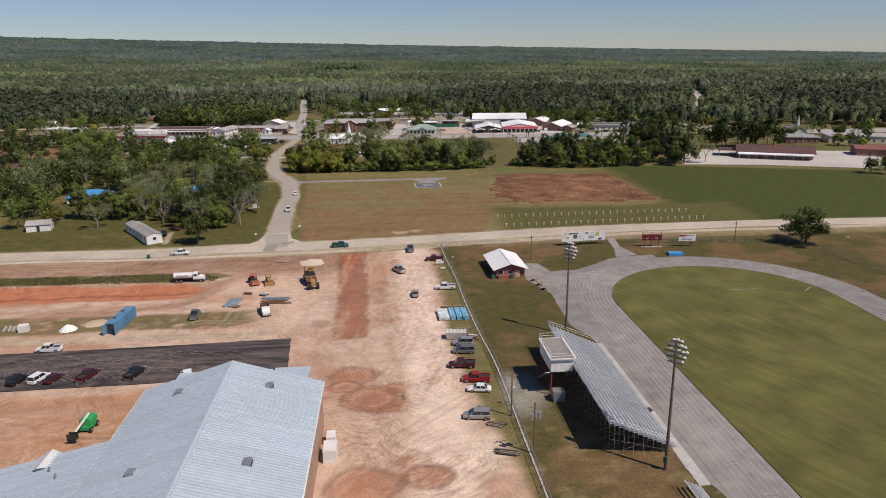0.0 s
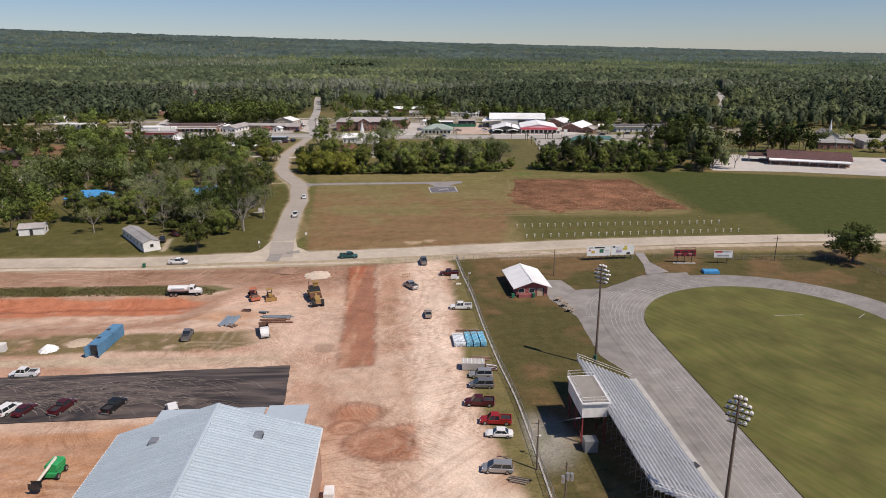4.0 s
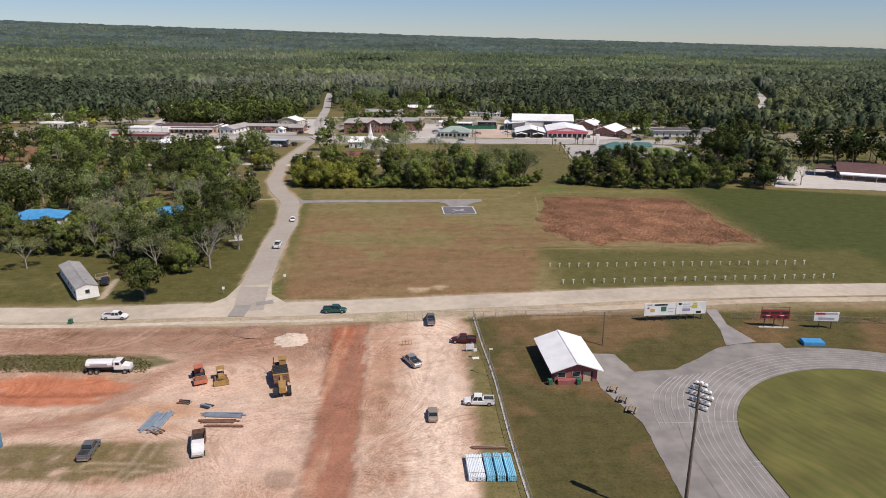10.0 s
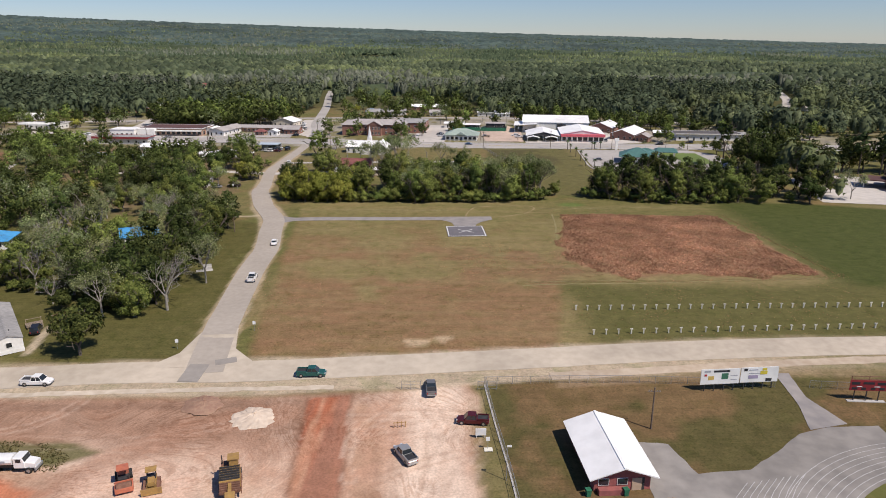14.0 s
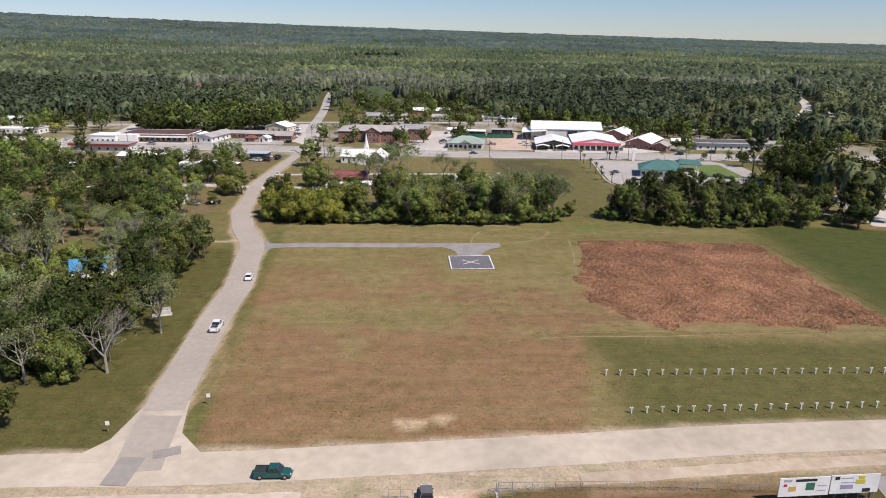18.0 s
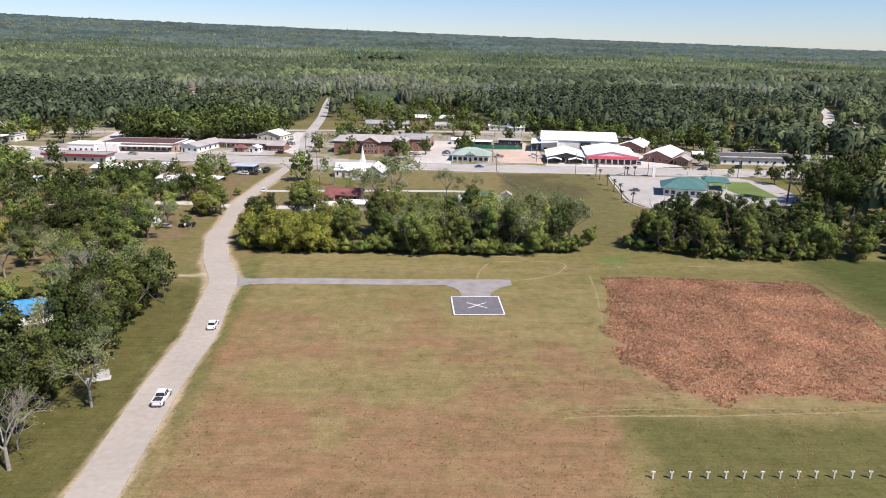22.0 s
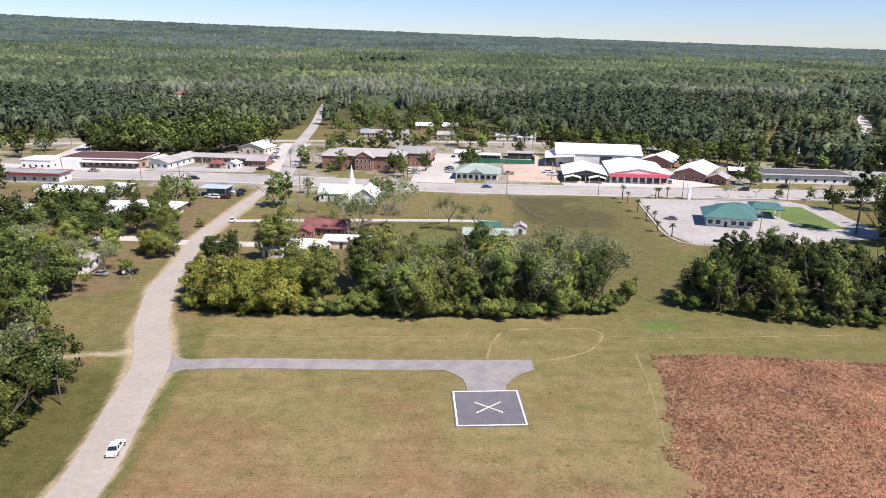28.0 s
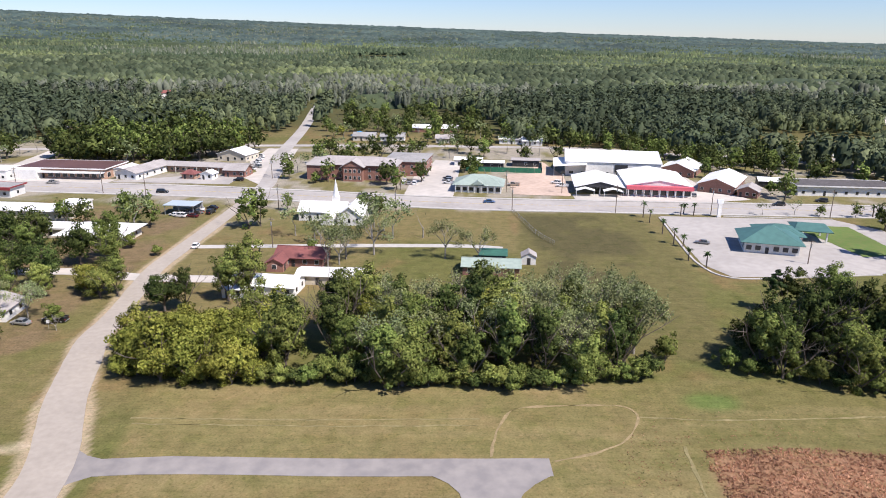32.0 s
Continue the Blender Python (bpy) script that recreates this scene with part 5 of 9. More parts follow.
scatter([(-90, 380), (10, 380), (20, 560), (-100, 560)], 26, ("oak0", "oak1", "mid0"), "trees of the park", 0.9, 1.2, 23, lambda x, y: along(x, y, NORTH_STREET) > 12)
scatter([(26, 372), (110, 300), (132, 268), (160, 266), (166, 330), (150, 400), (40, 420)], 10, ("oak0", "oak1", "oak2", "mid0", "tall0", "mid1"), "trees behind the shops", 0.8, 1.15, 24, lambda x, y: along(x, y, BACK_STREET) > 7)
for x, y, k, s in ((128, 190, "pale2", 0.55), (137, 189, "mid0", 0.5), (150, 188, "mid1", 0.55), (116, 190, "pale0", 0.5), (140, 222, "bush2", 1.3), (134, 226, "bush1", 1.5), (178, 196, "mid2", 0.7), (168, 188, "bush1", 0.9), (190, 190, "oak0", 0.8), (205, 205, "oak1", 0.8), (162, 70, "mid1", 0.6), (152, 62, "pale0", 0.75), (112, 280, "oak0", 0.8), (118, 262, "tall0", 0.9), (231, 14, "oak0", 0.85), (238, 10, "oak1", 0.8), (244, 22, "mid0", 0.8)):
    plant(k, x, y, s, "street and garden trees")
for x, y, k, s in ((198, 113, "pine1", 1.3), (203, 118, "oak2", 1.4), (208, 112, "pine2", 1.2), (213, 117, "oak1", 1.5), (218, 112, "pine0", 1.35), (223, 118, "oak0", 1.5), (228, 113, "pine1", 1.2), (194, 120, "oak0", 1.3), (236, 120, "oak2", 1.4), (140, 133, "pine2", 1.35), (160, 137, "pine1", 1.4), (176, 134, "oak2", 1.4), (150, 127, "oak2", 1.5), (157, 131, "pine2", 1.25), (165, 126, "oak1", 1.6), (172, 131, "pine1", 1.3), (152, 119, "oak0", 1.5), (-75.5, 8, "oak1", 1.0), (-76, -1, "oak0", 1.1), (-75, -10, "mid2", 1.15), (-77, -19, "oak2", 1.1), (-78, -27, "tall2", 1.25), (-75, -36, "oak0", 0.95), (-76, -52, "oak1", 1.15), (-80, -44, "tall1", 1.3), (-74, -62, "oak0", 0.9), (-78, -58, "oak2", 1.0), (-77, -67, "mid1", 0.9), (-82, -52, "oak1", 1.1), (-73.5, -46, "tall0", 0.95), (-84, -62, "oak0", 1.0), (-73, -28, "oak1", 0.9), (-74, -20, "tall0", 0.9), (-90, -58, "oak2", 1.0), (-96, -52, "tall2", 1.1)):
    plant(k, x, y, s, "trees of the wood")
big_tree = plant("oak1", 130, -104.5, 0.95, "", "single broad olive-green oak tree beside the school fence")
big_tree.matrix_basis = big_tree.matrix_basis @ Matrix.Diagonal((1.5, 1.5, 0.95, 1))

for k, x in enumerate(np.arange(-66, 40, 2.9)):
    y = np.interp(x, (-66, -23, 12, 40), (50.5, 49.3, 49.0, 54.5)) + rng.uniform(-0.6, 1.6)
    plant(("bush0", "bush1", "bush2", "bush2")[k % 4] if x > -38 else ("yel0", "yel1", "bush2")[k % 3], x, y, rng.uniform(0.8, 1.25) if x > -38 else rng.uniform(0.5, 0.75), "trees of the hedge")
for k, x in enumerate(np.arange(56, 112, 3.1)):
    y = np.interp(x, (54, 68, 82, 95, 115), (60, 54.5, 50, 48.5, 49.5)) + rng.uniform(-0.8, 1.5)
    plant(("bush1", "bush2", "bush0", "tall0")[k % 4], x, y, rng.uniform(0.8, 1.2), "trees along the meadow")

# palms along the bank drive
for k in range(2):
    r = np.random.default_rng(140 + k)
    m = Mesh().tube((0, 0, -0.3), (0.1, 0, 3.6 + k), 0.22, 0.17, 7)
    V, F = [], []
    for i in range(26):
        a, e = math.tau * i / 26 * 2.6, r.uniform(-0.5, 1.1)
        p = Vector((0.1, 0, 3.6 + k))
        d = Vector((math.cos(a), math.sin(a), e)).normalized()
        s = Vector((-math.sin(a), math.cos(a), 0)) * 0.16
        for j in range(4):
            q = p + d * 0.42
            w0, w1 = (1.0, 1.5, 1.2, 0.7)[j], (1.5, 1.2, 0.7, 0.1)[j]
            n = len(V)
            V += [tuple(p - s * w0), tuple(p + s * w0), tuple(q + s * w1), tuple(q - s * w1)]
            F.append((n, n + 1, n + 2, n + 3))
            p, d = q, (d + Vector((0, 0, -0.28))).normalized()
    PROTO["palm%d" % k] = (m.data("trunk", MAT["bark"]), fast_mesh("crown", V, F, MAT["palm"]), "small palm tree with ragged crown", "palm")
for x, y in ((69.1, 184), (69.5, 176), (70, 161), (70.6, 149.4), (72.6, 146), (69.9, 131.5), (73, 124.7), (84, 187), (89, 187.5), (86, 190), (157, 189), (160, 191), (163, 187)):
    plant("palm%d" % rng.integers(2), x, y, rng.uniform(0.85, 1.1), "palms along the drive")


def joined_trees():
    for material, items in MASS.items():
        if items[0][1] is None:
            v = np.concatenate([i[0] for i in items])
            me = fast_mesh("town_trees", v, np.arange(len(v)).reshape(-1, 3), material, np.concatenate([i[2] for i in items]))
        else:
            vs, fs, k = [], [], 0
            for v, f, _ in items:
                vs += v.tolist()
                fs += [tuple(i + k for i in q) for q in f]
                k += len(v)
            me = bpy.data.meshes.new("town_trunks")
            me.from_pydata(vs, [], fs)
            me.materials.append(material)
        tagged(new(me.name.split(".")[0], me), "garden and street trees of the town", "trees", kind="stuff")


# ---- woodland, in the mass ----
OPEN = [[(-95, 350), (30, 350), (25, 470), (-20, 560), (-112, 560)], [(170, 318), (290, 310), (330, 400), (240, 425), (180, 400)], [(-345, 190), (-200, 190), (-190, 330), (-330, 345)],
        [(160, 20), (340, 20), (420, 180), (330, 240), (180, 240)], [(-330, 60), (-150, 55), (-140, 185), (-330, 190)], [(-170, 340), (-95, 340), (-100, 400), (-165, 390)]]
# meadow, school, near wood and town hold no mass woodland
BARE = [[(-700, -410), (400, -410), (400, 10), (175, 50), (150, 60), (150, 130), (60, 200), (-100, 215), (-240, 130), (-240, 40), (-215, -40), (-160, -60), (-700, -100)],
        [(-340, 190), (-100, 130), (60, 140), (175, 130), (190, 262), (130, 300), (100, 352), (-100, 350), (-200, 330), (-330, 345)]]
ROADS = [NORTH_STREET, BACK_STREET, WEST_ROAD, TOWN_STREET, [(296, 410), (349, 509), (392, 620), (432, 738), (470, 860)]]


def domes(px, py, zb, h, rad, sides, rings, r):
    """Closed uneven crowns, each a ragged dome of its own tone."""
    m = len(px)
    levels = ((0.26, 0.88), (0.72, 0.86)) if rings == 2 else ((0.38, 1.0),)
    V, N = [], []
    turn = r.uniform(0, math.tau, m)
    for up, wide in levels:
        for k in range(sides):
            a = turn + math.tau * (k + r.uniform(-0.3, 0.3, m)) / sides
            w = rad * wide * r.uniform(0.7, 1.2, m)
            V.append(np.stack([px + np.cos(a) * w, py + np.sin(a) * w, zb + h * (up + r.uniform(-0.09, 0.09, m))], -1))
            N.append(np.stack([np.cos(a), np.sin(a), np.full(m, 0.25 + 1.1 * (up - 0.3))], -1))
    V.append(np.stack([px + r.normal(0, 0.2, m) * rad, py + r.normal(0, 0.2, m) * rad, zb + h * r.uniform(0.86, 0.98, m)], -1))
    N.append(np.tile(np.array((0.0, 0.0, 1.0)), (m, 1)))
    V, N = np.stack(V, 1), np.stack(N, 1)
    F = []
    for q in range(len(levels)):
        for k in range(sides):
            a, b = q * sides + k, q * sides + (k + 1) % sides
            if q == len(levels) - 1:
                F.append((a, b, sides * len(levels)))
            else:
                F += [(a, b, b + sides), (a, b + sides, a + sides)]
    F = (np.array(F)[None] + (np.arange(m) * V.shape[1])[:, None, None]).reshape(-1, 3)
    N = N.reshape(-1, 3)
    return V.reshape(-1, 3), F, N / np.linalg.norm(N, axis=1)[:, None]


def woods(name, region, spacing, per, size, where, seed, hmin=8, hmax=19, sides=6, rings=2):
    """A wood of many clumped crowns in stands of one kind, each kind as one mass."""
    r = np.random.default_rng(seed)
    x0, x1, y0, y1 = region
    xs, ys = np.meshgrid(np.arange(x0, x1, spacing), np.arange(y0, y1, spacing))
    xs = (xs + r.uniform(-0.48, 0.48, xs.shape) * spacing).ravel()
    ys = (ys + r.uniform(-0.48, 0.48, ys.shape) * spacing).ravel()
    ok = (np.abs(xs) < 0.80 * (ys + 345) + 30) & (r.random(xs.shape) < 0.96)
    for p in BARE:
        ok &= inside(xs, ys, p) < r.uniform(-8, 1, xs.shape)
    for p in OPEN:
        ok &= inside(xs, ys, p) < r.uniform(-6, 2, xs.shape)
    for l in ROADS:
        ok &= along(xs, ys, l) > 9
    ok &= (fractal(xs, ys, 70, 3) > 0.30)
    ok &= np.hypot((xs - POND[0]) / 70, (ys - POND[1]) / 150) > 1
    xs, ys = xs[ok], ys[ok]
    n = len(xs)
    stand = fractal(xs, ys, 170, 1, 3) + r.normal(0, 0.07, n)
    wide = fractal(xs, ys, 520, 4, 3) + r.normal(0, 0.03, n)
    kind = np.where(stand < 0.47, 1, np.where(stand > 0.60, 2, 0))
    kind = np.where((wide > 0.53) & (ys > 560) & (r.random(n) < 0.7), 3, kind)
    kind = np.where((fractal(xs, ys, 330, 5, 3) > 0.685) & (ys > 800), 4, kind)
    for q, (mk, lab, tall, slim) in enumerate((("woods", "mixed green", 1.0, 1.0), ("woods_dark", "dark green", 1.08, 1.05), ("woods_light", "light spring-green", 0.95, 1.05), ("woods_grey", "greyish green pine", 1.1, 0.62), ("woods_young", "low bright young", 0.36, 1.5))):
        px, py = xs[kind == q], ys[kind == q]
        m = len(px)
        if not m:
            continue
        h = r.uniform(hmin, hmax, m) * (0.72 + 0.6 * fractal(px, py, 60, 2)) * tall
        rad = h * r.uniform(0.20, 0.34, m) * slim
        zb = ramp(py) + hills(px, py)
        V, F, N = domes(px, py, zb, h, rad * (0.70 if per else 1.1), sides, rings, r)
        if per:
            d = r.normal(0, 1, (m, per, 3))
            d[..., 2] = np.abs(d[..., 2]) * 0.95 - 0.2
            d /= np.linalg.norm(d, axis=2)[..., None]
            c = np.stack([px, py, zb + h * 0.58], -1)[:, None, :]
            P = c + d * np.stack([rad, rad, h * 0.42], -1)[:, None, :] * r.uniform(0.8, 1.12, (m, per, 1))
            S = (rad[:, None] * size * r.uniform(0.6, 1.3, (m, per))).ravel()
            V2, F2 = tufts(P.reshape(-1, 3), (d + np.array((0, 0, 0.35))).reshape(-1, 3), S, r, 0.12)
            N2 = NORMALS[0] / np.linalg.norm(NORMALS[0], axis=1)[:, None]
            V, F, N = np.concatenate([V, V2]), np.concatenate([F, F2 + len(V)]), np.concatenate([N, N2])
        tagged(new(name, fast_mesh(name, V, F, MAT[mk], N)), "%s woodland trees %s" % (lab, where), "woods", kind="stuff")


POND = (-196, 1560)
woods("near_woods", (-760, 800, -80, 640), 7.4, 62, 0.27, "round the town", 31)
woods("middle_woods", (-1300, 1300, 640, 1250), 7.0, 0, 0, "beyond the town", 131, 8, 18)
woods("outer_woods", (-1950, 1950, 1250, 2120), 8.4, 0, 0, "to the distance", 231, 8, 17, 5, 1)
woods("distant_woods", (-2700, 2700, 2120, 3300), 12.0, 0, 0, "near the horizon", 331, 9, 16, 4, 1)
# closed fill sheet under the wide woods' crowns, coloured dark as shade between them
gx2, gy2 = np.arange(-1950, 1951, 13.0), np.arange(470, 2200, 13.0)
cx, cy = np.meshgrid(gx2, gy2)
cx, cy = cx + rng.uniform(-4, 4, cx.shape), cy + rng.uniform(-4, 4, cy.shape)
leafy_ground = (np.abs(cx) < 0.80 * (cy + 345) + 60) & (fractal(cx, cy, 70, 3) > 0.32) & (np.hypot((cx - POND[0]) / 85, (cy - POND[1]) / 165) > 1)
for p in BARE + OPEN:
    leafy_ground &= inside(cx, cy, p) < -12
for l in ROADS:
    leafy_ground &= along(cx, cy, l) > 20
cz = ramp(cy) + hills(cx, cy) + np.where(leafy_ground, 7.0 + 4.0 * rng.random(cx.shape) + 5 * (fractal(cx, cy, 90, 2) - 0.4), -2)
ny, nx = cx.shape
idx = np.arange(nx * ny).reshape(ny, nx)
qd = np.stack([idx[:-1, :-1], idx[:-1, 1:], idx[1:, 1:], idx[1:, :-1]], -1)
qd = qd[leafy_ground[:-1, :-1] | leafy_ground[:-1, 1:] | leafy_ground[1:, 1:] | leafy_ground[1:, :-1]].reshape(-1, 4)
tagged(new("woods_canopy", fast_mesh("woods_canopy", np.stack([cx, cy, cz], -1).reshape(-1, 3), qd, mat("shaded_canopy", (0.034, 0.050, 0.023), (0.066, 0.088, 0.041), 0.09, 0.9, 0, 0.4, big=0.2, bscale=0.5))), "closed canopy sheet of the wide woods, coloured dark as shade between crowns", "woods", kind="stuff")
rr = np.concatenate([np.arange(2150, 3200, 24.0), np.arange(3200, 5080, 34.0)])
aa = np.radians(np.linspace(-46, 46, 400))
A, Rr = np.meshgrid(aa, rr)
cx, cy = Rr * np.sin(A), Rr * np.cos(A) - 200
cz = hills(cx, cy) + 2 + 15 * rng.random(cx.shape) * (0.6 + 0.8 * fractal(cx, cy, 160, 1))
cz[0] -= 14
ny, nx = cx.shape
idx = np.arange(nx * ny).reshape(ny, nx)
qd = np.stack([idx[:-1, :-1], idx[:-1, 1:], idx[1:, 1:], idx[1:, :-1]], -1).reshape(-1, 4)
# distance haze is put into the base colour as a blue-grey tint
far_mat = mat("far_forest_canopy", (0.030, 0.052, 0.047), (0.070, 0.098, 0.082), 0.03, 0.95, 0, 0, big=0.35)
tagged(new("far_woods", fast_mesh("far_woods", np.stack([cx, cy, cz], -1).reshape(-1, 3), qd, far_mat)), "far forest canopy tinted blue-grey as haze, rolling to the horizon", "woods", kind="stuff")
m = Mesh().prism([(POND[0] + 62 * math.cos(t) * (1 + 0.2 * math.sin(3 * t)), POND[1] + 110 * math.sin(t)) for t in np.linspace(0, math.tau, 28)[:-1]], gz(*POND) - 0.5, gz(*POND) + 3.6)
single("pond", m, MAT["water"], "dark pond among the woods", "pond", kind="structure")


# ---- buildings ----
def window_unit(parent, x, y, z, w, h, turn, frame_mat="white_wall", ledge=False):
    """A window standing a little proud of a wall that faces local -Y when turn is 0."""
    m = pose(x, y, z, 0, 0, turn)
    wd = part("window", Mesh().box(0, 0, -0.08, w + 0.16, 0.10, h + 0.16), MAT[frame_mat], parent, "", m)
    part("pane", Mesh().box(0, -0.045, 0, w, 0.04, h), MAT["glass"], wd, "dark window pane")
    if ledge:
        part("sill", Mesh().box(0, -0.09, -0.16, w + 0.26, 0.12, 0.07), MAT["concrete"], wd)
    return wd


FOOT = []


def house(x, y, turn, L, W, eave, rise, shape, roof, wall, label, category="house", over=0.5, front=4, side=2, door=0.3, doors=1, trim="white_wall", name="house", group="", sill=1.0, win=(1.2, 1.2), storeys=1, z=None):
    """A building with L along its front and W deep; the front faces local -Y."""
    zz = gz(x, y) if z is None else z
    FOOT.append((x, y, radians(turn), L / 2 + over, W / 2 + over))
    ob = thing(name, label, category, pose(x, y, zz, 0, 0, turn), group)
    t = 0.25
    for sx, sy, w, d in ((0, -W / 2 + t / 2, L, t), (0, W / 2 - t / 2, L, t), (-L / 2 + t / 2, 0, t, W - 2 * t), (L / 2 - t / 2, 0, t, W - 2 * t)):
        m = Mesh().box(sx, sy, -0.3, w, d, eave + 0.3)
        if shape == "x" and w < 1:
            m.add([(sx + a, b, c) for a in (-t / 2, t / 2) for b, c in ((-W / 2, eave), (W / 2, eave), (0, eave + rise))], [(0, 2, 1), (3, 4, 5), (0, 1, 4, 3), (1, 2, 5, 4), (2, 0, 3, 5)])
        if shape == "y" and d < 1:
            m.add([(b, sy + a, c) for a in (-t / 2, t / 2) for b, c in ((-L / 2, eave), (L / 2, eave), (0, eave + rise))], [(0, 1, 2), (3, 5, 4), (0, 3, 4, 1), (1, 4, 5, 2), (2, 5, 3, 0)])
        part("wall", m, MAT[wall], ob)
    o, th = over, 0.18
    hx, hy = L / 2 + o, W / 2 + o
    k = rise / (W / 2 if shape in ("x", "hip") else L / 2)
    ez = eave - k * o * 0.6 + 0.05
    top = eave + rise + 0.1
    if shape == "x":
        part("roof", Mesh().slab((-hx, -hy, ez), (hx, -hy, ez), (hx, 0, top), (-hx, 0, top), th), MAT[roof], ob)
        part("roof", Mesh().slab((hx, hy, ez), (-hx, hy, ez), (-hx, 0, top), (hx, 0, top), th), MAT[roof], ob)
        part("ridge_cap", Mesh().box(0, 0, top - 0.03, L + 2 * o, 0.4, 0.07), MAT[roof], ob)
    elif shape == "y":
        part("roof", Mesh().slab((-hx, hy, ez), (-hx, -hy, ez), (0, -hy, top), (0, hy, top), th), MAT[roof], ob)
        part("roof", Mesh().slab((hx, -hy, ez), (hx, hy, ez), (0, hy, top), (0, -hy, top), th), MAT[roof], ob)
        part("ridge_cap", Mesh().box(0, 0, top - 0.03, 0.4, W + 2 * o, 0.07), MAT[roof], ob)
    elif shape == "hip":
        r = max(L / 2 - W / 2, 0.3)
        for q in (((-hx, -hy, ez), (hx, -hy, ez), (r, 0, top), (-r, 0, top)), ((hx, hy, ez), (-hx, hy, ez), (-r, 0, top), (r, 0, top)),
                  ((hx, -hy, ez), (hx, hy, ez), (r, 0.05, top), (r, -0.05, top)), ((-hx, hy, ez), (-hx, -hy, ez), (-r, -0.05, top), (-r, 0.05, top))):
            part("roof", Mesh().slab(*q, th), MAT[roof], ob)
    else:
        part("roof", Mesh().box(0, 0, eave, L + 2 * o, W + 2 * o, 0.3), MAT[roof], ob)
        for sx, sy, w, d in ((0, -hy, 2 * hx + 0.2, 0.2), (0, hy, 2 * hx + 0.2, 0.2), (-hx, 0, 0.2, 2 * hy), (hx, 0, 0.2, 2 * hy)):
            part("parapet", Mesh().box(sx, sy, eave - 0.05, w, d, 0.5), MAT[trim], ob, "pale roof edge")
    for s in range(storeys):
        for i in range(front):
            px = -L / 2 + L * (i + 0.5) / front
            if s == 0 and doors and abs((i + 0.5) / front - door) < 0.5 / front:
                dr = part("door", Mesh().box(0, 0, 0, 1.0, 0.12, 2.1), MAT["dark"], ob, "", pose(px, -W / 2 - 0.03, 0.02))
                part("handle", Mesh().box(0.38, -0.09, 1.0, 0.05, 0.06, 0.14), MAT["steel"], dr)
            else:
                window_unit(ob, px, -W / 2 - 0.03, sill + s * 3.1, win[0], win[1], 0)
        for i in range(side):
            py = -W / 2 + W * (i + 0.5) / side
            window_unit(ob, L / 2 + 0.03, py, sill + s * 3.1, win[0], win[1], 90)
            window_unit(ob, -L / 2 - 0.03, py, sill + s * 3.1, win[0], win[1], -90)
    return ob


# school building under construction
gym = thing("school_building", "unfinished school building with pale blue-grey ribbed metal gable roof", "building", pose(-34.2, -212.0, -2, 0, 0, 1.8))
GW, GL, GE, GR = 15.2, 64.0, 8.7, 13.4
for sx, sy, w, d in ((-GW + 0.6, -GL / 2, 0.4, GL - 1), (GW - 0.6, -GL / 2, 0.4, GL - 1)):
    part("wall", Mesh().box(sx, sy, -0.5, w, d, GE), MAT["tan_brick"], gym, "bare tan brick wall")
for sy in (-0.7, -GL + 0.5):
    m = Mesh().box(0, sy, -0.5, 2 * GW - 0.8, 0.4, GE)
    m.add([(b, sy + a, c) for a in (-0.2, 0.2) for b, c in ((-GW + 0.4, GE - 0.5), (GW - 0.4, GE - 0.5), (0, GR - 0.55))], [(0, 1, 2), (3, 5, 4), (0, 3, 4, 1), (1, 4, 5, 2), (2, 5, 3, 0)])
    part("wall", m, MAT["tan_brick"], gym, "bare tan brick gable wall")
PW = 0.64
for s in (-1, 1):
    m = Mesh()
    prof = [(-PW / 2, 0.0), (PW / 2 - 0.24, 0.0), (PW / 2 - 0.20, 0.16), (PW / 2 - 0.08, 0.16), (PW / 2, 0.0)]
    rings = []
    for u in (0.02, 1.0):
        zx = (s * GW * u, GR - (GR - GE) * u)
        rings.append([(zx[0], y, zx[1] + z) for y, z in prof] + [(zx[0], y, zx[1] - 0.05) for y in (PW / 2, -PW / 2)])
    m.loft(rings if s > 0 else rings[::-1])
    me = m.data("roof_panel", MAT["galv"])
    for k in range(int(GL / PW)):
        part("roof_panel", me, None, gym, "", pose(0, -PW * (k + 0.5), 0))
part("ridge_cap", Mesh().slab((-0.35, -GL, GR + 0.06), (0.0, -GL, GR + 0.14), (0.0, 0.05, GR + 0.14), (-0.35, 0.05, GR + 0.06), 0.04).slab((0.0, -GL, GR + 0.14), (0.35, -GL, GR + 0.06), (0.35, 0.05, GR + 0.06), (0.0, 0.05, GR + 0.14), 0.04), MAT["galv"], gym, "pale metal ridge cap")
for x, y in ((-7.5, -6.5), (7.0, -6.0), (7.5, -28), (-7.5, -29), (7.5, -50), (-7.5, -50)):
    z = GR - (GR - GE) * abs(x) / GW
    hood = part("roof_hood", Mesh().box(x, y, z - 0.4, 1.1, 1.3, 0.95), MAT["steel"], gym, "grey metal roof ventilator hood")
    part("louvre", Mesh().box(x - math.copysign(0.58, x) * -1, y, z - 0.3, 0.06, 1.1, 0.6), MAT["dark"], hood, "dark louvre")
for s in (-1, 1):
    part("gutter", Mesh().box(s * (GW + 0.08), -GL / 2, GE - 0.22, 0.18, GL, 0.2), MAT["white_metal"], gym, "pale metal gutter")
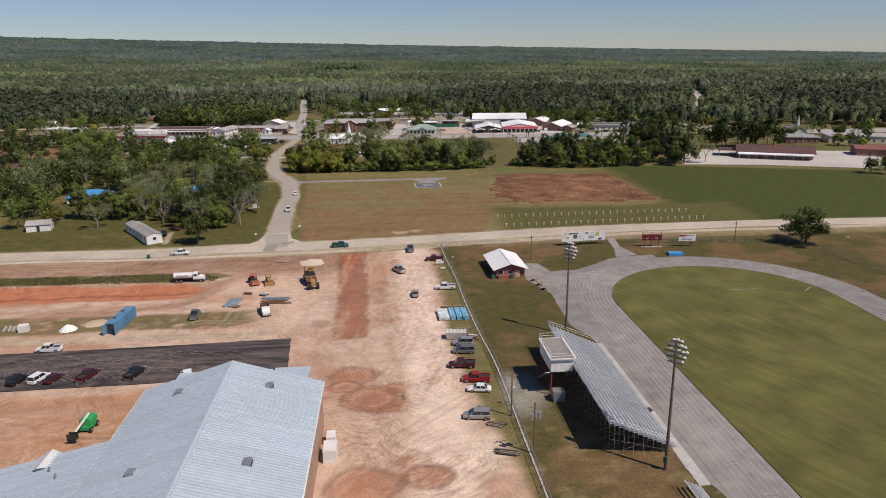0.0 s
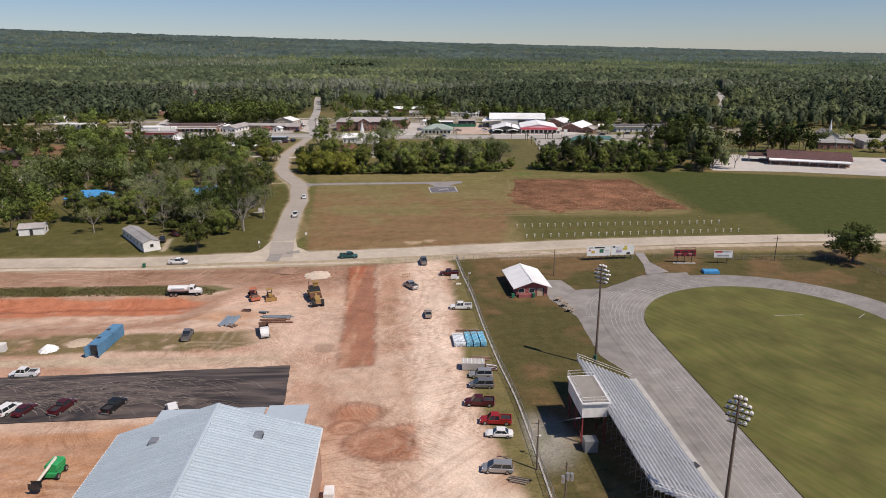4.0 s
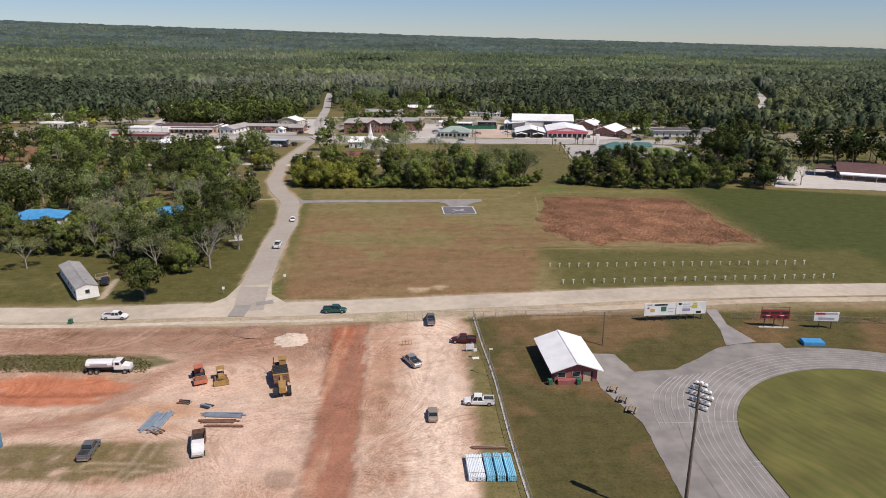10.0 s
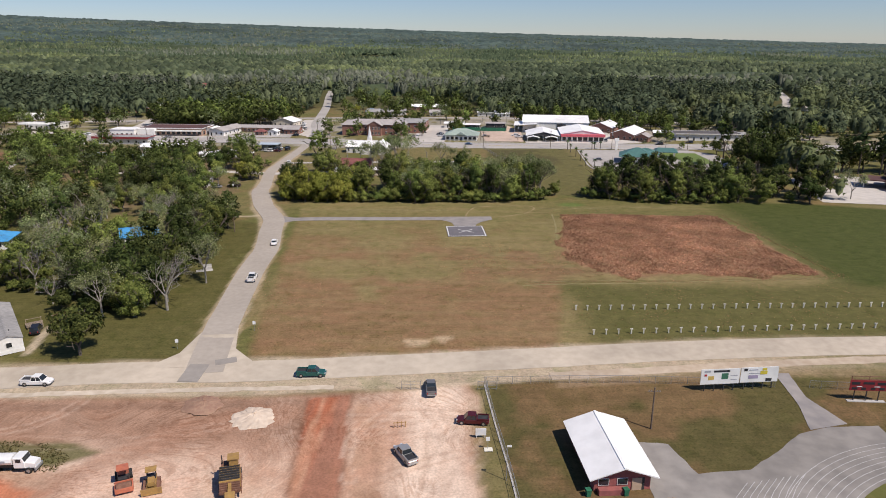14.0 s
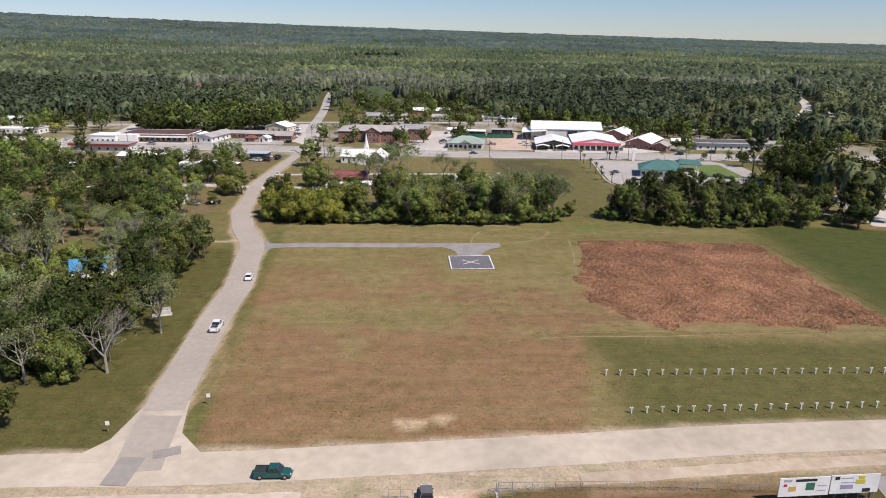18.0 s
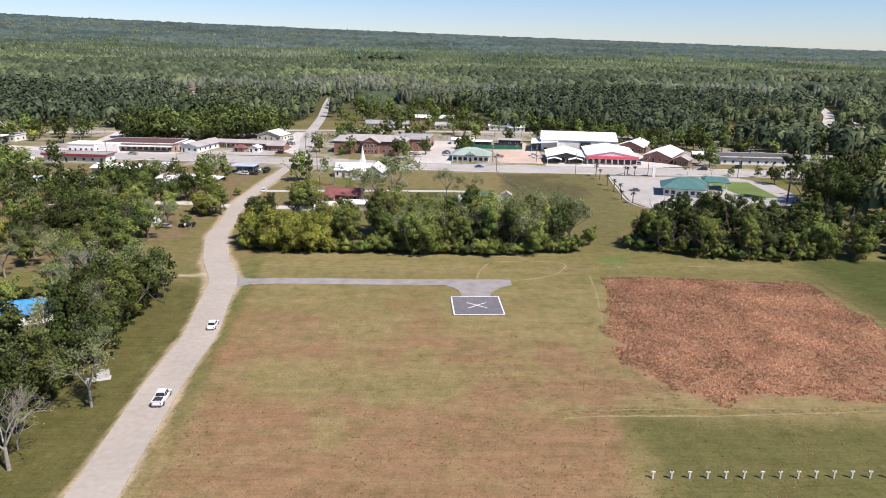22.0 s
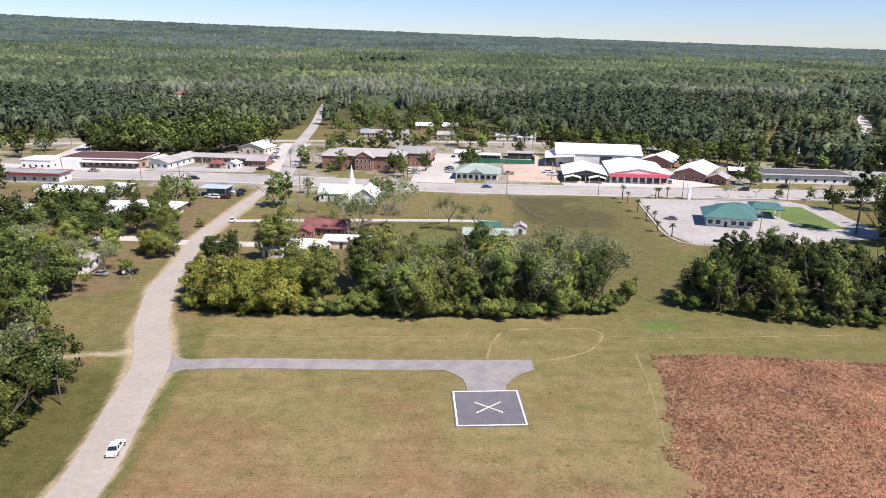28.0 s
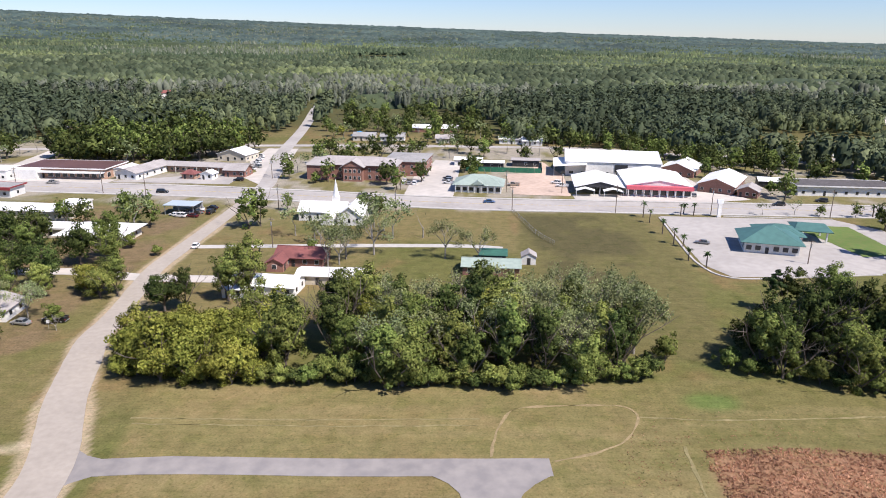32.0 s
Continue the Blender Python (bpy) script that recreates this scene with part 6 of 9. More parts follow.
# lower entrance roofs in front of the north gable, and the side wing
for x0, x1, y0, y1, z in ((-13.3, 4.2, 0.2, 13.0, 5.5), (4.6, 11.4, 0.2, 13.6, 5.4)):
    part("porch_roof", Mesh().slab((x0, y0, z + 0.7), (x1, y0, z + 0.7), (x1, y1, z), (x0, y1, z), 0.25), MAT["galv"], gym, "low pale metal porch roof")
    part("porch_wall", Mesh().box((x0 + x1) / 2, (y0 + y1) / 2 - 0.4, -0.4, x1 - x0 - 1, y1 - y0 - 1.4, z + 0.3), MAT["tan_brick"], gym)
for k in range(5):
    part("porch_post", Mesh().box(-12.6 + 5.8 * k, 13.0, -0.3, 0.3, 0.3, 5.6), MAT["white_metal"], gym)
wx0, wx1, wy, slope = -GW, -34.0, -16.2, (GR - GE) / GW * 0.75
me = Mesh().loft([[(x, y, GE - 0.03 - slope * (wx0 - x) + z) for y, z in prof] + [(x, y, GE - 0.1 - slope * (wx0 - x)) for y in (PW / 2, -PW / 2)] for x in (wx1, wx0)]).data("roof_panel", MAT["galv"])
for k in range(70):
    part("roof_panel", me, None, gym, "", pose(0, wy - PW * (k + 0.5), 0))
part("wing_wall", Mesh().box((wx0 + wx1) / 2 - 0.2, wy - 23, -0.5, wx0 - wx1 - 1.2, 43, GE - 5.2), MAT["tan_brick"], gym, "bare tan brick wall of the wing")
part("cross_gable", Mesh().add([(-28, wy + 1.2, 4.9), (-20.5, wy + 1.2, 4.9), (-24.2, wy + 1.2, 7.2), (-24.2, wy - 4, 7.2), (-28, wy - 2, 4.9), (-20.5, wy - 2, 6.2)], [(0, 2, 3, 4), (2, 1, 5, 3), (0, 1, 2), (0, 4, 5, 1), (4, 3, 5)]), MAT["white_metal"], gym, "small pale cross gable")
for x, y in ((-22, -21), (-20, -23.5), (-27, -27)):
    part("roof_vent", Mesh().tube((x, y, GE - 4), (x, y, GE - slope * (wx0 - x) + 0.7), 0.18, n=7), MAT["steel"], gym, "small metal roof vent")
for x, y, s in ((-17.6, -217.0, 1.5), (-17.2, -221.8, 2.2)):
    single("wrapped_crate", Mesh().box(0, 0, 0, s, s * 1.5, s * 1.05).box(0, 0, s * 1.05, s * 0.9, s * 1.4, 0.08), MAT["white_metal"], "white plastic-wrapped crate beside the wall", "crate", pose(x, y, gz(x, y), 0, 0, 3))
single("crate_lid", Mesh().box(0, 0, 0, 3.2, 1.2, 0.5).box(0, 0, 0.5, 3.3, 1.3, 0.08), MAT["concrete"], "low pale concrete footing beside the wall", "footing", pose(-16, -241, -2))

# snack stand
con = house(25.3, -123.2, 4.6, 8.6, 14.6, 2.75, 1.55, "y", "bright_roof", "block", "small red block snack stand with bright white metal roof", "building", 1.0, 3, 2, 0.8, name="snack_stand", sill=1.1, win=(1.5, 1.0))
part("door_panel", Mesh().box(2.2, -7.38, 0, 1.5, 0.08, 2.1), mat("pale_door", (0.48, 0.36, 0.26)), con, "pale timber door")
part("plinth", Mesh().box(-1.5, -8.0, 0, 4.6, 1.0, 0.9), MAT["block"], con, "low red block wall")
for x, y in ((20.6, -131.8), (26.2, -131.6)):
    b = thing("wheeled_bin", "green plastic wheeled bin beside the snack stand", "bin", pose(x, y, gz(x, y), 0, 0, 10), "wheeled bins")
    part("body", Mesh().loft([[(-.3, -.35, 0), (.3, -.35, 0), (.3, .3, 0), (-.3, .3, 0)], [(-.38, -.42, 1.05), (.38, -.42, 1.05), (.38, .4, 1.05), (-.38, .4, 1.05)]]), MAT["green"], b)
    part("lid", Mesh().box(0, 0, 1.05, 0.82, 0.9, 0.1), MAT["green"], b)
    for s in (-1, 1):
        part("wheel", Mesh().tube((s * 0.36, 0.32, 0.13), (s * 0.44, 0.32, 0.13), 0.13, n=10), MAT["rubber"], b)
b = copy_thing(b, pose(-88.5, -102.9, gz(-88.5, -102.9)))
tagged(b, "green plastic wheeled bin at the roadside")


def picnic_table(x, y, turn):
    ob = thing("picnic_table", "weathered dark picnic table with two benches", "table", pose(x, y, gz(x, y), 0, 0, turn), "picnic tables")
    for k in range(4):
        part("board", Mesh().box(0, -0.36 + 0.24 * k, 0.72, 2.4, 0.21, 0.05), MAT["wood"], ob)
    for s in (-1, 1):
        part("bench", Mesh().box(0, s * 0.85, 0.42, 2.4, 0.32, 0.06), MAT["wood"], ob)
        part("leg", Mesh().box(s * 0.85, 0, 0, 0.1, 0.12, 0.72).box(s * 0.85, 0, 0.36, 0.1, 1.8, 0.08), MAT["dark"], ob)
    return ob


for x, y in ((32.5, -134.2), (33.3, -138.2), (34.0, -142.0)):
    picnic_table(x, y, 65)

# ---- the stand ----
stand = thing("grandstand", "aluminium bench grandstand on steel frames", "grandstand", pose(26.2, -183.4, -2, 0, 0, 2.4))
SL, ROWS = 41.5, 14
for k in range(ROWS):
    x, z = 0.6 + 0.83 * (ROWS - 1 - k), 1.15 + 0.385 * k
    part("seat", Mesh().box(x - 0.15, -SL / 2, z + 0.40, 0.30, SL, 0.06), MAT["alu"], stand)
    # darker metal than the seats, standing for the shaded gaps between rows
    part("footboard", Mesh().box(x + 0.08, -SL / 2, z - 0.05, 0.78, SL, 0.05), MAT["steel"], stand)
for k in range(18):
    y = -0.4 - k * (SL - 0.8) / 17
    m = Mesh()
    for i in range(0, ROWS, 2):
        x, z = 0.6 + 0.83 * (ROWS - 1 - i), 1.1 + 0.385 * i
        m.tube((x, y, 0), (x, y, z), 0.03, n=4)
    m.tube((11.4, y, 1.0), (0.5, y, 6.1), 0.05, n=4).tube((0.5, y, 0.2), (8, y, 2.6), 0.022, n=4).tube((0.5, y, 3.2), (11, y, 0.3), 0.022, n=4)
    part("frame", m, MAT["steel"], stand, "galvanised steel frame")
for z in (6.9, 7.4):
    part("back_rail", Mesh().tube((0.25, 0, z), (0.25, -SL, z), 0.035, n=5), MAT["steel"], stand)
for k in range(15):
    y = -SL * k / 14
    part("rail_post", Mesh().tube((0.25, y, 5.9), (0.25, y, 7.4), 0.035, n=5), MAT["steel"], stand)
for y in (0.0, -SL):
    for h in (0.9, 1.35):
        part("end_rail", Mesh().tube((0.25, y, 6.1 + h), (11.6, y, 1.2 + h), 0.035, n=5), MAT["white_metal"], stand, "white end rail")
for y in (-9, -18.5, -28.5, -37):
    m = Mesh()
    for k in range(ROWS):
        m.box(0.75 + 0.83 * (ROWS - 1 - k), y, 1.25 + 0.385 * k, 0.5, 1.1, 0.2)
    part("aisle_steps", m, MAT["steel"], stand, "grey aisle steps")
part("walkway", Mesh().box(12.7, -SL / 2 - 3, -0.1, 1.9, SL + 12, 0.18), MAT["concrete"], stand, "pale concrete walkway")
part("ramp", Mesh().slab((11.4, -30, 1.2), (13.6, -27.6, 0.1), (13.2, -26.4, 0.1), (11.0, -28.8, 1.2), 0.1), MAT["dark"], stand, "dark entrance ramp")
press = thing("press_box", "white press box on maroon legs with railed roof", "press box", pose(25.0, -198.6, -2, 0, 0, 2.4))
part("cabin", Mesh().box(0, 0, 5.0, 4.3, 9.4, 2.6), MAT["white_wall"], press)
part("roof", Mesh().box(0.1, 0, 7.6, 5.0, 10.2, 0.25), MAT["white_metal"], press)
part("roof_deck", Mesh().box(0.1, 0, 7.85, 4.4, 9.6, 0.04), MAT["patch_dark"], press, "grey worn roof deck")
part("window_band", Mesh().box(2.17, 0, 5.9, 0.06, 8.4, 1.1), MAT["glass"], press, "dark front windows")
for x in (-2.3, 2.5):
    for y in np.linspace(-5, 5, 6):
        part("rail_post", Mesh().tube((x, y, 7.85), (x, y, 8.95), 0.035, n=5), MAT["white_metal"], press)
    for z in (8.4, 8.95):
        part("rail", Mesh().tube((x, -5, z), (x, 5, z), 0.03, n=5), MAT["white_metal"], press)
for y in (-5, 5):
    for z in (8.4, 8.95):
        part("rail", Mesh().tube((-2.3, y, z), (2.5, y, z), 0.03, n=5), MAT["white_metal"], press)
for x in (-1.9, 1.9):
    for y in (-4.4, 0, 4.4):
        part("leg", Mesh().box(x, y, 0, 0.2, 0.2, 5.0), MAT["maroon"], press, "maroon steel leg")
for y in (-4.4, 0):
    part("brace", Mesh().tube((-1.9, y, 0.3), (-1.9, y + 4.4, 4.8), 0.05, n=5).tube((-1.9, y + 4.4, 0.3), (-1.9, y, 4.8), 0.05, n=5), MAT["maroon"], press)
part("stairs", Mesh().slab((-3.2, -4.6, 5.0), (-2.3, -4.6, 5.0), (-2.3, 3, 0.1), (-3.2, 3, 0.1), 0.12), MAT["steel"], press)
part("shed", Mesh().box(-1.0, -6.4, 0, 2.2, 2.0, 2.1), MAT["steel"], press, "grey store below the stand")
small = thing("small_bleacher", "low aluminium bench bleacher beside the track", "bleacher", pose(37.6, -237, -2, 0, 0, 4))
for k in range(5):
    part("seat", Mesh().box(0.6 * k, 0, 1.5 - 0.28 * k, 0.3, 6, 0.05), MAT["alu"], small)
for y in (-2.7, 0, 2.7):
    part("frame", Mesh().tube((0, y, 0), (0, y, 1.5), 0.04, n=4).tube((0, y, 1.45), (2.5, y, 0.35), 0.04, n=4).tube((2.4, y, 0), (2.4, y, 0.4), 0.04, n=4), MAT["steel"], small)
for z in (2.0, 2.4):
    part("rail", Mesh().tube((-0.2, -3, z), (-0.2, 3, z), 0.03, n=4), MAT["steel"], small)


# ---- poles, lights, fences, boards ----
LAMP_ROW = (3, 5, 6, 5, 4)


def flood_pole(x, y, h, turn):
    ob = thing("floodlight_pole", "tall dark floodlight pole with clustered lamps", "light pole", pose(x, y, gz(x, y), 0, 0, turn), "floodlight poles")
    part("pole", Mesh().tube((0, 0, -0.3), (0, 0, h), 0.30, 0.15, 10), MAT["pole_wood"], ob, "dark weathered pole")
    for k in range(5):
        z = h - 0.35 - 0.85 * k
        arm = part("crossarm", Mesh().box(0, 0.12, z, LAMP_ROW[k] * 0.6, 0.1, 0.12), MAT["dark"], ob)
        for i in range(LAMP_ROW[k]):
            px = 0.6 * (i - (LAMP_ROW[k] - 1) / 2)
            part("lamp", Mesh().tube((px, 0.2, z + 0.36 + 0.12 * (i % 2)), (px, 0.66, z + 0.06 + 0.12 * (i % 2)), 0.13, 0.27, 10), MAT["white_metal"], arm, "round pale metal floodlight")
    part("control_box", Mesh().box(0.0, -0.35, 1.5, 0.6, 0.35, 1.0), MAT["green"], ob, "green control box")
    return ob


for fx, fy in ((36.4, -228.8), (32.8, -173.6)):
    fpole = flood_pole(fx, fy, 22.2, -42)
    for k, count in enumerate(LAMP_ROW):
        z = 22.2 - 0.35 - 0.85 * k
        part("lamp_glass", Mesh().add([(0.6 * (i - (count - 1) / 2) + 0.25 * math.cos(t), 0.67 + 0.10 * math.sin(t), z + 0.05 + 0.12 * (i % 2) + 0.23 * math.sin(t)) for i in range(count) for t in np.linspace(0, math.tau, 11)[:-1]],
             [tuple(range(10 * i, 10 * i + 10)) for i in range(count)]), MAT["lamp_glass"], fpole, "glass fronts of a row of floodlights")


def utility_pole(x, y, h=9.5, turn=0, lamp=False, label="weathered wooden utility pole"):
    ob = thing("utility_pole", label, "utility pole", pose(x, y, gz(x, y), 0, 0, turn), "utility poles")
    part("pole", Mesh().tube((0, 0, -0.3), (0, 0, h), 0.16, 0.11, 7), MAT["pole_wood"], ob)
    part("crossarm", Mesh().box(0, 0.12, h - 0.9, 2.2, 0.1, 0.12), MAT["wood"], ob)
    for s in (-0.9, -0.45, 0.45, 0.9):
        part("insulator", Mesh().tube((s, 0.12, h - 0.78), (s, 0.12, h - 0.56), 0.05, n=5), MAT["steel"], ob)
    if lamp:
        part("transformer", Mesh().tube((0, -0.35, h - 2.6), (0, -0.35, h - 1.5), 0.25, n=8), MAT["steel"], ob)
    return ob


for x, y, h in ((14.5, -210.5, 9), (35, -113.4, 8), (106, -103.2, 8), (-59, 138, 10), (-24, 182, 10), (20.3, 191, 10), (60, 190, 11), (96, 189, 11), (140, 187, 11), (-70, 188, 10), (-130, 206, 10), (44, 224, 10), (20, 224, 10), (-26, 226, 10), (-72, 4, 6), (-150, 210, 10), (-190, 215, 10), (-88, 246, 10), (105, 130, 8), (170, 184, 10)):
    utility_pole(x, y, h, -4, y > 100)
up = utility_pole(16.4, -222.9, 9.5, 20, True, "wooden utility pole with transformers and meter boxes")
for s in (-0.7, 0.7):
    part("transformer", Mesh().tube((s, -0.3, 6.6), (s, -0.3, 7.7), 0.26, n=8), MAT["steel"], up)
for x, y, h in ((8.8, -128.3, 6.0), (133, -121, 7), (15.0, -207, 4)):
    ob = thing("lamp_post", "thin grey metal lamp post", "lamp post", pose(x, y, gz(x, y)))
    part("pole", Mesh().tube((0, 0, -0.2), (0, 0, h), 0.07, 0.05, 6), MAT["steel"], ob)
    part("lamp", Mesh().box(0.3, 0, h - 0.1, 0.7, 0.3, 0.15), MAT["white_metal"], ob)


def chain_fence(line, h=1.9, label="grey chain-link fence on steel posts", kerb=False):
    a0 = line[0]
    ob = thing("chain_fence", label, "fence", pose(a0[0], a0[1], gz(*a0)), "chain-link fences")
    pts = resample(line, 3.0)
    z0 = gz(*a0)
    P = [Vector((p.x - a0[0], p.y - a0[1], gz(p.x, p.y) - z0)) for p in pts]
    post = Mesh().tube((0, 0, -0.3), (0, 0, h + 0.05), 0.04, n=5).data("post", MAT["steel"])
    for p in P:
        part("post", post, None, ob, "", Matrix.Translation(p))
    rail, net = Mesh(), Mesh()
    for p, q in zip(P, P[1:]):
        rail.tube(p + Vector((0, 0, h)), q + Vector((0, 0, h)), 0.03, n=4, cap=False)
        for k in range(5):
            e = Vector((0, 0, 0.1 + k * (h - 0.2) / 4))
            net.tube(p + e, q + e, 0.010, n=3, cap=False)
        n = max(2, int((q - p).length / 0.5))
        for k in range(n):
            u, w = p.lerp(q, k / n), p.lerp(q, (k + 1) / n)
            net.tube(u, w + Vector((0, 0, h)), 0.008, n=3, cap=False)
            net.tube(u + Vector((0, 0, h)), w, 0.008, n=3, cap=False)
    part("top_rail", rail, MAT["steel"], ob)
    part("wire_mesh", net, MAT["chain"], ob)
    if kerb:
        m = Mesh()
        for p, q in zip(P, P[1:]):
            d = (q - p).normalized()
            n = Vector((d.y, -d.x, 0)) * 0.16
            m.slab(p - n + Vector((0, 0, 0.12)), p + n + Vector((0, 0, 0.12)), q + n + Vector((0, 0, 0.12)), q - n + Vector((0, 0, 0.12)), 0.4)
        part("mowing_strip", m, MAT["concrete"], ob, "grey concrete mowing strip")
    return ob


chain_fence([(6.9, -99.5), (8.4, -115), (9.8, -130), (11.0, -152), (12.6, -172), (14.4, -190), (15.6, -218), (16.4, -236), (17.5, -270)], 1.9, kerb=True)
chain_fence([(7.2, -99.2), (30, -98.4), (46, -98.8), (62.5, -99.5)], 1.6)
chain_fence([(69, -99.8), (85, -101), (106, -102.6), (127, -102.4)], 1.6)
chain_fence([(128, -101), (131, -112), (134, -127), (138, -160)], 1.6)
chain_fence([(20.3, 190), (24, 170), (27, 156), (31, 146)], 1.5)


def sign_board(x, y, turn, w, h, z, blocks, label, name="billboard", board="board", legs=4):
    ob = thing(name, label, "sign board", pose(x, y, gz(x, y), 0, 0, turn))
    part("panel", Mesh().box(0, 0, z, w, 0.12, h), MAT[board], ob)
    for k in range(legs):
        part("post", Mesh().box(-w / 2 + w * (k + 0.5) / legs, 0.14, -0.3, 0.16, 0.14, z + h * 0.8), MAT["dark"], ob)
    for bx, bz, bw, bh, c in blocks:
        part("print_block", Mesh().box(bx, -0.075, z + bz, bw, 0.03, bh), c, ob, "plain printed block")
    return ob


ink = dict(k=mat("black_ink", (0.03, 0.03, 0.035)), g=mat("green_ink", (0.05, 0.16, 0.10)), o=mat("ochre_ink", (0.50, 0.36, 0.10)), y=mat("yellow_ink", (0.60, 0.50, 0.06)), v=mat("violet_ink", (0.34, 0.30, 0.42)), r=mat("red_ink", (0.45, 0.04, 0.04)), b=mat("grey_ink", (0.36, 0.38, 0.42)))
sign_board(51.2, -101.0, 5.5, 7.6, 3.1, 1.5, [(-2.6, 2.5, 1.2, 0.35, ink["b"]), (0.2, 2.45, 3.2, 0.4, ink["k"]), (-1.8, 0.9, 1.1, 0.8, ink["o"]), (0.9, 1.0, 1.3, 1.2, ink["g"]), (-2.9, 1.7, 0.5, 0.4, ink["r"]), (2.7, 1.6, 1.4, 0.12, ink["b"]), (2.7, 0.8, 1.2, 0.12, ink["b"])], "white sponsor billboard with printed blocks beside the track")
sign_board(58.9, -100.2, 5.5, 7.4, 3.1, 1.5, [(-2.8, 2.4, 0.7, 0.5, ink["k"]), (-1.3, 2.5, 1.8, 0.2, ink["b"]), (0.9, 2.4, 0.9, 0.5, ink["y"]), (0.8, 1.6, 1.4, 0.7, ink["y"]), (-1.2, 0.8, 1.9, 0.7, ink["v"]), (-1.0, 1.8, 2.2, 0.15, ink["b"]), (1.9, 0.15, 1.2, 0.6, ink["k"])], "white sponsor billboard with yellow and violet blocks")
sb = sign_board(77.2, -104.2, -3, 6.6, 2.1, 2.2, [(-2.3, 1.2, 1.5, 0.5, ink["k"]), (0, 1.3, 2.0, 0.45, ink["k"]), (2.3, 1.2, 1.5, 0.5, ink["k"]), (-2.4, 0.2, 1.0, 0.45, ink["k"]), (-0.8, 0.2, 0.8, 0.45, ink["k"]), (0.9, 0.2, 0.8, 0.45, ink["k"]), (2.5, 0.2, 0.9, 0.45, ink["k"]), (-1.6, 0.75, 1.0, 0.16, MAT["line"]), (1.6, 0.75, 1.0, 0.16, MAT["line"])], "maroon scoreboard with dark number windows on posts", "scoreboard", "score", 3)
part("top_truss", Mesh().box(0, 0.05, 4.4, 6.6, 0.1, 0.1).box(0, 0.05, 5.0, 6.6, 0.1, 0.1).box(-3.1, 0.05, 4.3, 0.1, 0.1, 0.8).box(0, 0.05, 4.3, 0.1, 0.1, 0.8).box(3.1, 0.05, 4.3, 0.1, 0.1, 0.8), MAT["rust"], sb, "open steel top frame")
part("footing", Mesh().box(0, 0, -0.15, 6.8, 0.8, 0.25), MAT["concrete"], sb)
sign_board(88.8, -105.0, -3, 5.6, 2.2, 2.0, [(-1.5, 1.6, 2.2, 0.5, ink["r"]), (1.0, 1.7, 2.8, 0.4, ink["b"]), (0, 0.4, 3.6, 0.5, ink["b"])], "white sign board with red heading on posts", "billboard", "board", 2)
single("landing_mat", Mesh().box(0, 0, 0, 4.6, 2.6, 0.75).box(0, 0, 0.75, 4.4, 2.4, 0.08), MAT["tarp"], "bright blue foam landing mat beside the track", "mat", pose(82.2, -112.4, gz(82, -112) + 0.05, 0, 0, -4))
for x, y, c in ((-43.4, -77.2, "board"), (-57.3, -86.2, "board"), (-93, 72.5, "board"), (6.4, -119.9, "board")):
    ob = thing("road_sign", "small pale road sign on a thin post", "sign", pose(x, y, gz(x, y), 0, 0, 10), "road signs")
    part("post", Mesh().tube((0, 0, -0.2), (0, 0, 2.3), 0.035, n=5), MAT["steel"], ob)
    part("plate", Mesh().box(0, -0.05, 1.55, 0.65, 0.03, 0.75), MAT[c], ob)

# rows of short posts on the meadow
proto = thing("parking_post", "short pale post with dark cap in a mown meadow", "post", pose(30.6, -63.8, 0), "parking posts")
part("shaft", Mesh().box(0, 0, -0.2, 0.24, 0.24, 1.45), MAT["post"], proto)
part("arm", Mesh().box(0, 0, 1.05, 0.62, 0.2, 0.2), MAT["post"], proto)
for row, (x0, y0, x1, y1, n) in enumerate(((30.6, -63.9, 106, -60.6, 28), (32.0, -78.2, 108, -72.8, 28))):
    for k in range(n):
        if row + k:
            u = k / (n - 1)
            copy_thing(proto, pose(x0 + (x1 - x0) * u, y0 + (y1 - y0) * u, 0, rng.uniform(-2, 2), rng.uniform(-2, 2), rng.uniform(-12, 12)))


# ---- vehicles ----
def sec(y, w, z0, z1, c=0.12):
    return [(-w + c, y, z0), (w - c, y, z0), (w, y, z0 + c), (w, y, z1 - c), (w - c, y, z1), (-w + c, y, z1), (-w, y, z1 - c), (-w, y, z0 + c)]


def wheel(parent, x, y, r, w):
    ty = part("wheel", Mesh().tube((-w / 2, 0, 0), (w / 2, 0, 0), r, n=14), MAT["rubber"], parent, "", pose(x, y, r))
    part("rim", Mesh().tube((-w / 2 - 0.01, 0, 0), (w / 2 + 0.01, 0, 0), r * 0.58, n=10), MAT["rim"], ty)


VEH = {}


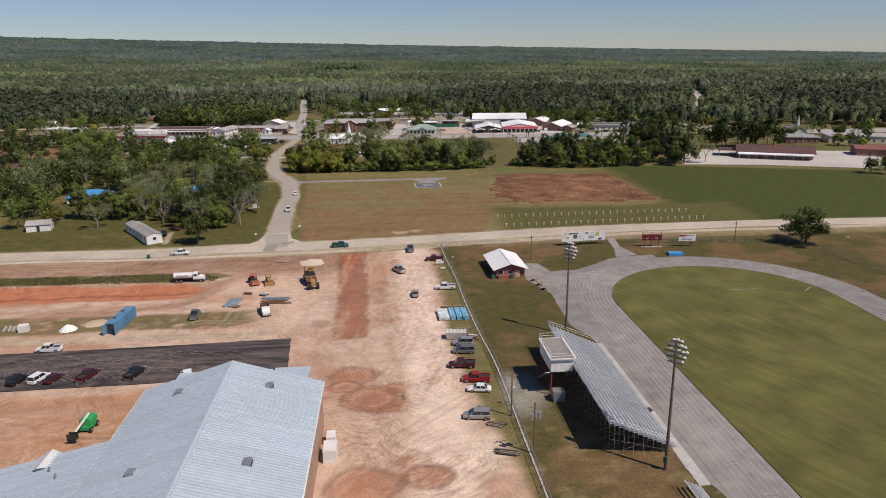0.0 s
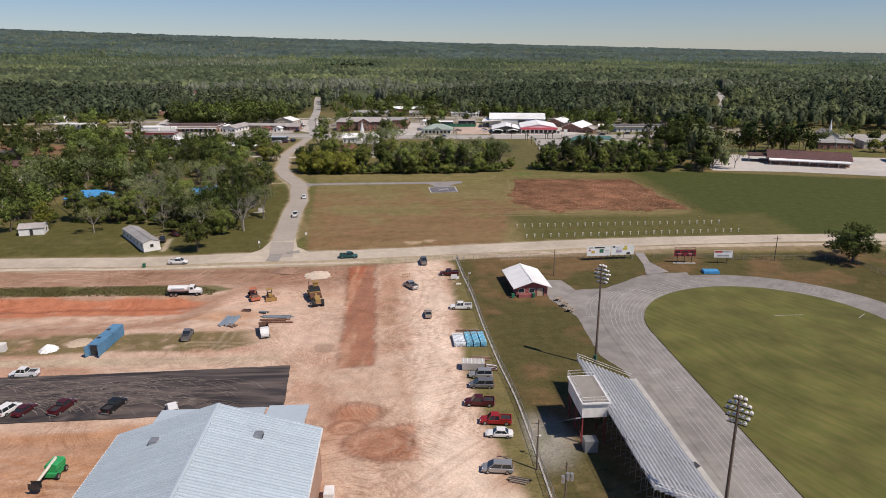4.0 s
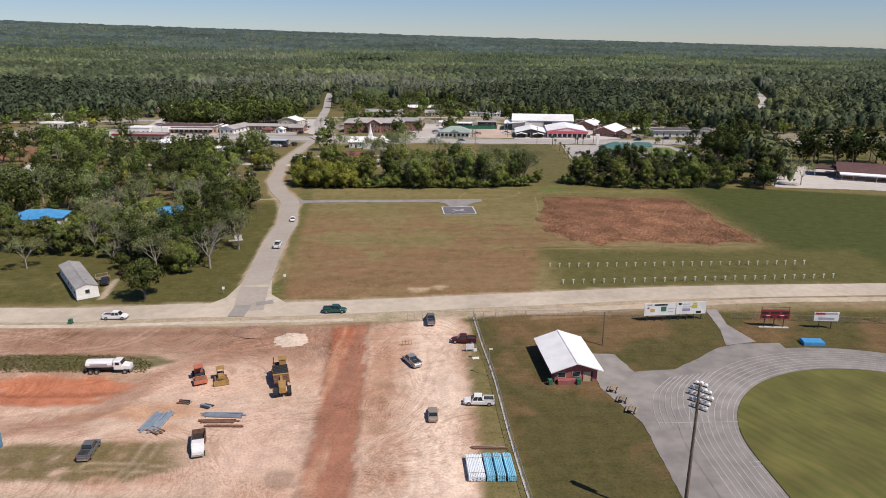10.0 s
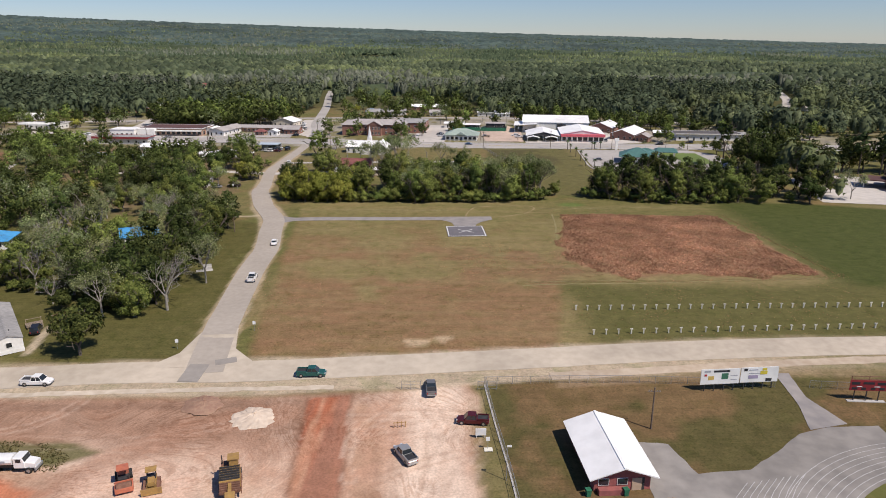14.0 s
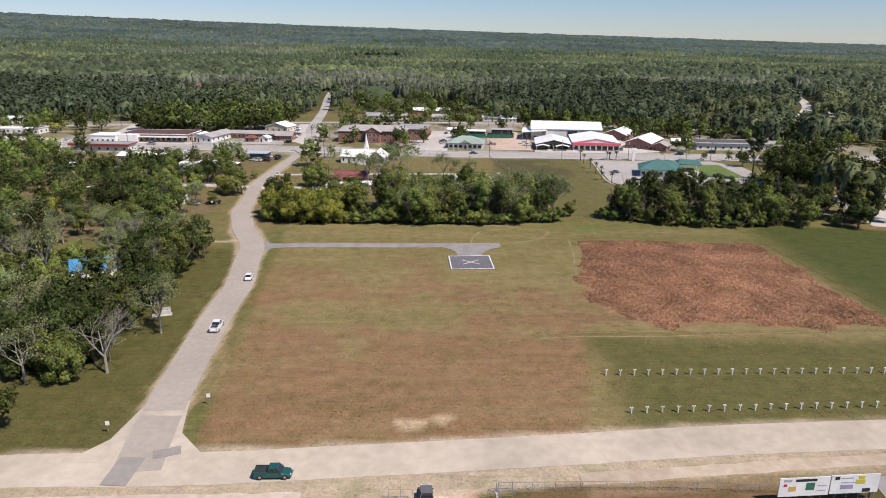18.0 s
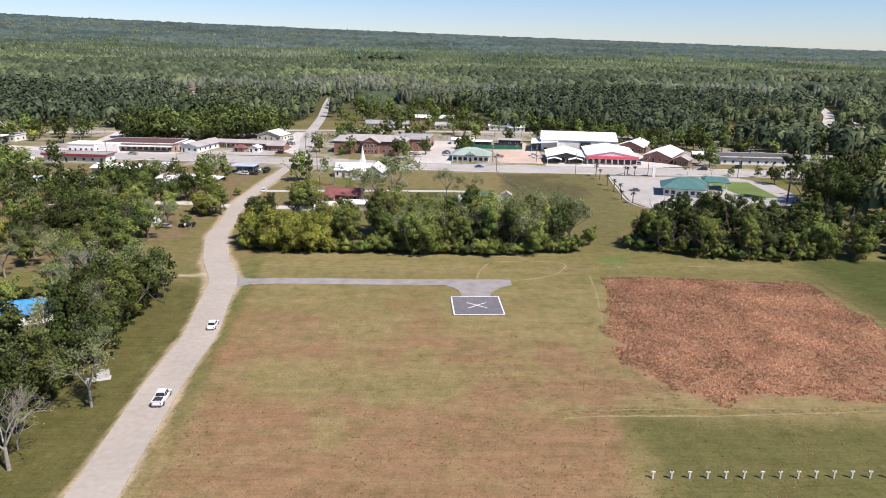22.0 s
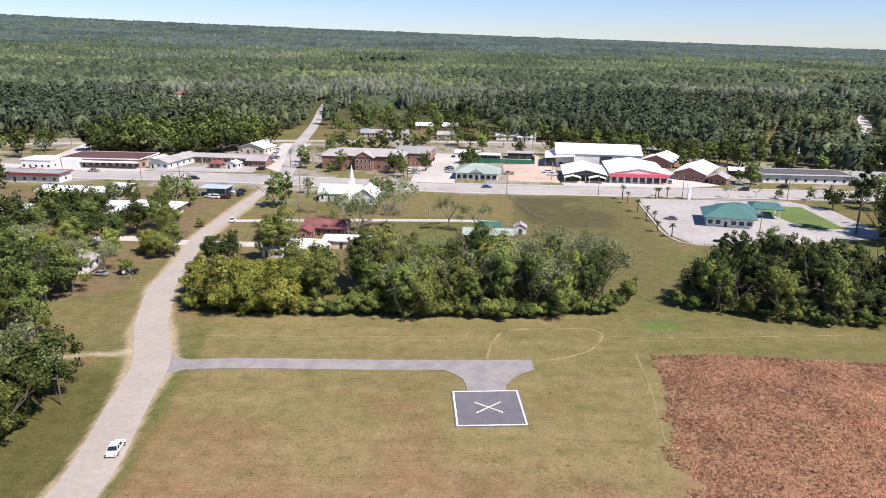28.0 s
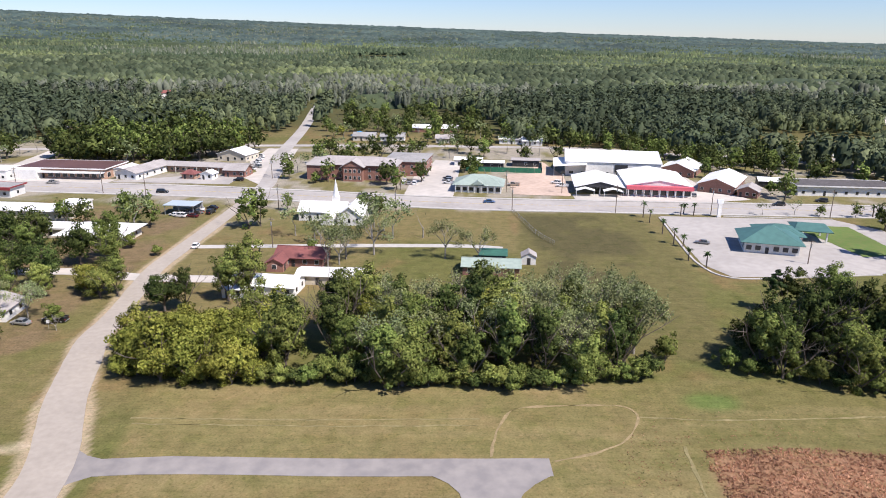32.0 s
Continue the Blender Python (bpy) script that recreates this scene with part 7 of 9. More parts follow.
def vehicle(kind, colour, x, y, turn, label, group="", name=""):
    """A road vehicle; local +Y is forward."""
    at = pose(x, y, gz(x, y) + (0.15 if group == "cars on the road" else 0.03), 0, 0, turn)
    names = dict(sedan="car", suv="suv", van="minivan", pickup="pickup_truck")
    if (kind, colour) in VEH:
        ob = copy_thing(VEH[kind, colour], at)
        ob["label"] = label
        if group:
            ob["group"] = group
        elif "group" in ob:
            del ob["group"]
        return ob
    ob = thing(names[kind], label, names[kind].replace("_", " "), at, group)
    P = PAINT[colour]
    L, W, belt, top, r = dict(sedan=(4.7, 0.90, 0.92, 1.44, 0.32), suv=(4.8, 0.95, 1.08, 1.78, 0.37), van=(5.0, 0.98, 1.08, 1.76, 0.34), pickup=(5.7, 0.98, 1.12, 1.86, 0.40))[kind]
    f, b = L / 2, -L / 2
    hood = belt - 0.10
    part("body", Mesh().loft([sec(b, W - 0.10, 0.42, belt - 0.22), sec(b + 0.15, W - 0.02, 0.30, belt - 0.05), sec(b + 0.6, W, 0.26, belt), sec(0.5, W, 0.26, belt), sec(f - 1.5, W, 0.28, belt), sec(f - 1.2, W, 0.28, hood), sec(f - 0.3, W - 0.05, 0.30, hood - 0.12), sec(f, W - 0.16, 0.40, hood - 0.30)]), P, ob)
    c0, c1 = dict(sedan=(b + 0.75, f - 1.25), suv=(b + 0.12, f - 1.25), van=(b + 0.10, f - 0.95), pickup=(b + 2.1, f - 1.35))[kind]
    s0 = 0.65 if kind == "sedan" else 0.22
    s1 = 0.95 if kind == "van" else 0.65
    cab = part("cabin", Mesh().loft([[(-W + 0.08, c0, belt - 0.04), (W - 0.08, c0, belt - 0.04), (W - 0.22, c0 + s0, top - 0.06), (-W + 0.22, c0 + s0, top - 0.06)], [(-W + 0.08, c1, belt - 0.04), (W - 0.08, c1, belt - 0.04), (W - 0.22, c1 - s1, top - 0.06), (-W + 0.22, c1 - s1, top - 0.06)]]), MAT["glass"], ob, "dark glazed cabin")
    part("roof", Mesh().box(0, (c0 + s0 + c1 - s1) / 2, top - 0.08, 2 * W - 0.40, c1 - s1 - c0 - s0 + 0.10, 0.08), P, cab)
    for s in (-1, 1):
        for u in (0.02, 0.48, 0.98):
            y0, y1 = c0 + (c1 - c0) * u, (c0 + s0) + (c1 - s1 - c0 - s0) * u
            part("pillar", Mesh().tube((s * (W - 0.07), y0, belt - 0.04), (s * (W - 0.21), y1, top - 0.05), 0.05, n=4), P, cab)
    if kind == "pickup":
        bed = part("bed_liner", Mesh().box(0, b + 1.05, belt - 0.02, 2 * W - 0.28, 1.80, 0.035), MAT["dark"], ob, "dark open load bed")
        for s in (-1, 1):
            part("bed_side", Mesh().box(s * (W - 0.07), b + 1.05, belt - 0.03, 0.14, 2.0, 0.26), P, bed)
        part("tailgate", Mesh().box(0, b + 0.09, belt - 0.05, 2 * W - 0.16, 0.1, 0.27), P, bed)
    for s in (-1, 1):
        part("headlight", Mesh().box(s * (W - 0.36), f - 0.10, hood - 0.32, 0.34, 0.14, 0.16), MAT["lamp_glass"], ob)
        part("tail_light", Mesh().box(s * (W - 0.22), b + 0.02, belt - 0.40, 0.16, 0.10, 0.24), ink["r"], ob)
        part("mirror", Mesh().box(s * (W + 0.08), c1 - 0.25, belt + 0.02, 0.18, 0.10, 0.16), P, ob)
        wheel(ob, s * (W - 0.10), f - 0.95, r, 0.24)
        wheel(ob, s * (W - 0.10), b + 0.95, r, 0.24)
    for yy in (f - 0.02, b + 0.02):
        part("bumper", Mesh().box(0, yy, 0.36, 2 * W - 0.30, 0.14, 0.20), MAT["steel"] if kind == "pickup" else P, ob)
    VEH[kind, colour] = ob
    return ob


ROAD = "cars on the road"
vehicle("pickup", "white", -85.4, -174.6, 90, "white crew-cab pickup truck on the new asphalt")
vehicle("van", "white", -49.8, -190.5, 25, "white van parked behind the school building")
LOT = "cars in the new lot"
for k, c, x, y, a, l in (("suv", "black", -84.2, -190.0, -12, "black car parked on fresh asphalt"), ("suv", "white", -80.2, -189.4, -15, "white station wagon parked on fresh asphalt"), ("sedan", "maroon", -77.2, -189.6, -14, "dark maroon car parked on fresh asphalt"), ("pickup", "maroon", -70.6, -188.8, -14, "dark maroon pickup parked on fresh asphalt"), ("pickup", "black", -61.2, -188.6, -12, "black pickup truck parked on fresh asphalt")):
    vehicle(k, c, x, y, a, l, LOT)
for k, c, x, y, a, l in (("pickup", "white", 6.2, -139.4, 88, "white crew-cab pickup parked beside the fence"), ("suv", "silver", 8.2, -178.0, 86, "silver sport utility car parked by the fence"), ("van", "grey", 8.0, -182.3, 86, "grey minivan parked by the fence"), ("pickup", "maroon", 7.0, -189.4, 84, "maroon pickup truck parked by the fence"), ("pickup", "red", 9.4, -196.1, 84, "bright red pickup truck parked by the fence"), ("sedan", "white", 9.6, -200.4, 84, "white sedan parked by the fence"), ("van", "silver", 8.2, -210.7, 84, "silver minivan with open side door by the fence"), ("pickup", "maroon", 4.2, -111.9, 85, "dark red pickup truck by the site gate")):
    vehicle(k, c, x, y, a, l, "cars along the fence")
vehicle("pickup", "grey", -3.4, -101.5, 4, "dark grey pickup truck leaving the site gate")
vehicle("pickup", "silver", -7.0, -122.5, 30, "white and grey pickup truck on the dirt drive")
vehicle("sedan", "tan", -2.3, -144.0, 2, "tan sedan driving on the dirt drive")
vehicle("pickup", "grey", -58.4, -155.6, 6, "dark grey pickup truck on rough grass")
vehicle("pickup", "green", -27, -96.6, -88, "dark green pickup truck on the main road", ROAD)
vehicle("pickup", "white", -79, -100.4, -88, "white pickup truck with dark bed on the main road", ROAD)
vehicle("pickup", "white", -53.0, -43.7, 4, "white pickup truck with dark bed on the side road", ROAD)
vehicle("sedan", "white", -55.2, -10, 6, "small white car on the side road", ROAD)
vehicle("suv", "black", -91.5, -78.6, 20, "black car parked on grass beside the mobile home")
vehicle("sedan", "maroon", -90.0, -71.6, 60, "dark maroon car parked under the trees")
TOWN = [("suv", "white", -103, 174, 80), ("sedan", "black", -95.5, 187, 70), ("pickup", "grey", -99, 180, 60), ("sedan", "white", -83.3, 137, 6), ("suv", "black", -126, 213, -86), ("suv", "black", -102, 240, 80), ("sedan", "grey", -17.5, 257, 90), ("suv", "white", -26, 238, 0), ("sedan", "silver", -23.4, 238, 0), ("suv", "white", -20.8, 238, 0), ("sedan", "white", -26, 245, 0), ("suv", "grey", -6, 246, 70), ("pickup", "white", -5, 240, 70), ("sedan", "black", -6, 252, 70), ("pickup", "tan", 24, 238, 85), ("suv", "white", 44, 244, 80), ("pickup", "white", 46, 237, 80),
        ("sedan", "white", 101, 284, 30), ("suv", "silver", 99, 279, 30), ("sedan", "grey", 98, 270, 30), ("suv", "white", 100, 262, 30), ("sedan", "white", 103, 256, 30), ("suv", "grey", 98, 220, 88), ("suv", "black", 129, 206, 86), ("sedan", "white", -104, 268, 60), ("suv", "silver", -103, 274, 60), ("sedan", "white", -106, 281, 60), ("suv", "white", -107, 288, 60), ("sedan", "white", -108, 296, 60), ("pickup", "white", -110, 304, 60), ("suv", "grey", -66, 252, 20), ("sedan", "silver", -101, 75, 80), ("pickup", "black", -94, 77, 88), ("sedan", "grey", 80, 150, 70), ("suv", "black", 150, 214, 80), ("pickup", "silver", -182, 228, 80), ("sedan", "white", -215, 232, 80), ("suv", "white", -240, 240, 60), ("sedan", "grey", 158, 182, 85), ("suv", "white", 205, 335, 80), ("sedan", "white", 212, 332, 80), ("pickup", "white", 220, 336, 80), ("sedan", "blue", 12, 204, -86), ("pickup", "grey", -40, 212, -86)]
for k, c, x, y, a in TOWN:
    vehicle(k, c, x, y, a, "%s %s standing in the town" % (c, dict(sedan="car", suv="sport utility car", pickup="pickup truck", van="minivan")[k]), "cars in the town")


# ---- site machines and stores ----
wt = thing("water_truck", "white water tank truck with long bonnet", "truck", pose(-68.4, -126.6, gz(-68.4, -124), 0, 0, -87))
part("tank", Mesh().loft([[(1.15 * math.cos(t), y, 2.0 + 0.85 * math.sin(t)) for t in np.linspace(0, math.tau, 13)[:-1]] for y in (-4.2, 1.0)]), MAT["white_metal"], wt, "white oval water tank")
part("chassis", Mesh().box(0, 0, 0.75, 1.0, 8.6, 0.35), MAT["dark"], wt)
part("cab", Mesh().loft([sec(1.3, 1.1, 0.9, 2.75), sec(2.6, 1.1, 0.9, 2.75), sec(2.9, 1.1, 0.9, 1.95)]), MAT["white_metal"], wt)
part("cab_windows", Mesh().box(0, 2.05, 1.95, 2.24, 0.8, 0.6).slab((-0.95, 2.92, 1.98), (0.95, 2.92, 1.98), (0.95, 2.66, 2.65), (-0.95, 2.66, 2.65), 0.03), MAT["glass"], wt)
part("bonnet", Mesh().loft([sec(2.9, 0.95, 0.8, 1.95), sec(4.4, 0.85, 0.8, 1.7)]), MAT["white_metal"], wt)
part("bumper", Mesh().box(0, 4.45, 0.5, 2.2, 0.2, 0.4), MAT["steel"], wt)
part("lettering_bar", Mesh().box(1.14, -1.6, 1.95, 0.04, 3.4, 0.35), ink["b"], wt, "grey illegible lettering bar")
part("rear_spray", Mesh().box(0, -4.4, 0.7, 1.9, 0.3, 0.9), MAT["dark"], wt)
for s in (-1, 1):
    for y in (3.4, -2.2, -3.4):
        wheel(wt, s * 1.0, y, 0.5, 0.32)


sc = thing("scraper", "dusty yellow earthmoving scraper with big tyres", "scraper", pose(-31.8, -133.6, gz(-31.8, -133), 0, 0, 196))
part("bowl", Mesh().loft([[(-1.5, -1.0, 0.7), (1.5, -1.0, 0.7), (1.5, -1.0, 2.6), (-1.5, -1.0, 2.6)], [(-1.5, -4.6, 0.9), (1.5, -4.6, 0.9), (1.5, -4.6, 2.9), (-1.5, -4.6, 2.9)]]), MAT["yellow"], sc)
for k in range(5):
    part("rib", Mesh().box(0, 0.4 - 0.35 * k, 1.5 + 0.12 * k, 2.9, 0.14, 0.5), MAT["rust"], sc)
for k in range(6):
    part("bowl_bar", Mesh().box(0, -1.4 - 0.55 * k, 2.62 + 0.04 * k, 2.9, 0.22, 0.26), MAT["dark"], sc, "dark cross bar over the bowl")
for sx in (-1.56, 1.56):
    part("bowl_arm", Mesh().box(sx, -2.2, 1.0, 0.14, 4.6, 0.5), MAT["rust"], sc)
part("bonnet", Mesh().loft([sec(1.4, 0.75, 1.2, 2.5), sec(4.0, 0.65, 1.1, 2.2)]), MAT["yellow"], sc)
part("neck", Mesh().box(0, 0.4, 1.7, 0.5, 2.6, 0.7), MAT["yellow"], sc)
part("cab", Mesh().box(-0.6, -4.9, 2.6, 1.3, 1.5, 1.5), MAT["yellow"], sc)
part("canopy", Mesh().box(-0.6, -4.9, 4.1, 1.7, 1.8, 0.12), MAT["yellow"], sc)
part("engine", Mesh().box(0.6, -5.2, 1.4, 1.4, 2.0, 1.4), MAT["rust"], sc)
part("exhaust", Mesh().tube((1.1, -5.4, 2.6), (1.1, -5.4, 4.3), 0.09, n=6), MAT["dark"], sc)
for s in (-1, 1):
    wheel(sc, s * 1.25, 2.9, 0.95, 0.75)
    wheel(sc, s * 1.25, -5.0, 0.95, 0.75)


def roller(x, y, turn, body, label):
    ob = thing("soil_compactor", label, "roller", pose(x, y, gz(x, y), 0, 0, turn), "soil compactors")
    part("drum", Mesh().tube((-1.05, 1.9, 0.75), (1.05, 1.9, 0.75), 0.75, n=18), MAT["rust"], ob, "heavy steel drum")
    part("yoke", Mesh().box(-1.2, 1.6, 0.5, 0.18, 2.0, 0.5).box(1.2, 1.6, 0.5, 0.18, 2.0, 0.5).box(0, 2.75, 0.45, 2.5, 0.25, 0.65).box(0, 0.65, 0.5, 2.5, 0.25, 0.6), MAT[body], ob)
    part("bonnet", Mesh().loft([sec(-2.6, 0.75, 0.7, 1.7), sec(-0.9, 0.8, 0.7, 1.8)]), MAT[body], ob)
    part("seat_deck", Mesh().box(0, -0.3, 0.7, 1.6, 1.3, 0.5), MAT["dark"], ob)
    part("canopy", Mesh().box(0, -0.3, 2.75, 1.7, 1.7, 0.10), MAT[body], ob)
    for sx in (-0.75, 0.75):
        for sy in (-1.0, 0.4):
            part("canopy_post", Mesh().tube((sx, sy, 1.1), (sx, sy, 2.75), 0.04, n=5), MAT["dark"], ob)
    for s in (-1, 1):
        wheel(ob, s * 0.95, -1.6, 0.72, 0.5)


roller(-49.0, -130.0, 205, "orange", "dusty orange soil compactor")
dz = thing("dozer", "small dusty yellow bulldozer with open cab", "bulldozer", pose(-44.6, -130.4, gz(-44.6, -130), 0, 0, 200))
for s in (-1, 1):
    tr = part("track", Mesh().loft([[(s * 0.95 - 0.25, 1.5 * math.cos(t), 0.45 + 0.45 * math.sin(t)) for t in np.linspace(0, math.tau, 15)[:-1]], [(s * 0.95 + 0.25, 1.5 * math.cos(t), 0.45 + 0.45 * math.sin(t)) for t in np.linspace(0, math.tau, 15)[:-1]]]), MAT["rust"], dz, "steel crawler track")
part("hull", Mesh().box(0, -0.1, 0.5, 1.4, 2.8, 0.7), MAT["yellow"], dz)
part("bonnet", Mesh().loft([sec(0.2, 0.55, 1.1, 1.8), sec(1.5, 0.5, 1.0, 1.65)]), MAT["yellow"], dz)
part("cab_frame", Mesh().box(0, -0.7, 1.2, 1.3, 1.2, 0.3).box(-0.6, -0.2, 1.5, 0.1, 0.1, 1.0).box(0.6, -0.2, 1.5, 0.1, 0.1, 1.0).box(-0.6, -1.2, 1.5, 0.1, 0.1, 1.0).box(0.6, -1.2, 1.5, 0.1, 0.1, 1.0), MAT["dark"], dz)
part("canopy", Mesh().box(0, -0.7, 2.5, 1.6, 1.5, 0.1), MAT["yellow"], dz)
part("blade", Mesh().box(0, 2.3, 0.15, 2.9, 0.18, 1.0), MAT["yellow"], dz)
part("push_arm", Mesh().box(-1.25, 1.1, 0.4, 0.14, 2.4, 0.18).box(1.25, 1.1, 0.4, 0.14, 2.4, 0.18), MAT["rust"], dz)

lift = thing("boom_lift", "bright green boom lift with pale raised arm", "boom lift", pose(-61.6, -209.5, gz(-61, -209), 0, 0, 178))
part("chassis", Mesh().box(0, 0, 0.5, 2.0, 3.0, 0.6), MAT["lift_green"], lift)
part("turret", Mesh().loft([sec(-1.6, 1.0, 1.1, 2.3, 0.2), sec(1.0, 0.95, 1.1, 2.4, 0.2)]), MAT["lift_green"], lift)
part("boom", Mesh().tube((0, -0.8, 2.6), (0.2, 4.4, 1.6), 0.26, 0.2, 6), MAT["post"], lift, "pale telescopic boom")
part("basket", Mesh().box(0.25, 4.9, 0.9, 1.6, 0.8, 0.1).box(0.25, 5.3, 1.0, 1.6, 0.05, 1.0).box(0.25, 4.5, 1.0, 1.6, 0.05, 1.0), MAT["dark"], lift)
for sx in (-1.05, 1.05):
    for sy in (-1.15, 1.15):
        wheel(lift, sx, sy, 0.5, 0.35)

ct = thing("shipping_container", "weathered blue shipping container with open doors", "container", pose(-75.2, -159.4, gz(-75, -160), 0, 0, -2))
part("box", Mesh().box(0, 0, 0.1, 2.44, 11.8, 2.6), MAT["container"], ct)
for s in (-1, 1):
    for k in range(38):
        part("corrugation", Mesh().box(s * 1.235, -5.6 + 0.302 * k, 0.28, 0.05, 0.15, 2.25), MAT["container"], ct)
# the box end is closed; a dark panel stands for the shaded inside
part("opening", Mesh().box(0, -5.93, 0.25, 1.5, 0.06, 2.3), MAT["dark"], ct, "dark panel standing for the unlit inside of the open doorway")
for s in (-1, 1):
    part("door", Mesh().box(s * 1.35, -6.5, 0.2, 0.09, 1.15, 2.4, s * 12), MAT["container"], ct, "blue steel door standing open")
for y in (-2.0, 2.6):
    part("roof_patch", Mesh().box(-0.6, y, 2.7, 0.9, 1.0, 0.02), MAT["dark"], ct, "dark rust patch")

ut = thing("flatbed_truck", "white flatbed work truck with dark stake bed", "truck", pose(-41.0, -154.0, gz(-41, -154), 0, 0, 196))
part("cab", Mesh().loft([sec(0.9, 1.0, 0.6, 2.1), sec(2.0, 1.0, 0.6, 2.1), sec(2.4, 1.0, 0.6, 1.35), sec(3.4, 0.9, 0.6, 1.2)]), MAT["white_metal"], ut)
part("cab_windows", Mesh().box(0, 1.5, 1.4, 2.04, 0.9, 0.5), MAT["glass"], ut)
part("bed", Mesh().box(0, -1.1, 0.9, 2.2, 3.6, 0.15), MAT["dark"], ut)
for sx, sy, w, d, h in ((-1.05, -1.1, 0.08, 3.6, 0.8), (1.05, -1.1, 0.08, 3.6, 0.8), (0, 0.65, 2.2, 0.08, 1.0), (0, -2.85, 2.02, 0.08, 0.8)):
    part("stake_side", Mesh().box(sx, sy, 1.05, w, d, h), MAT["rust"], ut)
for s in (-1, 1):
    for y in (2.6, -1.8):
        wheel(ut, s * 0.95, y, 0.42, 0.3)
part("light_bar", Mesh().box(0, 3.45, 0.5, 2.0, 0.12, 0.3), MAT["steel"], ut)


def bundle(name, label, x, y, turn, L, w, rows, mats, seed, piece="beam"):
    """Long stock laid side by side in layers."""
    r = np.random.default_rng(seed)
    ob = thing(name, label, "building material", pose(x, y, gz(x, y), 0, 0, turn))
    for s in (-0.35, 0.35):
        part("batten", Mesh().box(0, L * s, 0, w + 0.2, 0.12, 0.12), MAT["wood"], ob)
    for k in range(rows):
        l = L * r.uniform(0.7, 1.0)
        part(piece, Mesh().box(-w / 2 + w * (k + 0.5) / rows, r.uniform(-0.4, 0.4), 0.12 + 0.02 * (k % 2), w / rows * 0.82, l, r.uniform(0.08, 0.25), r.uniform(-2, 2)), MAT[mats[k % len(mats)]], ob)
    return ob


bundle("roof_sheet_stack", "stack of grey-blue roofing sheets", -51.3, -146.2, -8, 7.5, 3.6, 9, ("panel_grey",), 1, "sheet")
bundle("steel_stack", "stack of grey steel sections on battens", -40, -143.8, 88, 8.5, 1.6, 7, ("panel_grey", "steel"), 2)
bundle("steel_stack", "rusty steel beams laid on the dirt", -40.5, -146.0, 90, 8.0, 1.0, 4, ("rust", "rust"), 3)
bundle("steel_stack", "thin rusty steel bars on the dirt", -38.8, -147.6, 91, 7.0, 0.5, 2, ("rust",), 4)
bundle("steel_stack", "short dark steel frames on the dirt", -48.5, -139.3, 80, 2.6, 1.2, 4, ("rust", "dark"), 5)
bundle("sheet_stack", "small dark stack of sheets on the dirt", -44.2, -140.6, 70, 2.2, 1.6, 3, ("dark", "panel_grey"), 6)
bundle("scrap_pile", "scattered rusty scrap and timber on grass", -50.0, -149.2, 60, 3.2, 1.6, 5, ("rust", "wood"), 7)
bundle("scrap_pile", "rusty scrap iron heap beside the fence", 8.6, -169.6, 84, 4.6, 2.2, 9, ("rust", "wood", "rust"), 8)
bundle("scrap_pile", "rusty scrap and pale tanks beside the fence", 10.8, -174.0, 70, 3.0, 2.4, 7, ("rust", "dark", "white_metal"), 9)
bundle("scrap_pile", "broken timber and steel behind the pipes", 7.0, -154.0, 92, 6.0, 1.0, 5, ("rust", "wood"), 10)
bundle("timber_scrap", "dark timber scraps at the fence corner", 11.2, -213.5, 70, 3.5, 1.4, 6, ("wood", "dark"), 11)
bundle("timber_scrap", "dark fallen timber at the edge of the dirt", 12.2, -222.5, 75, 4.5, 1.6, 6, ("dark", "wood"), 12)
# bundles of blue pipe
for k, (x, c) in enumerate(((3.9, "pipe_white"), (5.2, "pipe_white"), (6.7, "pipe_blue"), (8.3, "pipe_blue"), (9.9, "pipe_blue"))):
    ob = thing("pipe_bundle", "strapped bundle of %s plastic pipes on battens" % ("white" if c == "pipe_white" else "pale blue"), "pipes", pose(x, -160.2, gz(x, -160), 0, 0, 4), "pipe bundles")
    L = 6.1
    pm = Mesh().tube((0, -L / 2, 0), (0, L / 2, 0), 0.13, n=8).data("pipe", MAT[c])
    for j in range(4 if k > 1 else 3):
        for i in range(5):
            part("pipe", pm, None, ob, "", pose(-0.52 + 0.262 * i, rng.uniform(-0.1, 0.1), 0.26 + 0.262 * j))
    for s in (-2, 2):
        part("batten", Mesh().box(0, s, 0, 1.5, 0.12, 0.13), MAT["wood"], ob)
        part("strap", Mesh().box(0, s, 0.13, 1.40, 0.06, 1.06 if k > 1 else 0.8), MAT["wood"], ob, "timber strap")
dump = thing("skip_container", "pale grey ribbed skip container beside the fence", "skip", pose(6.9, -174.0, gz(7, -174), 0, 0, 86))
part("box", Mesh().loft([[(-1.1, -2.2, 0.1), (1.1, -2.2, 0.1), (1.1, 2.2, 0.1), (-1.1, 2.2, 0.1)], [(-1.25, -2.4, 1.7), (1.25, -2.4, 1.7), (1.25, 2.4, 1.7), (-1.25, 2.4, 1.7)]]), MAT["concrete"], dump)
for k in range(6):
    part("rib", Mesh().box(0, -2.0 + 0.8 * k, 1.68, 2.6, 0.12, 0.1), MAT["white_metal"], dump)
single("notice_panel", Mesh().box(0, 0, 0.5, 1.8, 0.1, 1.3).box(-0.7, 0, 0, 0.1, 0.1, 0.5).box(0.7, 0, 0, 0.1, 0.1, 0.5), MAT["board"], "white notice panel standing by the gate", "notice panel", pose(5.4, -116.6, gz(5.4, -116.6), 0, 0, 5))
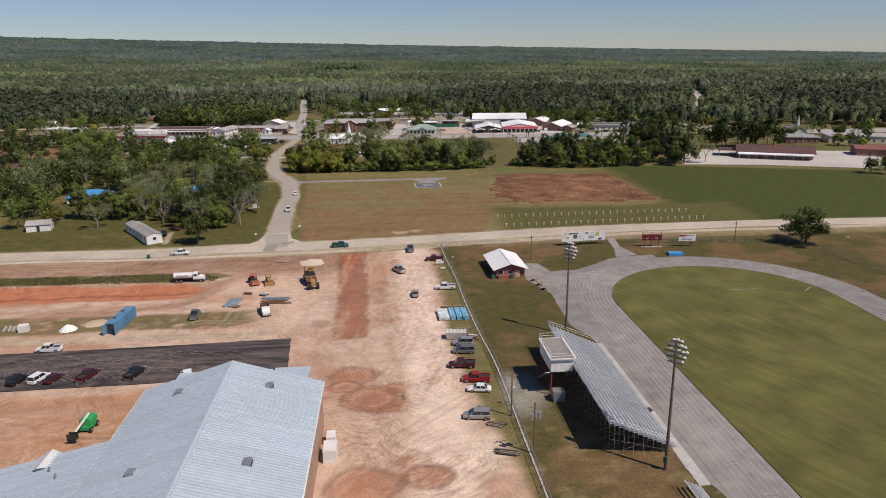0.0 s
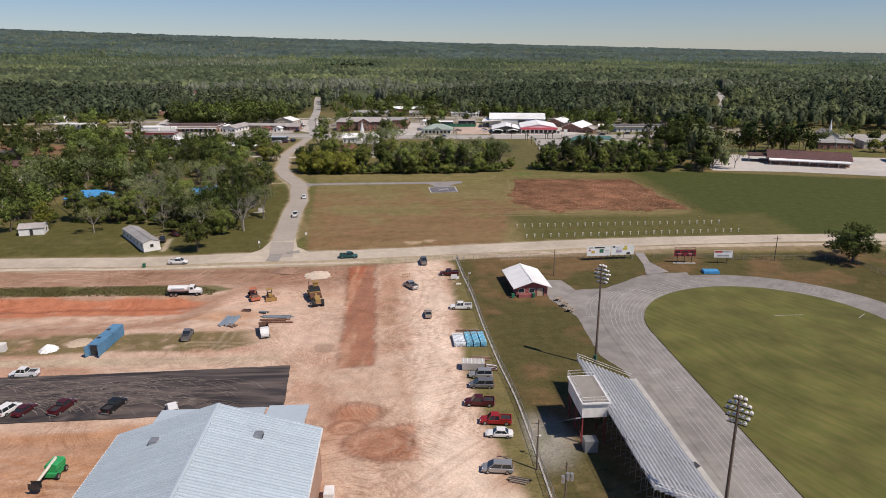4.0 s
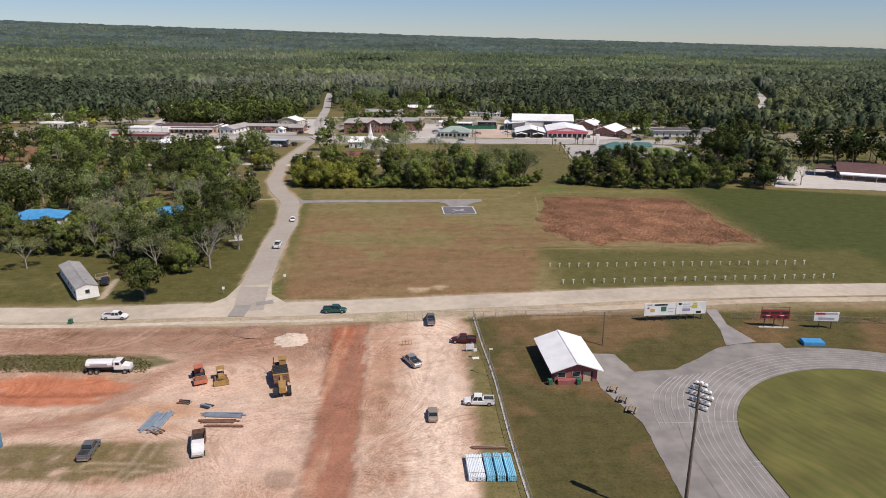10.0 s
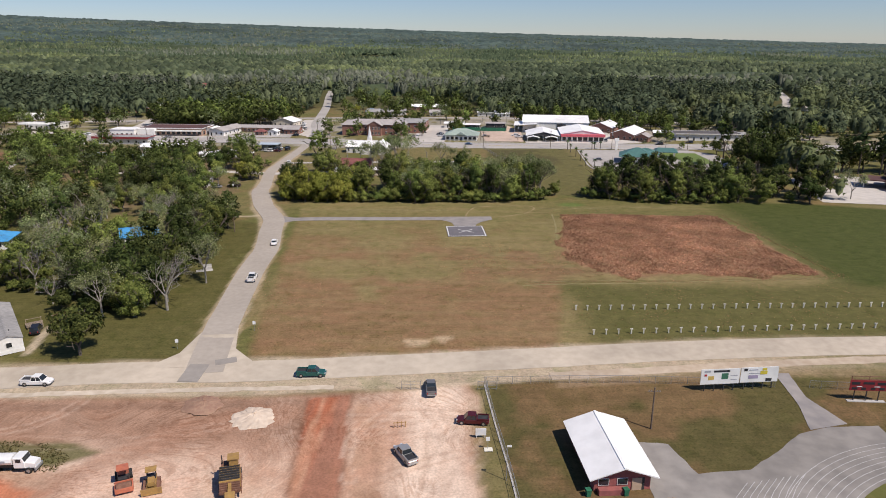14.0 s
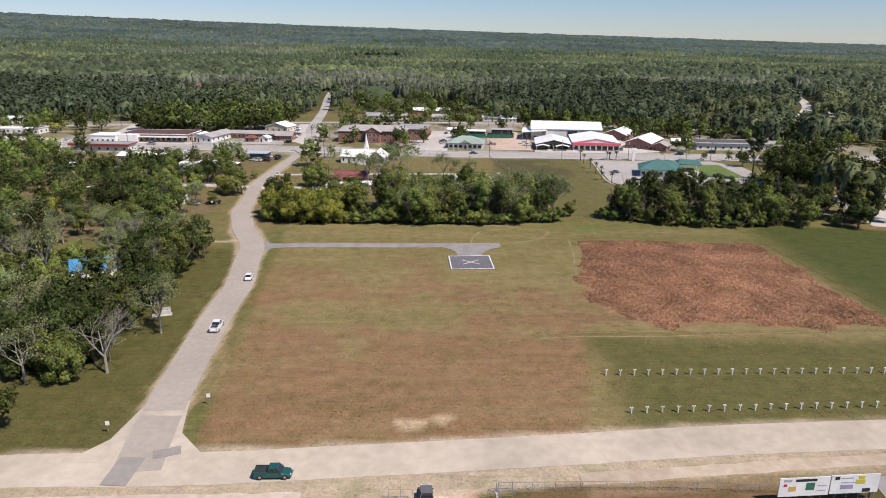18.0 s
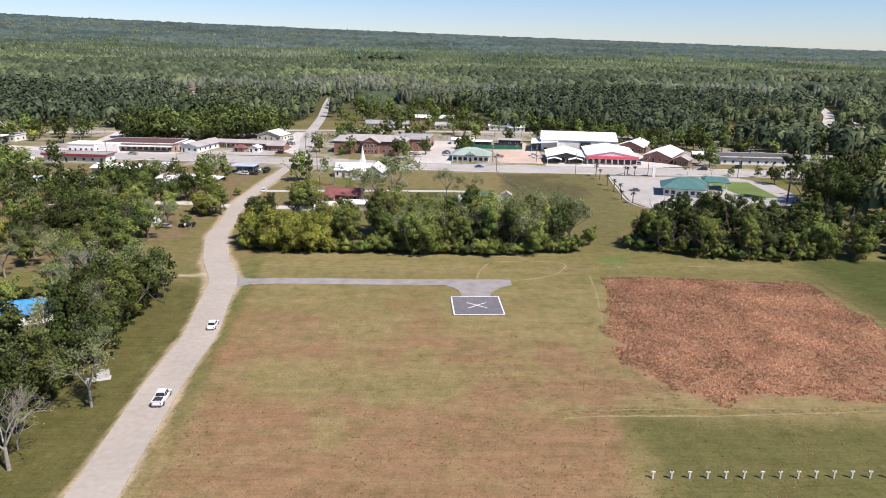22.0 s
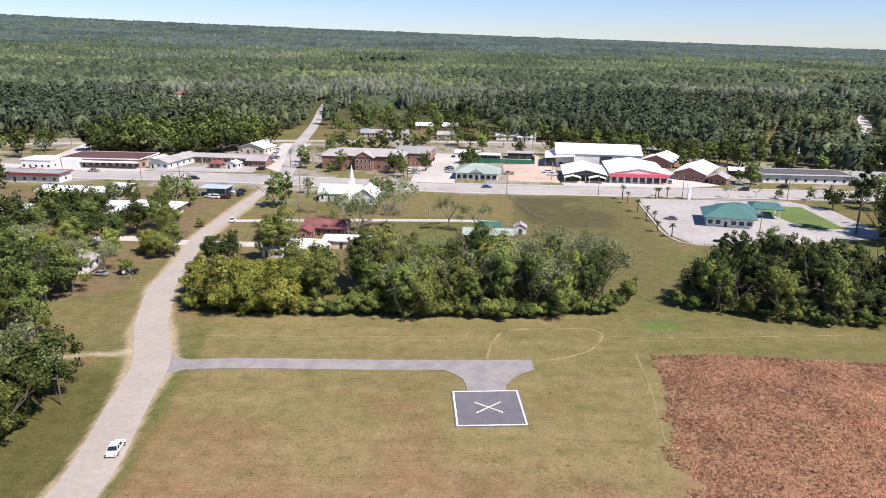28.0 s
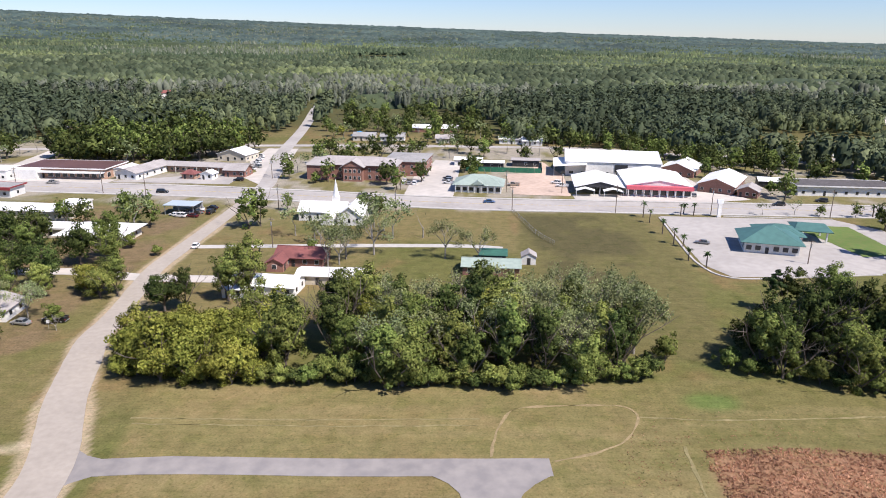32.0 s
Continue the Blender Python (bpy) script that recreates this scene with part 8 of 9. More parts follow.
single("pallet", Mesh().box(0, 0, 0.1, 1.4, 1.1, 0.05).box(-0.6, 0, 0, 0.1, 1.1, 0.1).box(0.6, 0, 0, 0.1, 1.1, 0.1), MAT["post"], "pale flat pallet on the grass", "pallet", pose(6.5, -120.2, gz(6, -120), 0, 0, 5))


def mound(name, label, x, y, r, h, material, seed, category="pile"):
    q = np.random.default_rng(seed)
    m = Mesh()
    rings = []
    for k in range(6):
        u = k / 5
        rings.append([((r * (1 - u) + 0.05) * math.cos(t) * q.uniform(0.85, 1.1), (r * (1 - u) + 0.05) * math.sin(t) * q.uniform(0.85, 1.1), h * u ** 0.8 + q.uniform(-0.08, 0.08) * h - 0.1) for t in np.linspace(0, math.tau, 31)[:-1]])
    m.loft(rings)
    return single(name, m, material, label, category, pose(x, y, gz(x, y)))


mound("sand_heap", "low pile of pale sand", -34.7, -110.5, 4.2, 0.9, mat("pale_sand", (0.60, 0.50, 0.40), (0.52, 0.42, 0.33), 1.2), 1)
mound("soil_mound", "low heap of brown soil beside the road", -45, -106.5, 4.0, 0.7, mat("brown_soil", (0.30, 0.19, 0.13), (0.24, 0.14, 0.10), 1.2), 2)
mound("sheeted_mound", "pile under a crumpled white sheet", -87.2, -161.6, 2.2, 1.4, MAT["white_wall"], 3)
mound("soil_mound", "pale sandy heap behind the container", -82, -158, 3.0, 0.6, mat("sandy_soil", (0.50, 0.40, 0.30), (0.42, 0.33, 0.24), 1.2), 4)
single("site_tank", Mesh().box(0, 0, 0, 2.2, 1.6, 1.7).box(0, 0, 1.7, 2.0, 1.4, 0.1), MAT["white_wall"], "white square tank on rough grass", "tank", pose(-97.5, -162, gz(-97, -162), 0, 0, 10))
bundle("scrap_pile", "grey timber and blocks stacked on grass", -101.5, -160.5, 20, 4, 3, 6, ("concrete", "wood"), 13)
wire = thing("site_gate", "open steel mesh gate at the site entrance", "gate", pose(-9, -101.3, gz(-9, -101.3)))
for x0, a in ((0, 0), (14.5, 0)):
    for k in range(3):
        part("post", Mesh().tube((x0 + 1.8 * k, 0, -0.2), (x0 + 1.8 * k, 0, 1.9), 0.05, n=5), MAT["steel"], wire)
    for z in (0.3, 1.05, 1.8):
        part("bar", Mesh().tube((x0, 0, z), (x0 + 3.6, 0, z), 0.03, n=4), MAT["steel"], wire)
pal = thing("trestle_barrier", "yellow timber trestle barrier standing on the dirt", "barrier", pose(-8.5, -113.5, gz(-8, -113), 0, 0, 10))
for k in range(4):
    part("upright", Mesh().box(-1.0 + 0.66 * k, 0, 0, 0.1, 0.1, 1.2), MAT["yellow"], pal)
part("rail", Mesh().box(0, 0, 0.9, 2.3, 0.08, 0.1), MAT["yellow"], pal)


# ---- homes by the meadow ----
mob = house(-98.4, -79.2, 37, 5.2, 24, 2.75, 0.75, "y", "shingle", "white_wall", "long pale mobile home with grey shingle roof", "mobile home", 0.15, 1, 6, 0.9, 0, name="mobile_home", win=(1.0, 1.0))
part("skirting", Mesh().box(0, 0, -0.4, 5.3, 24.1, 0.8), MAT["white_wall"], mob)
part("roof_pipe", Mesh().tube((0.6, -8.5, 3.0), (0.6, -8.5, 3.7), 0.08, n=6), MAT["dark"], mob)
deck = thing("deck", "weathered timber deck and steps beside the mobile home", "deck", pose(-93.6, -75.6, 0, 0, 0, 37))
for k in range(10):
    part("board", Mesh().box(-1.6 + 0.34 * k, 0, 0.6, 0.30, 3.0, 0.05), MAT["wood"], deck)
for sx in (-1.5, 1.5):
    for sy in (-1.4, 1.4):
        part("post", Mesh().box(sx, sy, -0.3, 0.12, 0.12, 1.9), MAT["wood"], deck)
for sy in (-1.4, 1.4):
    part("rail", Mesh().box(0, sy, 1.45, 3.3, 0.08, 0.1), MAT["wood"], deck)
tarp1 = house(-145, -14, 12, 17, 10, 2.9, 2.2, "hip", "tarp", "white_wall", "white house under a bright blue tarpaulin roof", "house", 0.7, 4, 2)
part("batten", Mesh().box(0, -2.6, 4.05, 15, 0.08, 0.06), MAT["wood"], tarp1)
house(-99, -7, 25, 11, 8, 2.7, 2.0, "x", "tarp", "white_wall", "small house with a torn blue tarpaulin roof", "house", 0.5, 3, 2)
house(-190, 70, 5, 15, 9, 2.8, 1.8, "x", "bright_roof", "white_wall", "white house with pale metal roof among trees", "house", 0.5, 4, 2)
house(-141, -66, 15, 8, 6, 2.5, 1.2, "x", "shingle_l", "white_wall", "small white shed at the wood edge", "shed", 0.3, 1, 1)
house(-111, 80, 5, 11, 9, 2.8, 1.8, "y", "shingle_l", "white_wall", "white house with pale roof beside the side road", "house", 0.5, 3, 2)
bn = thing("brick_bench", "small pale block bench on a concrete pad", "bench", pose(-68.6, -36, 0, 0, 0, 20))
part("pad", Mesh().box(0, 0, -0.1, 4.5, 1.8, 0.16), MAT["concrete"], bn)
part("seat", Mesh().box(0.8, 0.3, 0.06, 2.2, 0.6, 0.8).box(0.8, 0.75, 0.06, 2.4, 0.2, 1.5), MAT["concrete"], bn)

# houses behind the hedge
house(-46, 124, -4, 14, 9, 2.9, 2.0, "x", "red_roof", "brick", "brick house with faded red metal roof", "house", 0.7, 4, 2)
house(-52, 118, 86, 7, 5, 2.7, 1.3, "x", "red_roof", "brick", "small red-roofed brick annex", "house", 0.4, 2, 1)
house(-50, 100, -6, 17, 9, 2.9, 1.6, "x", "bright_roof", "white_wall", "white house with bright metal roof", "house", 0.6, 5, 2)
house(-34, 108, -2, 19, 7, 2.7, 0.6, "x", "bright_roof", "cream_wall", "long low house with white metal roof", "house", 0.6, 5, 2)
house(-57, 97, -6, 6, 7, 2.6, 0.9, "x", "bright_roof", "white_wall", "small white metal-roofed carport", "carport", 0.4, 2, 1)
house(9.5, 118.5, -3, 16, 8, 2.7, 1.3, "x", "sage", "brick", "brick house with dull green roof", "house", 0.6, 4, 2)
# closed near-black walls stand for the shade inside the carport
house(10.5, 128.5, -3, 7.5, 6.5, 2.8, 0.7, "x", "green_roof", "dark", "carport with dark green roof, dark walls standing for its shaded inside", "carport", 0.5, 2, 1)
house(21, 127, -3, 4.2, 4, 2.6, 1.2, "y", "shingle_l", "white_wall", "small white garden shed", "shed", 0.3, 1, 1)

# church
ch = house(-49.5, 175.5, -4, 17, 9.5, 3.6, 2.8, "x", "bright_roof", "white_wall", "white timber church with pale roof and steeple", "church", 0.5, 6, 2, name="church", win=(0.8, 1.7))
house(-38.5, 172, -4, 8.5, 13, 3.6, 3.2, "y", "bright_roof", "white_wall", "white church hall with pale gabled roof", "church hall", 0.5, 3, 3, name="church_hall", win=(0.8, 1.6))
part("porch", Mesh().box(3.2, -7.6, -0.2, 4.4, 4.2, 3.0).add([(1.0, -9.8, 2.8), (5.4, -9.8, 2.8), (3.2, -9.8, 4.8), (1.0, -4, 2.8), (5.4, -4, 2.8), (3.2, -4, 4.8)], [(0, 1, 2), (0, 2, 5, 3), (2, 1, 4, 5), (3, 5, 4)]), MAT["white_wall"], ch)
part("tower", Mesh().box(4.0, 1.5, 4.5, 2.4, 2.4, 3.6), MAT["white_wall"], ch)
part("spire", Mesh().tube((4.0, 1.5, 8.1), (4.0, 1.5, 14.6), 1.25, 0.03, 8), MAT["white_metal"], ch, "slender white spire")

# corner garage and lots by the side road
garage = house(-117, 144, -2, 20, 14, 3.6, 2.2, "hip", "bright_roof", "cream_wall", "low building with broad white hipped metal roof", "building", 1.6, 5, 2, name="garage")
house(-134, 148, -2, 10, 7, 3.2, 0.3, "flat", "bright_roof", "cream_wall", "small flat-roofed white canopy building", "canopy", 0.6, 3, 1, name="canopy_building")
cp = thing("carport", "open steel carport with pale flat roof", "carport", pose(-104, 180, 0, 0, 0, -4))
part("roof", Mesh().box(0, 0, 3.6, 12, 8, 0.25), MAT["galv"], cp)
for sx in (-5.5, 0, 5.5):
    for sy in (-3.6, 3.6):
        part("post", Mesh().box(sx, sy, -0.2, 0.2, 0.2, 3.8), MAT["steel"], cp)
part("back_wall", Mesh().box(0, 3.8, 0, 12, 0.2, 3.5), MAT["concrete"], cp)
house(-146, 182, -4, 9, 7, 3.2, 0.3, "flat", "bright_roof", "white_wall", "small flat-roofed white shop", "shop", 0.2, 3, 1, name="shop")
house(-157, 172, -3, 33, 11, 3.6, 1.2, "x", "bright_roof", "cream_wall", "white-roofed building among trees", "building", 0.8, 7, 2, name="building")
house(-177, 141, -3, 36, 10, 3.4, 1.0, "x", "galv", "cream_wall", "long pale metal-roofed building", "building", 0.8, 7, 2, name="building")
rs = house(-200, 206, -4, 34, 9, 4.0, 0.3, "flat", "shingle", "white_wall", "low shop with a long dark red fascia", "shop", 0.8, 7, 1, trim="maroon", name="shop")
part("fascia", Mesh().box(0, -5.5, 3.2, 36, 0.3, 1.2), MAT["maroon"], rs, "dark red fascia band")
gs = thing("filling_station", "white flat filling station canopy on columns", "filling station", pose(-286, 262, 0, 0, 0, -6))
part("canopy", Mesh().box(0, 0, 4.6, 22, 9, 0.8), MAT["white_wall"], gs)
for sx in (-8, 0, 8):
    part("column", Mesh().box(sx, 0, 0, 0.5, 0.5, 4.6), MAT["white_wall"], gs)
    part("pump", Mesh().box(sx + 1.6, 0, 0, 0.8, 0.6, 1.7), MAT["dark"], gs)
house(-286, 276, -6, 24, 10, 3.8, 0.3, "flat", "shingle_d", "white_wall", "white flat-roofed filling station shop", "shop", 0.3, 6, 2, name="shop")
house(-240, 196, -6, 36, 14, 4.0, 0.3, "flat", "shingle_d", "white_wall", "flat dark-roofed shop with white walls", "shop", 0.3, 6, 2, name="shop")

# north side of the main street
st = house(-184, 250, -3, 42, 20, 4.6, 0.3, "flat", "brown_roof", "tan_brick", "long strip of shops with brown flat roof and white fascia", "shops", 0.6, 12, 3, name="shop_row", sill=0.8, win=(2.4, 2.0))
part("canopy", Mesh().box(0, -11.6, 3.1, 42, 3.2, 0.5), MAT["white_wall"], st, "white shopfront canopy")
part("white_shop", Mesh().box(-15.5, -12, 0, 12, 4.2, 4.6), MAT["white_wall"], st, "white end shop")
house(-214, 240, -3, 16, 12, 4.4, 0.3, "flat", "bright_roof", "white_wall", "white flat-roofed corner shop", "shop", 0.2, 5, 2, name="shop")
house(-160, 252, -3, 6, 12, 3.6, 0.8, "y", "bright_roof", "white_wall", "small white shop at the row end", "shop", 0.4, 2, 2, name="shop")
house(-151, 252, -14, 11, 26, 3.4, 1.8, "y", "shingle_l", "white_wall", "motel office with long pale gabled roof", "motel", 0.8, 3, 5, name="motel_office")
mot = house(-127, 262, -7, 48, 8, 3.4, 1.2, "x", "shingle_l", "tan_brick", "long low motel wing with pale roof and doors along the front", "motel", 1.4, 16, 1, 0.1, name="motel_wing")
for k in range(9):
    part("veranda_post", Mesh().box(-22 + 5.5 * k, -5.2, 0, 0.18, 0.18, 3.2), MAT["white_wall"], mot)
house(-106, 253, -7, 10, 9, 3.4, 2.0, "x", "shingle_l", "brick", "small brick motel end block", "motel", 0.8, 3, 2, name="motel_block")
house(-126, 245, -10, 6.5, 5, 2.6, 1.5, "hip", "red_roof", "tan_brick", "small open pavilion with reddish roof", "pavilion", 0.7, 2, 1, name="pavilion")
house(-117, 244, -10, 6, 5, 2.8, 1.3, "y", "bright_roof", "white_wall", "small white cottage with gabled roof", "cottage", 0.5, 2, 1, name="cottage")
house(-120, 297, -15, 17, 13, 3.6, 2.6, "y", "bright_roof", "cream_wall", "building with bright white gabled metal roof", "building", 0.6, 4, 3, name="building")
house(-150, 372, -10, 12, 9, 4.4, 0.3, "flat", "bright_roof", "brick", "small flat-roofed red brick building", "building", 0.2, 3, 2, name="building")
house(-276, 392, -8, 32, 12, 4.2, 0.3, "flat", "shingle", "brick", "flat-roofed red brick building beside the west road", "building", 0.3, 7, 2, name="building")
house(-266, 412, -8, 34, 10, 4.2, 0.8, "x", "bright_roof", "white_wall", "white-roofed store beside the west road", "building", 0.4, 6, 2, name="building")

court = house(-50, 254, -6, 42, 16, 7.2, 2.6, "hip", "shingle_l", "brick", "two-storey red brick public building with hipped pale roof", "public building", 0.9, 12, 4, 0.55, name="brick_building", storeys=2, win=(1.1, 1.5))
part("entrance_gable", Mesh().box(1.5, -9.6, 0, 9, 4, 7.0).add([(-3.6, -11.9, 6.9), (6.6, -11.9, 6.9), (1.5, -11.9, 9.6), (-3.6, -4, 6.9), (6.6, -4, 6.9), (1.5, -4, 9.6)], [(0, 1, 2), (3, 5, 4), (0, 3, 4, 1)]), MAT["brick"], court)
part("entrance_roof", Mesh().slab((-4.2, -12.3, 6.7), (-4.2, -3, 6.7), (1.5, -3, 9.8), (1.5, -12.3, 9.8), -0.2).slab((7.2, -3, 6.7), (7.2, -12.3, 6.7), (1.5, -12.3, 9.8), (1.5, -3, 9.8), -0.2), MAT["shingle_l"], court)
for k in range(4):
    window_unit(court, -1.6 + 2.1 * k, -11.62, 1.0, 1.0, 1.5, 0)
    window_unit(court, -1.6 + 2.1 * k, -11.62, 4.1, 1.0, 1.5, 0)
part("end_gable", Mesh().box(-15.5, -9.0, 0, 10, 3, 7.0), MAT["brick"], court)
part("end_roof", Mesh().slab((-21, -11, 6.9), (-10, -11, 6.9), (-12, -2, 9.4), (-19, -2, 9.4), 0.2), MAT["shingle_l"], court)
house(-26, 270, -6, 20, 26, 7.0, 1.2, "hip", "shingle", "brick", "brick rear wing with grey roof", "public building", 0.6, 5, 5, name="brick_wing", storeys=2)
gb = house(8.4, 229.5, -6, 20, 14, 3.6, 3.2, "hip", "sage", "white_wall", "white bank-like house with pale green hipped roof and columns", "building", 1.2, 7, 3, 0.5, name="green_roof_building", win=(1.8, 1.6), sill=0.7)
for k in range(8):
    part("column", Mesh().tube((-9.8 + 2.8 * k, -7.9, 0), (-9.8 + 2.8 * k, -7.9, 3.5), 0.16, n=8), MAT["white_wall"], gb)
part("sign_gable", Mesh().add([(-3, -8.3, 3.7), (3, -8.3, 3.7), (0, -8.3, 5.4), (-3, -4, 3.7), (3, -4, 3.7), (0, -4, 5.4)], [(0, 1, 2), (0, 2, 5, 3), (2, 1, 4, 5)]), MAT["sage"], gb)
GF = MAT["green"]
yard = thing("yard_fence", "dark green screen fence round a storage yard", "fence", pose(24, 270, 0, 0, 0, -5))
for k in range(12):
    part("panel", Mesh().box(-20 + 3.1 * k, 0, 0, 3.05, 0.1, 2.4), GF, yard)
for k in range(9):
    part("panel", Mesh().box(16.2, 2 + 3.1 * k, 0, 0.1, 3.05, 2.4), GF, yard)
# next two sheds: solid dark walls in place of their shaded insides
house(16, 282, -5, 12, 6, 3.2, 0.6, "x", "bright_roof", "dark", "storage shed with white roof, dark walls standing for its shaded inside", "shed", 0.6, 3, 1, name="shed")
house(34, 290, -5, 14, 8, 3.4, 0.6, "x", "shingle_l", "dark", "storage shed with pale roof, dark walls standing for its shaded inside", "shed", 0.6, 3, 1, name="shed")
house(4, 290, -5, 14, 8, 3.2, 0.8, "x", "bright_roof", "white_wall", "white metal storage building", "shed", 0.5, 3, 1, name="shed")
for k, c, x, y, a in (("sedan", "white", -105.6, 175.4, 70), ("pickup", "white", -99.4, 184.4, 40), ("suv", "black", -93.6, 180, -10), ("sedan", "maroon", -98.5, 174, 80), ("suv", "grey", -102, 178, 65)):
    vehicle(k, c, x, y, a, "%s %s standing by the open carport" % (c, dict(sedan="car", suv="sport utility car", pickup="pickup truck")[k]), "cars by the carport")
sheet("sand_lot", [(23, 220), (47, 218), (50, 262), (44, 300), (38, 300), (37, 268), (22, 266)], 0.09, mat("pink_gravel_yard", (0.52, 0.40, 0.32), (0.44, 0.33, 0.26), 0.5), "pale pinkish gravel yard", "yard", 0.5)
sheet("car_lot", [(-24, 214), (-3, 212), (-1, 262), (0, 300), (-14, 302), (-18, 268), (-22, 262)], 0.085, MAT["lot"], "pale asphalt car park between buildings", "car park", 0.3)
sheet("motel_lot", [(-104, 250), (-90, 232), (-84, 236), (-92, 300), (-96, 334), (-114, 334), (-112, 290), (-100, 262)], 0.085, MAT["lot"], "pale asphalt car park beside the motel", "car park", 0.3)
sheet("motel_court", [(-158, 236), (-130, 250), (-104, 254), (-104, 232), (-158, 234)], 0.08, MAT["street"], "dark asphalt motel court", "car park", 0.3)
sheet("shop_lot", [(-290, 240), (-160, 228), (-158, 239), (-205, 241), (-300, 262)], 0.083, MAT["lot"], "pale asphalt forecourt of the shops", "car park", 0.3)
sheet("store_lot", [(48, 210), (100, 209), (122, 216), (110, 250), (106, 300), (92, 300), (96, 224), (48, 222)], 0.082, MAT["lot"], "pale asphalt car park round the white store", "car park", 0.3)
sheet("bank_lot", [(76, 186), (140, 184), (150, 170), (150, 128), (122, 122), (94, 118), (78, 117), (73, 128), (74, 150)], 0.082, MAT["street"], "pale grey bank car park with kerbs", "car park", 0.2)
sheet("bank_lawn", [(118, 176), (140, 174), (140, 140), (126, 138), (122, 160)], 0.13, mat("bright_lawn", (0.10, 0.16, 0.035), (0.13, 0.16, 0.045), 0.5), "bright green watered lawn", "lawn", 0.3)
for k, l in enumerate(([(75.2, 184), (72.8, 150), (72, 128), (77, 116.4), (94, 117.2), (122, 121.2)], [(100, 187), (140, 184.8)])):
    strip("kerb", l, 0.7, 0.22, MAT["concrete"], "pale concrete kerb of the bank car park", "kerb", 3, 0)

# white store with canopies
ws = house(75.5, 279, -7, 45, 34, 7.0, 3.2, "x", "bright_roof", "white_wall", "large white metal store with bright low-pitched roof", "store", 0.5, 8, 3, name="white_store", win=(2.0, 1.2))
# no hole in the wall: dark panel painted as the doorway's shade
part("dark_opening", Mesh().box(4, -17.2, 2.4, 6, 0.2, 3.6), MAT["dark"], ws, "dark panel standing for the shaded loading doorway")
op = thing("open_shed", "open-sided loading shed with white roof", "shed", pose(54, 272, 0, 0, 0, -7))
part("roof", Mesh().slab((-8, -12, 5.2), (8, -12, 6.4), (8, 12, 6.4), (-8, 12, 5.2), 0.3), MAT["bright_roof"], op)
for sy in (-11, -4, 4, 11):
    part("post", Mesh().box(-7.5, sy, -0.2, 0.25, 0.25, 5.4), MAT["steel"], op)
part("back_wall", Mesh().box(7.5, 0, 0, 0.2, 23, 5.9), MAT["white_wall"], op)
lo = house(86, 237, -5, 27, 34, 4.6, 2.4, "y", "bright_roof", "white_wall", "white shop with bright metal roof and red fascia", "store", 0.4, 8, 4, 0.5, name="red_fascia_store", win=(2.6, 2.2), sill=0.5)
part("fascia", Mesh().box(0, -18.4, 3.2, 27.6, 2.4, 1.5), MAT["pink"], lo, "bright red shop fascia")
for k in range(9):
    part("column", Mesh().box(-13 + 3.25 * k, -19.2, 0, 0.3, 0.3, 3.2), MAT["white_wall"], lo)
cn = thing("drive_canopy", "pair of low white gabled canopies over cars", "canopy", pose(61, 234, 0, 0, 0, -5))
part("roof", Mesh().slab((-11, -13, 3.4), (0, -13, 6.0), (0, 14, 6.0), (-11, 14, 3.4), 0.25).slab((0, -13, 6.0), (11, -13, 3.4), (11, 14, 3.4), (0, 14, 6.0), 0.25), MAT["bright_roof"], cn)
part("gable", Mesh().add([(-10, -12.6, 3.3), (10, -12.6, 3.3), (0, -12.6, 5.7), (-10, -12.2, 3.3), (10, -12.2, 3.3), (0, -12.2, 5.7)], [(0, 1, 2), (3, 5, 4), (0, 3, 4, 1)]), MAT["dark"], cn)
for sx in (-10, 0, 10):
    for sy in (-12, 0, 13):
        part("post", Mesh().box(sx, sy, -0.2, 0.25, 0.25, 3.8), MAT["white_wall"], cn)
for sx in (-6.5, 5):
    part("awning", Mesh().slab((sx - 4, -17, 2.6), (sx, -17, 3.6), (sx, -13, 3.6), (sx - 4, -13, 2.6), 0.15).slab((sx, -17, 3.6), (sx + 4, -17, 2.6), (sx + 4, -13, 2.6), (sx, -13, 3.6), 0.15), MAT["bright_roof"], cn, "small white gabled awning")
    for d in (-3.6, 3.6):
        part("post", Mesh().box(sx + d, -16.6, -0.2, 0.15, 0.15, 2.8), MAT["white_wall"], cn)
house(110, 274, -30, 16, 20, 3.6, 3.0, "y", "bright_roof", "brick", "brick house with pale gabled roof", "house", 0.8, 4, 3, name="house")
house(118, 240, -30, 15, 28, 3.8, 2.8, "y", "bright_roof", "brick", "long brick hall with pale gabled roof", "hall", 0.8, 4, 5, name="brick_hall")
house(124, 224, -30, 8, 9, 3.2, 1.8, "y", "shingle_l", "brick", "brick entrance porch with pale roof", "hall", 0.8, 3, 2, name="brick_porch")
house(166, 232, -3, 40, 14, 4.2, 0.3, "flat", "shingle_d", "white_wall", "long flat dark-roofed shop with white fascia", "shop", 1.0, 9, 2, name="shop")
house(203, 228, -3, 28, 16, 3.7, 0.3, "flat", "shingle", "white_wall", "flat grey-roofed shop with white fascia", "shop", 1.0, 7, 2, name="shop")
house(141, 246, -10, 9, 7, 2.8, 1.2, "x", "bright_roof", "dark", "small dark shed with white roof", "shed", 0.5, 2, 1, name="shed")

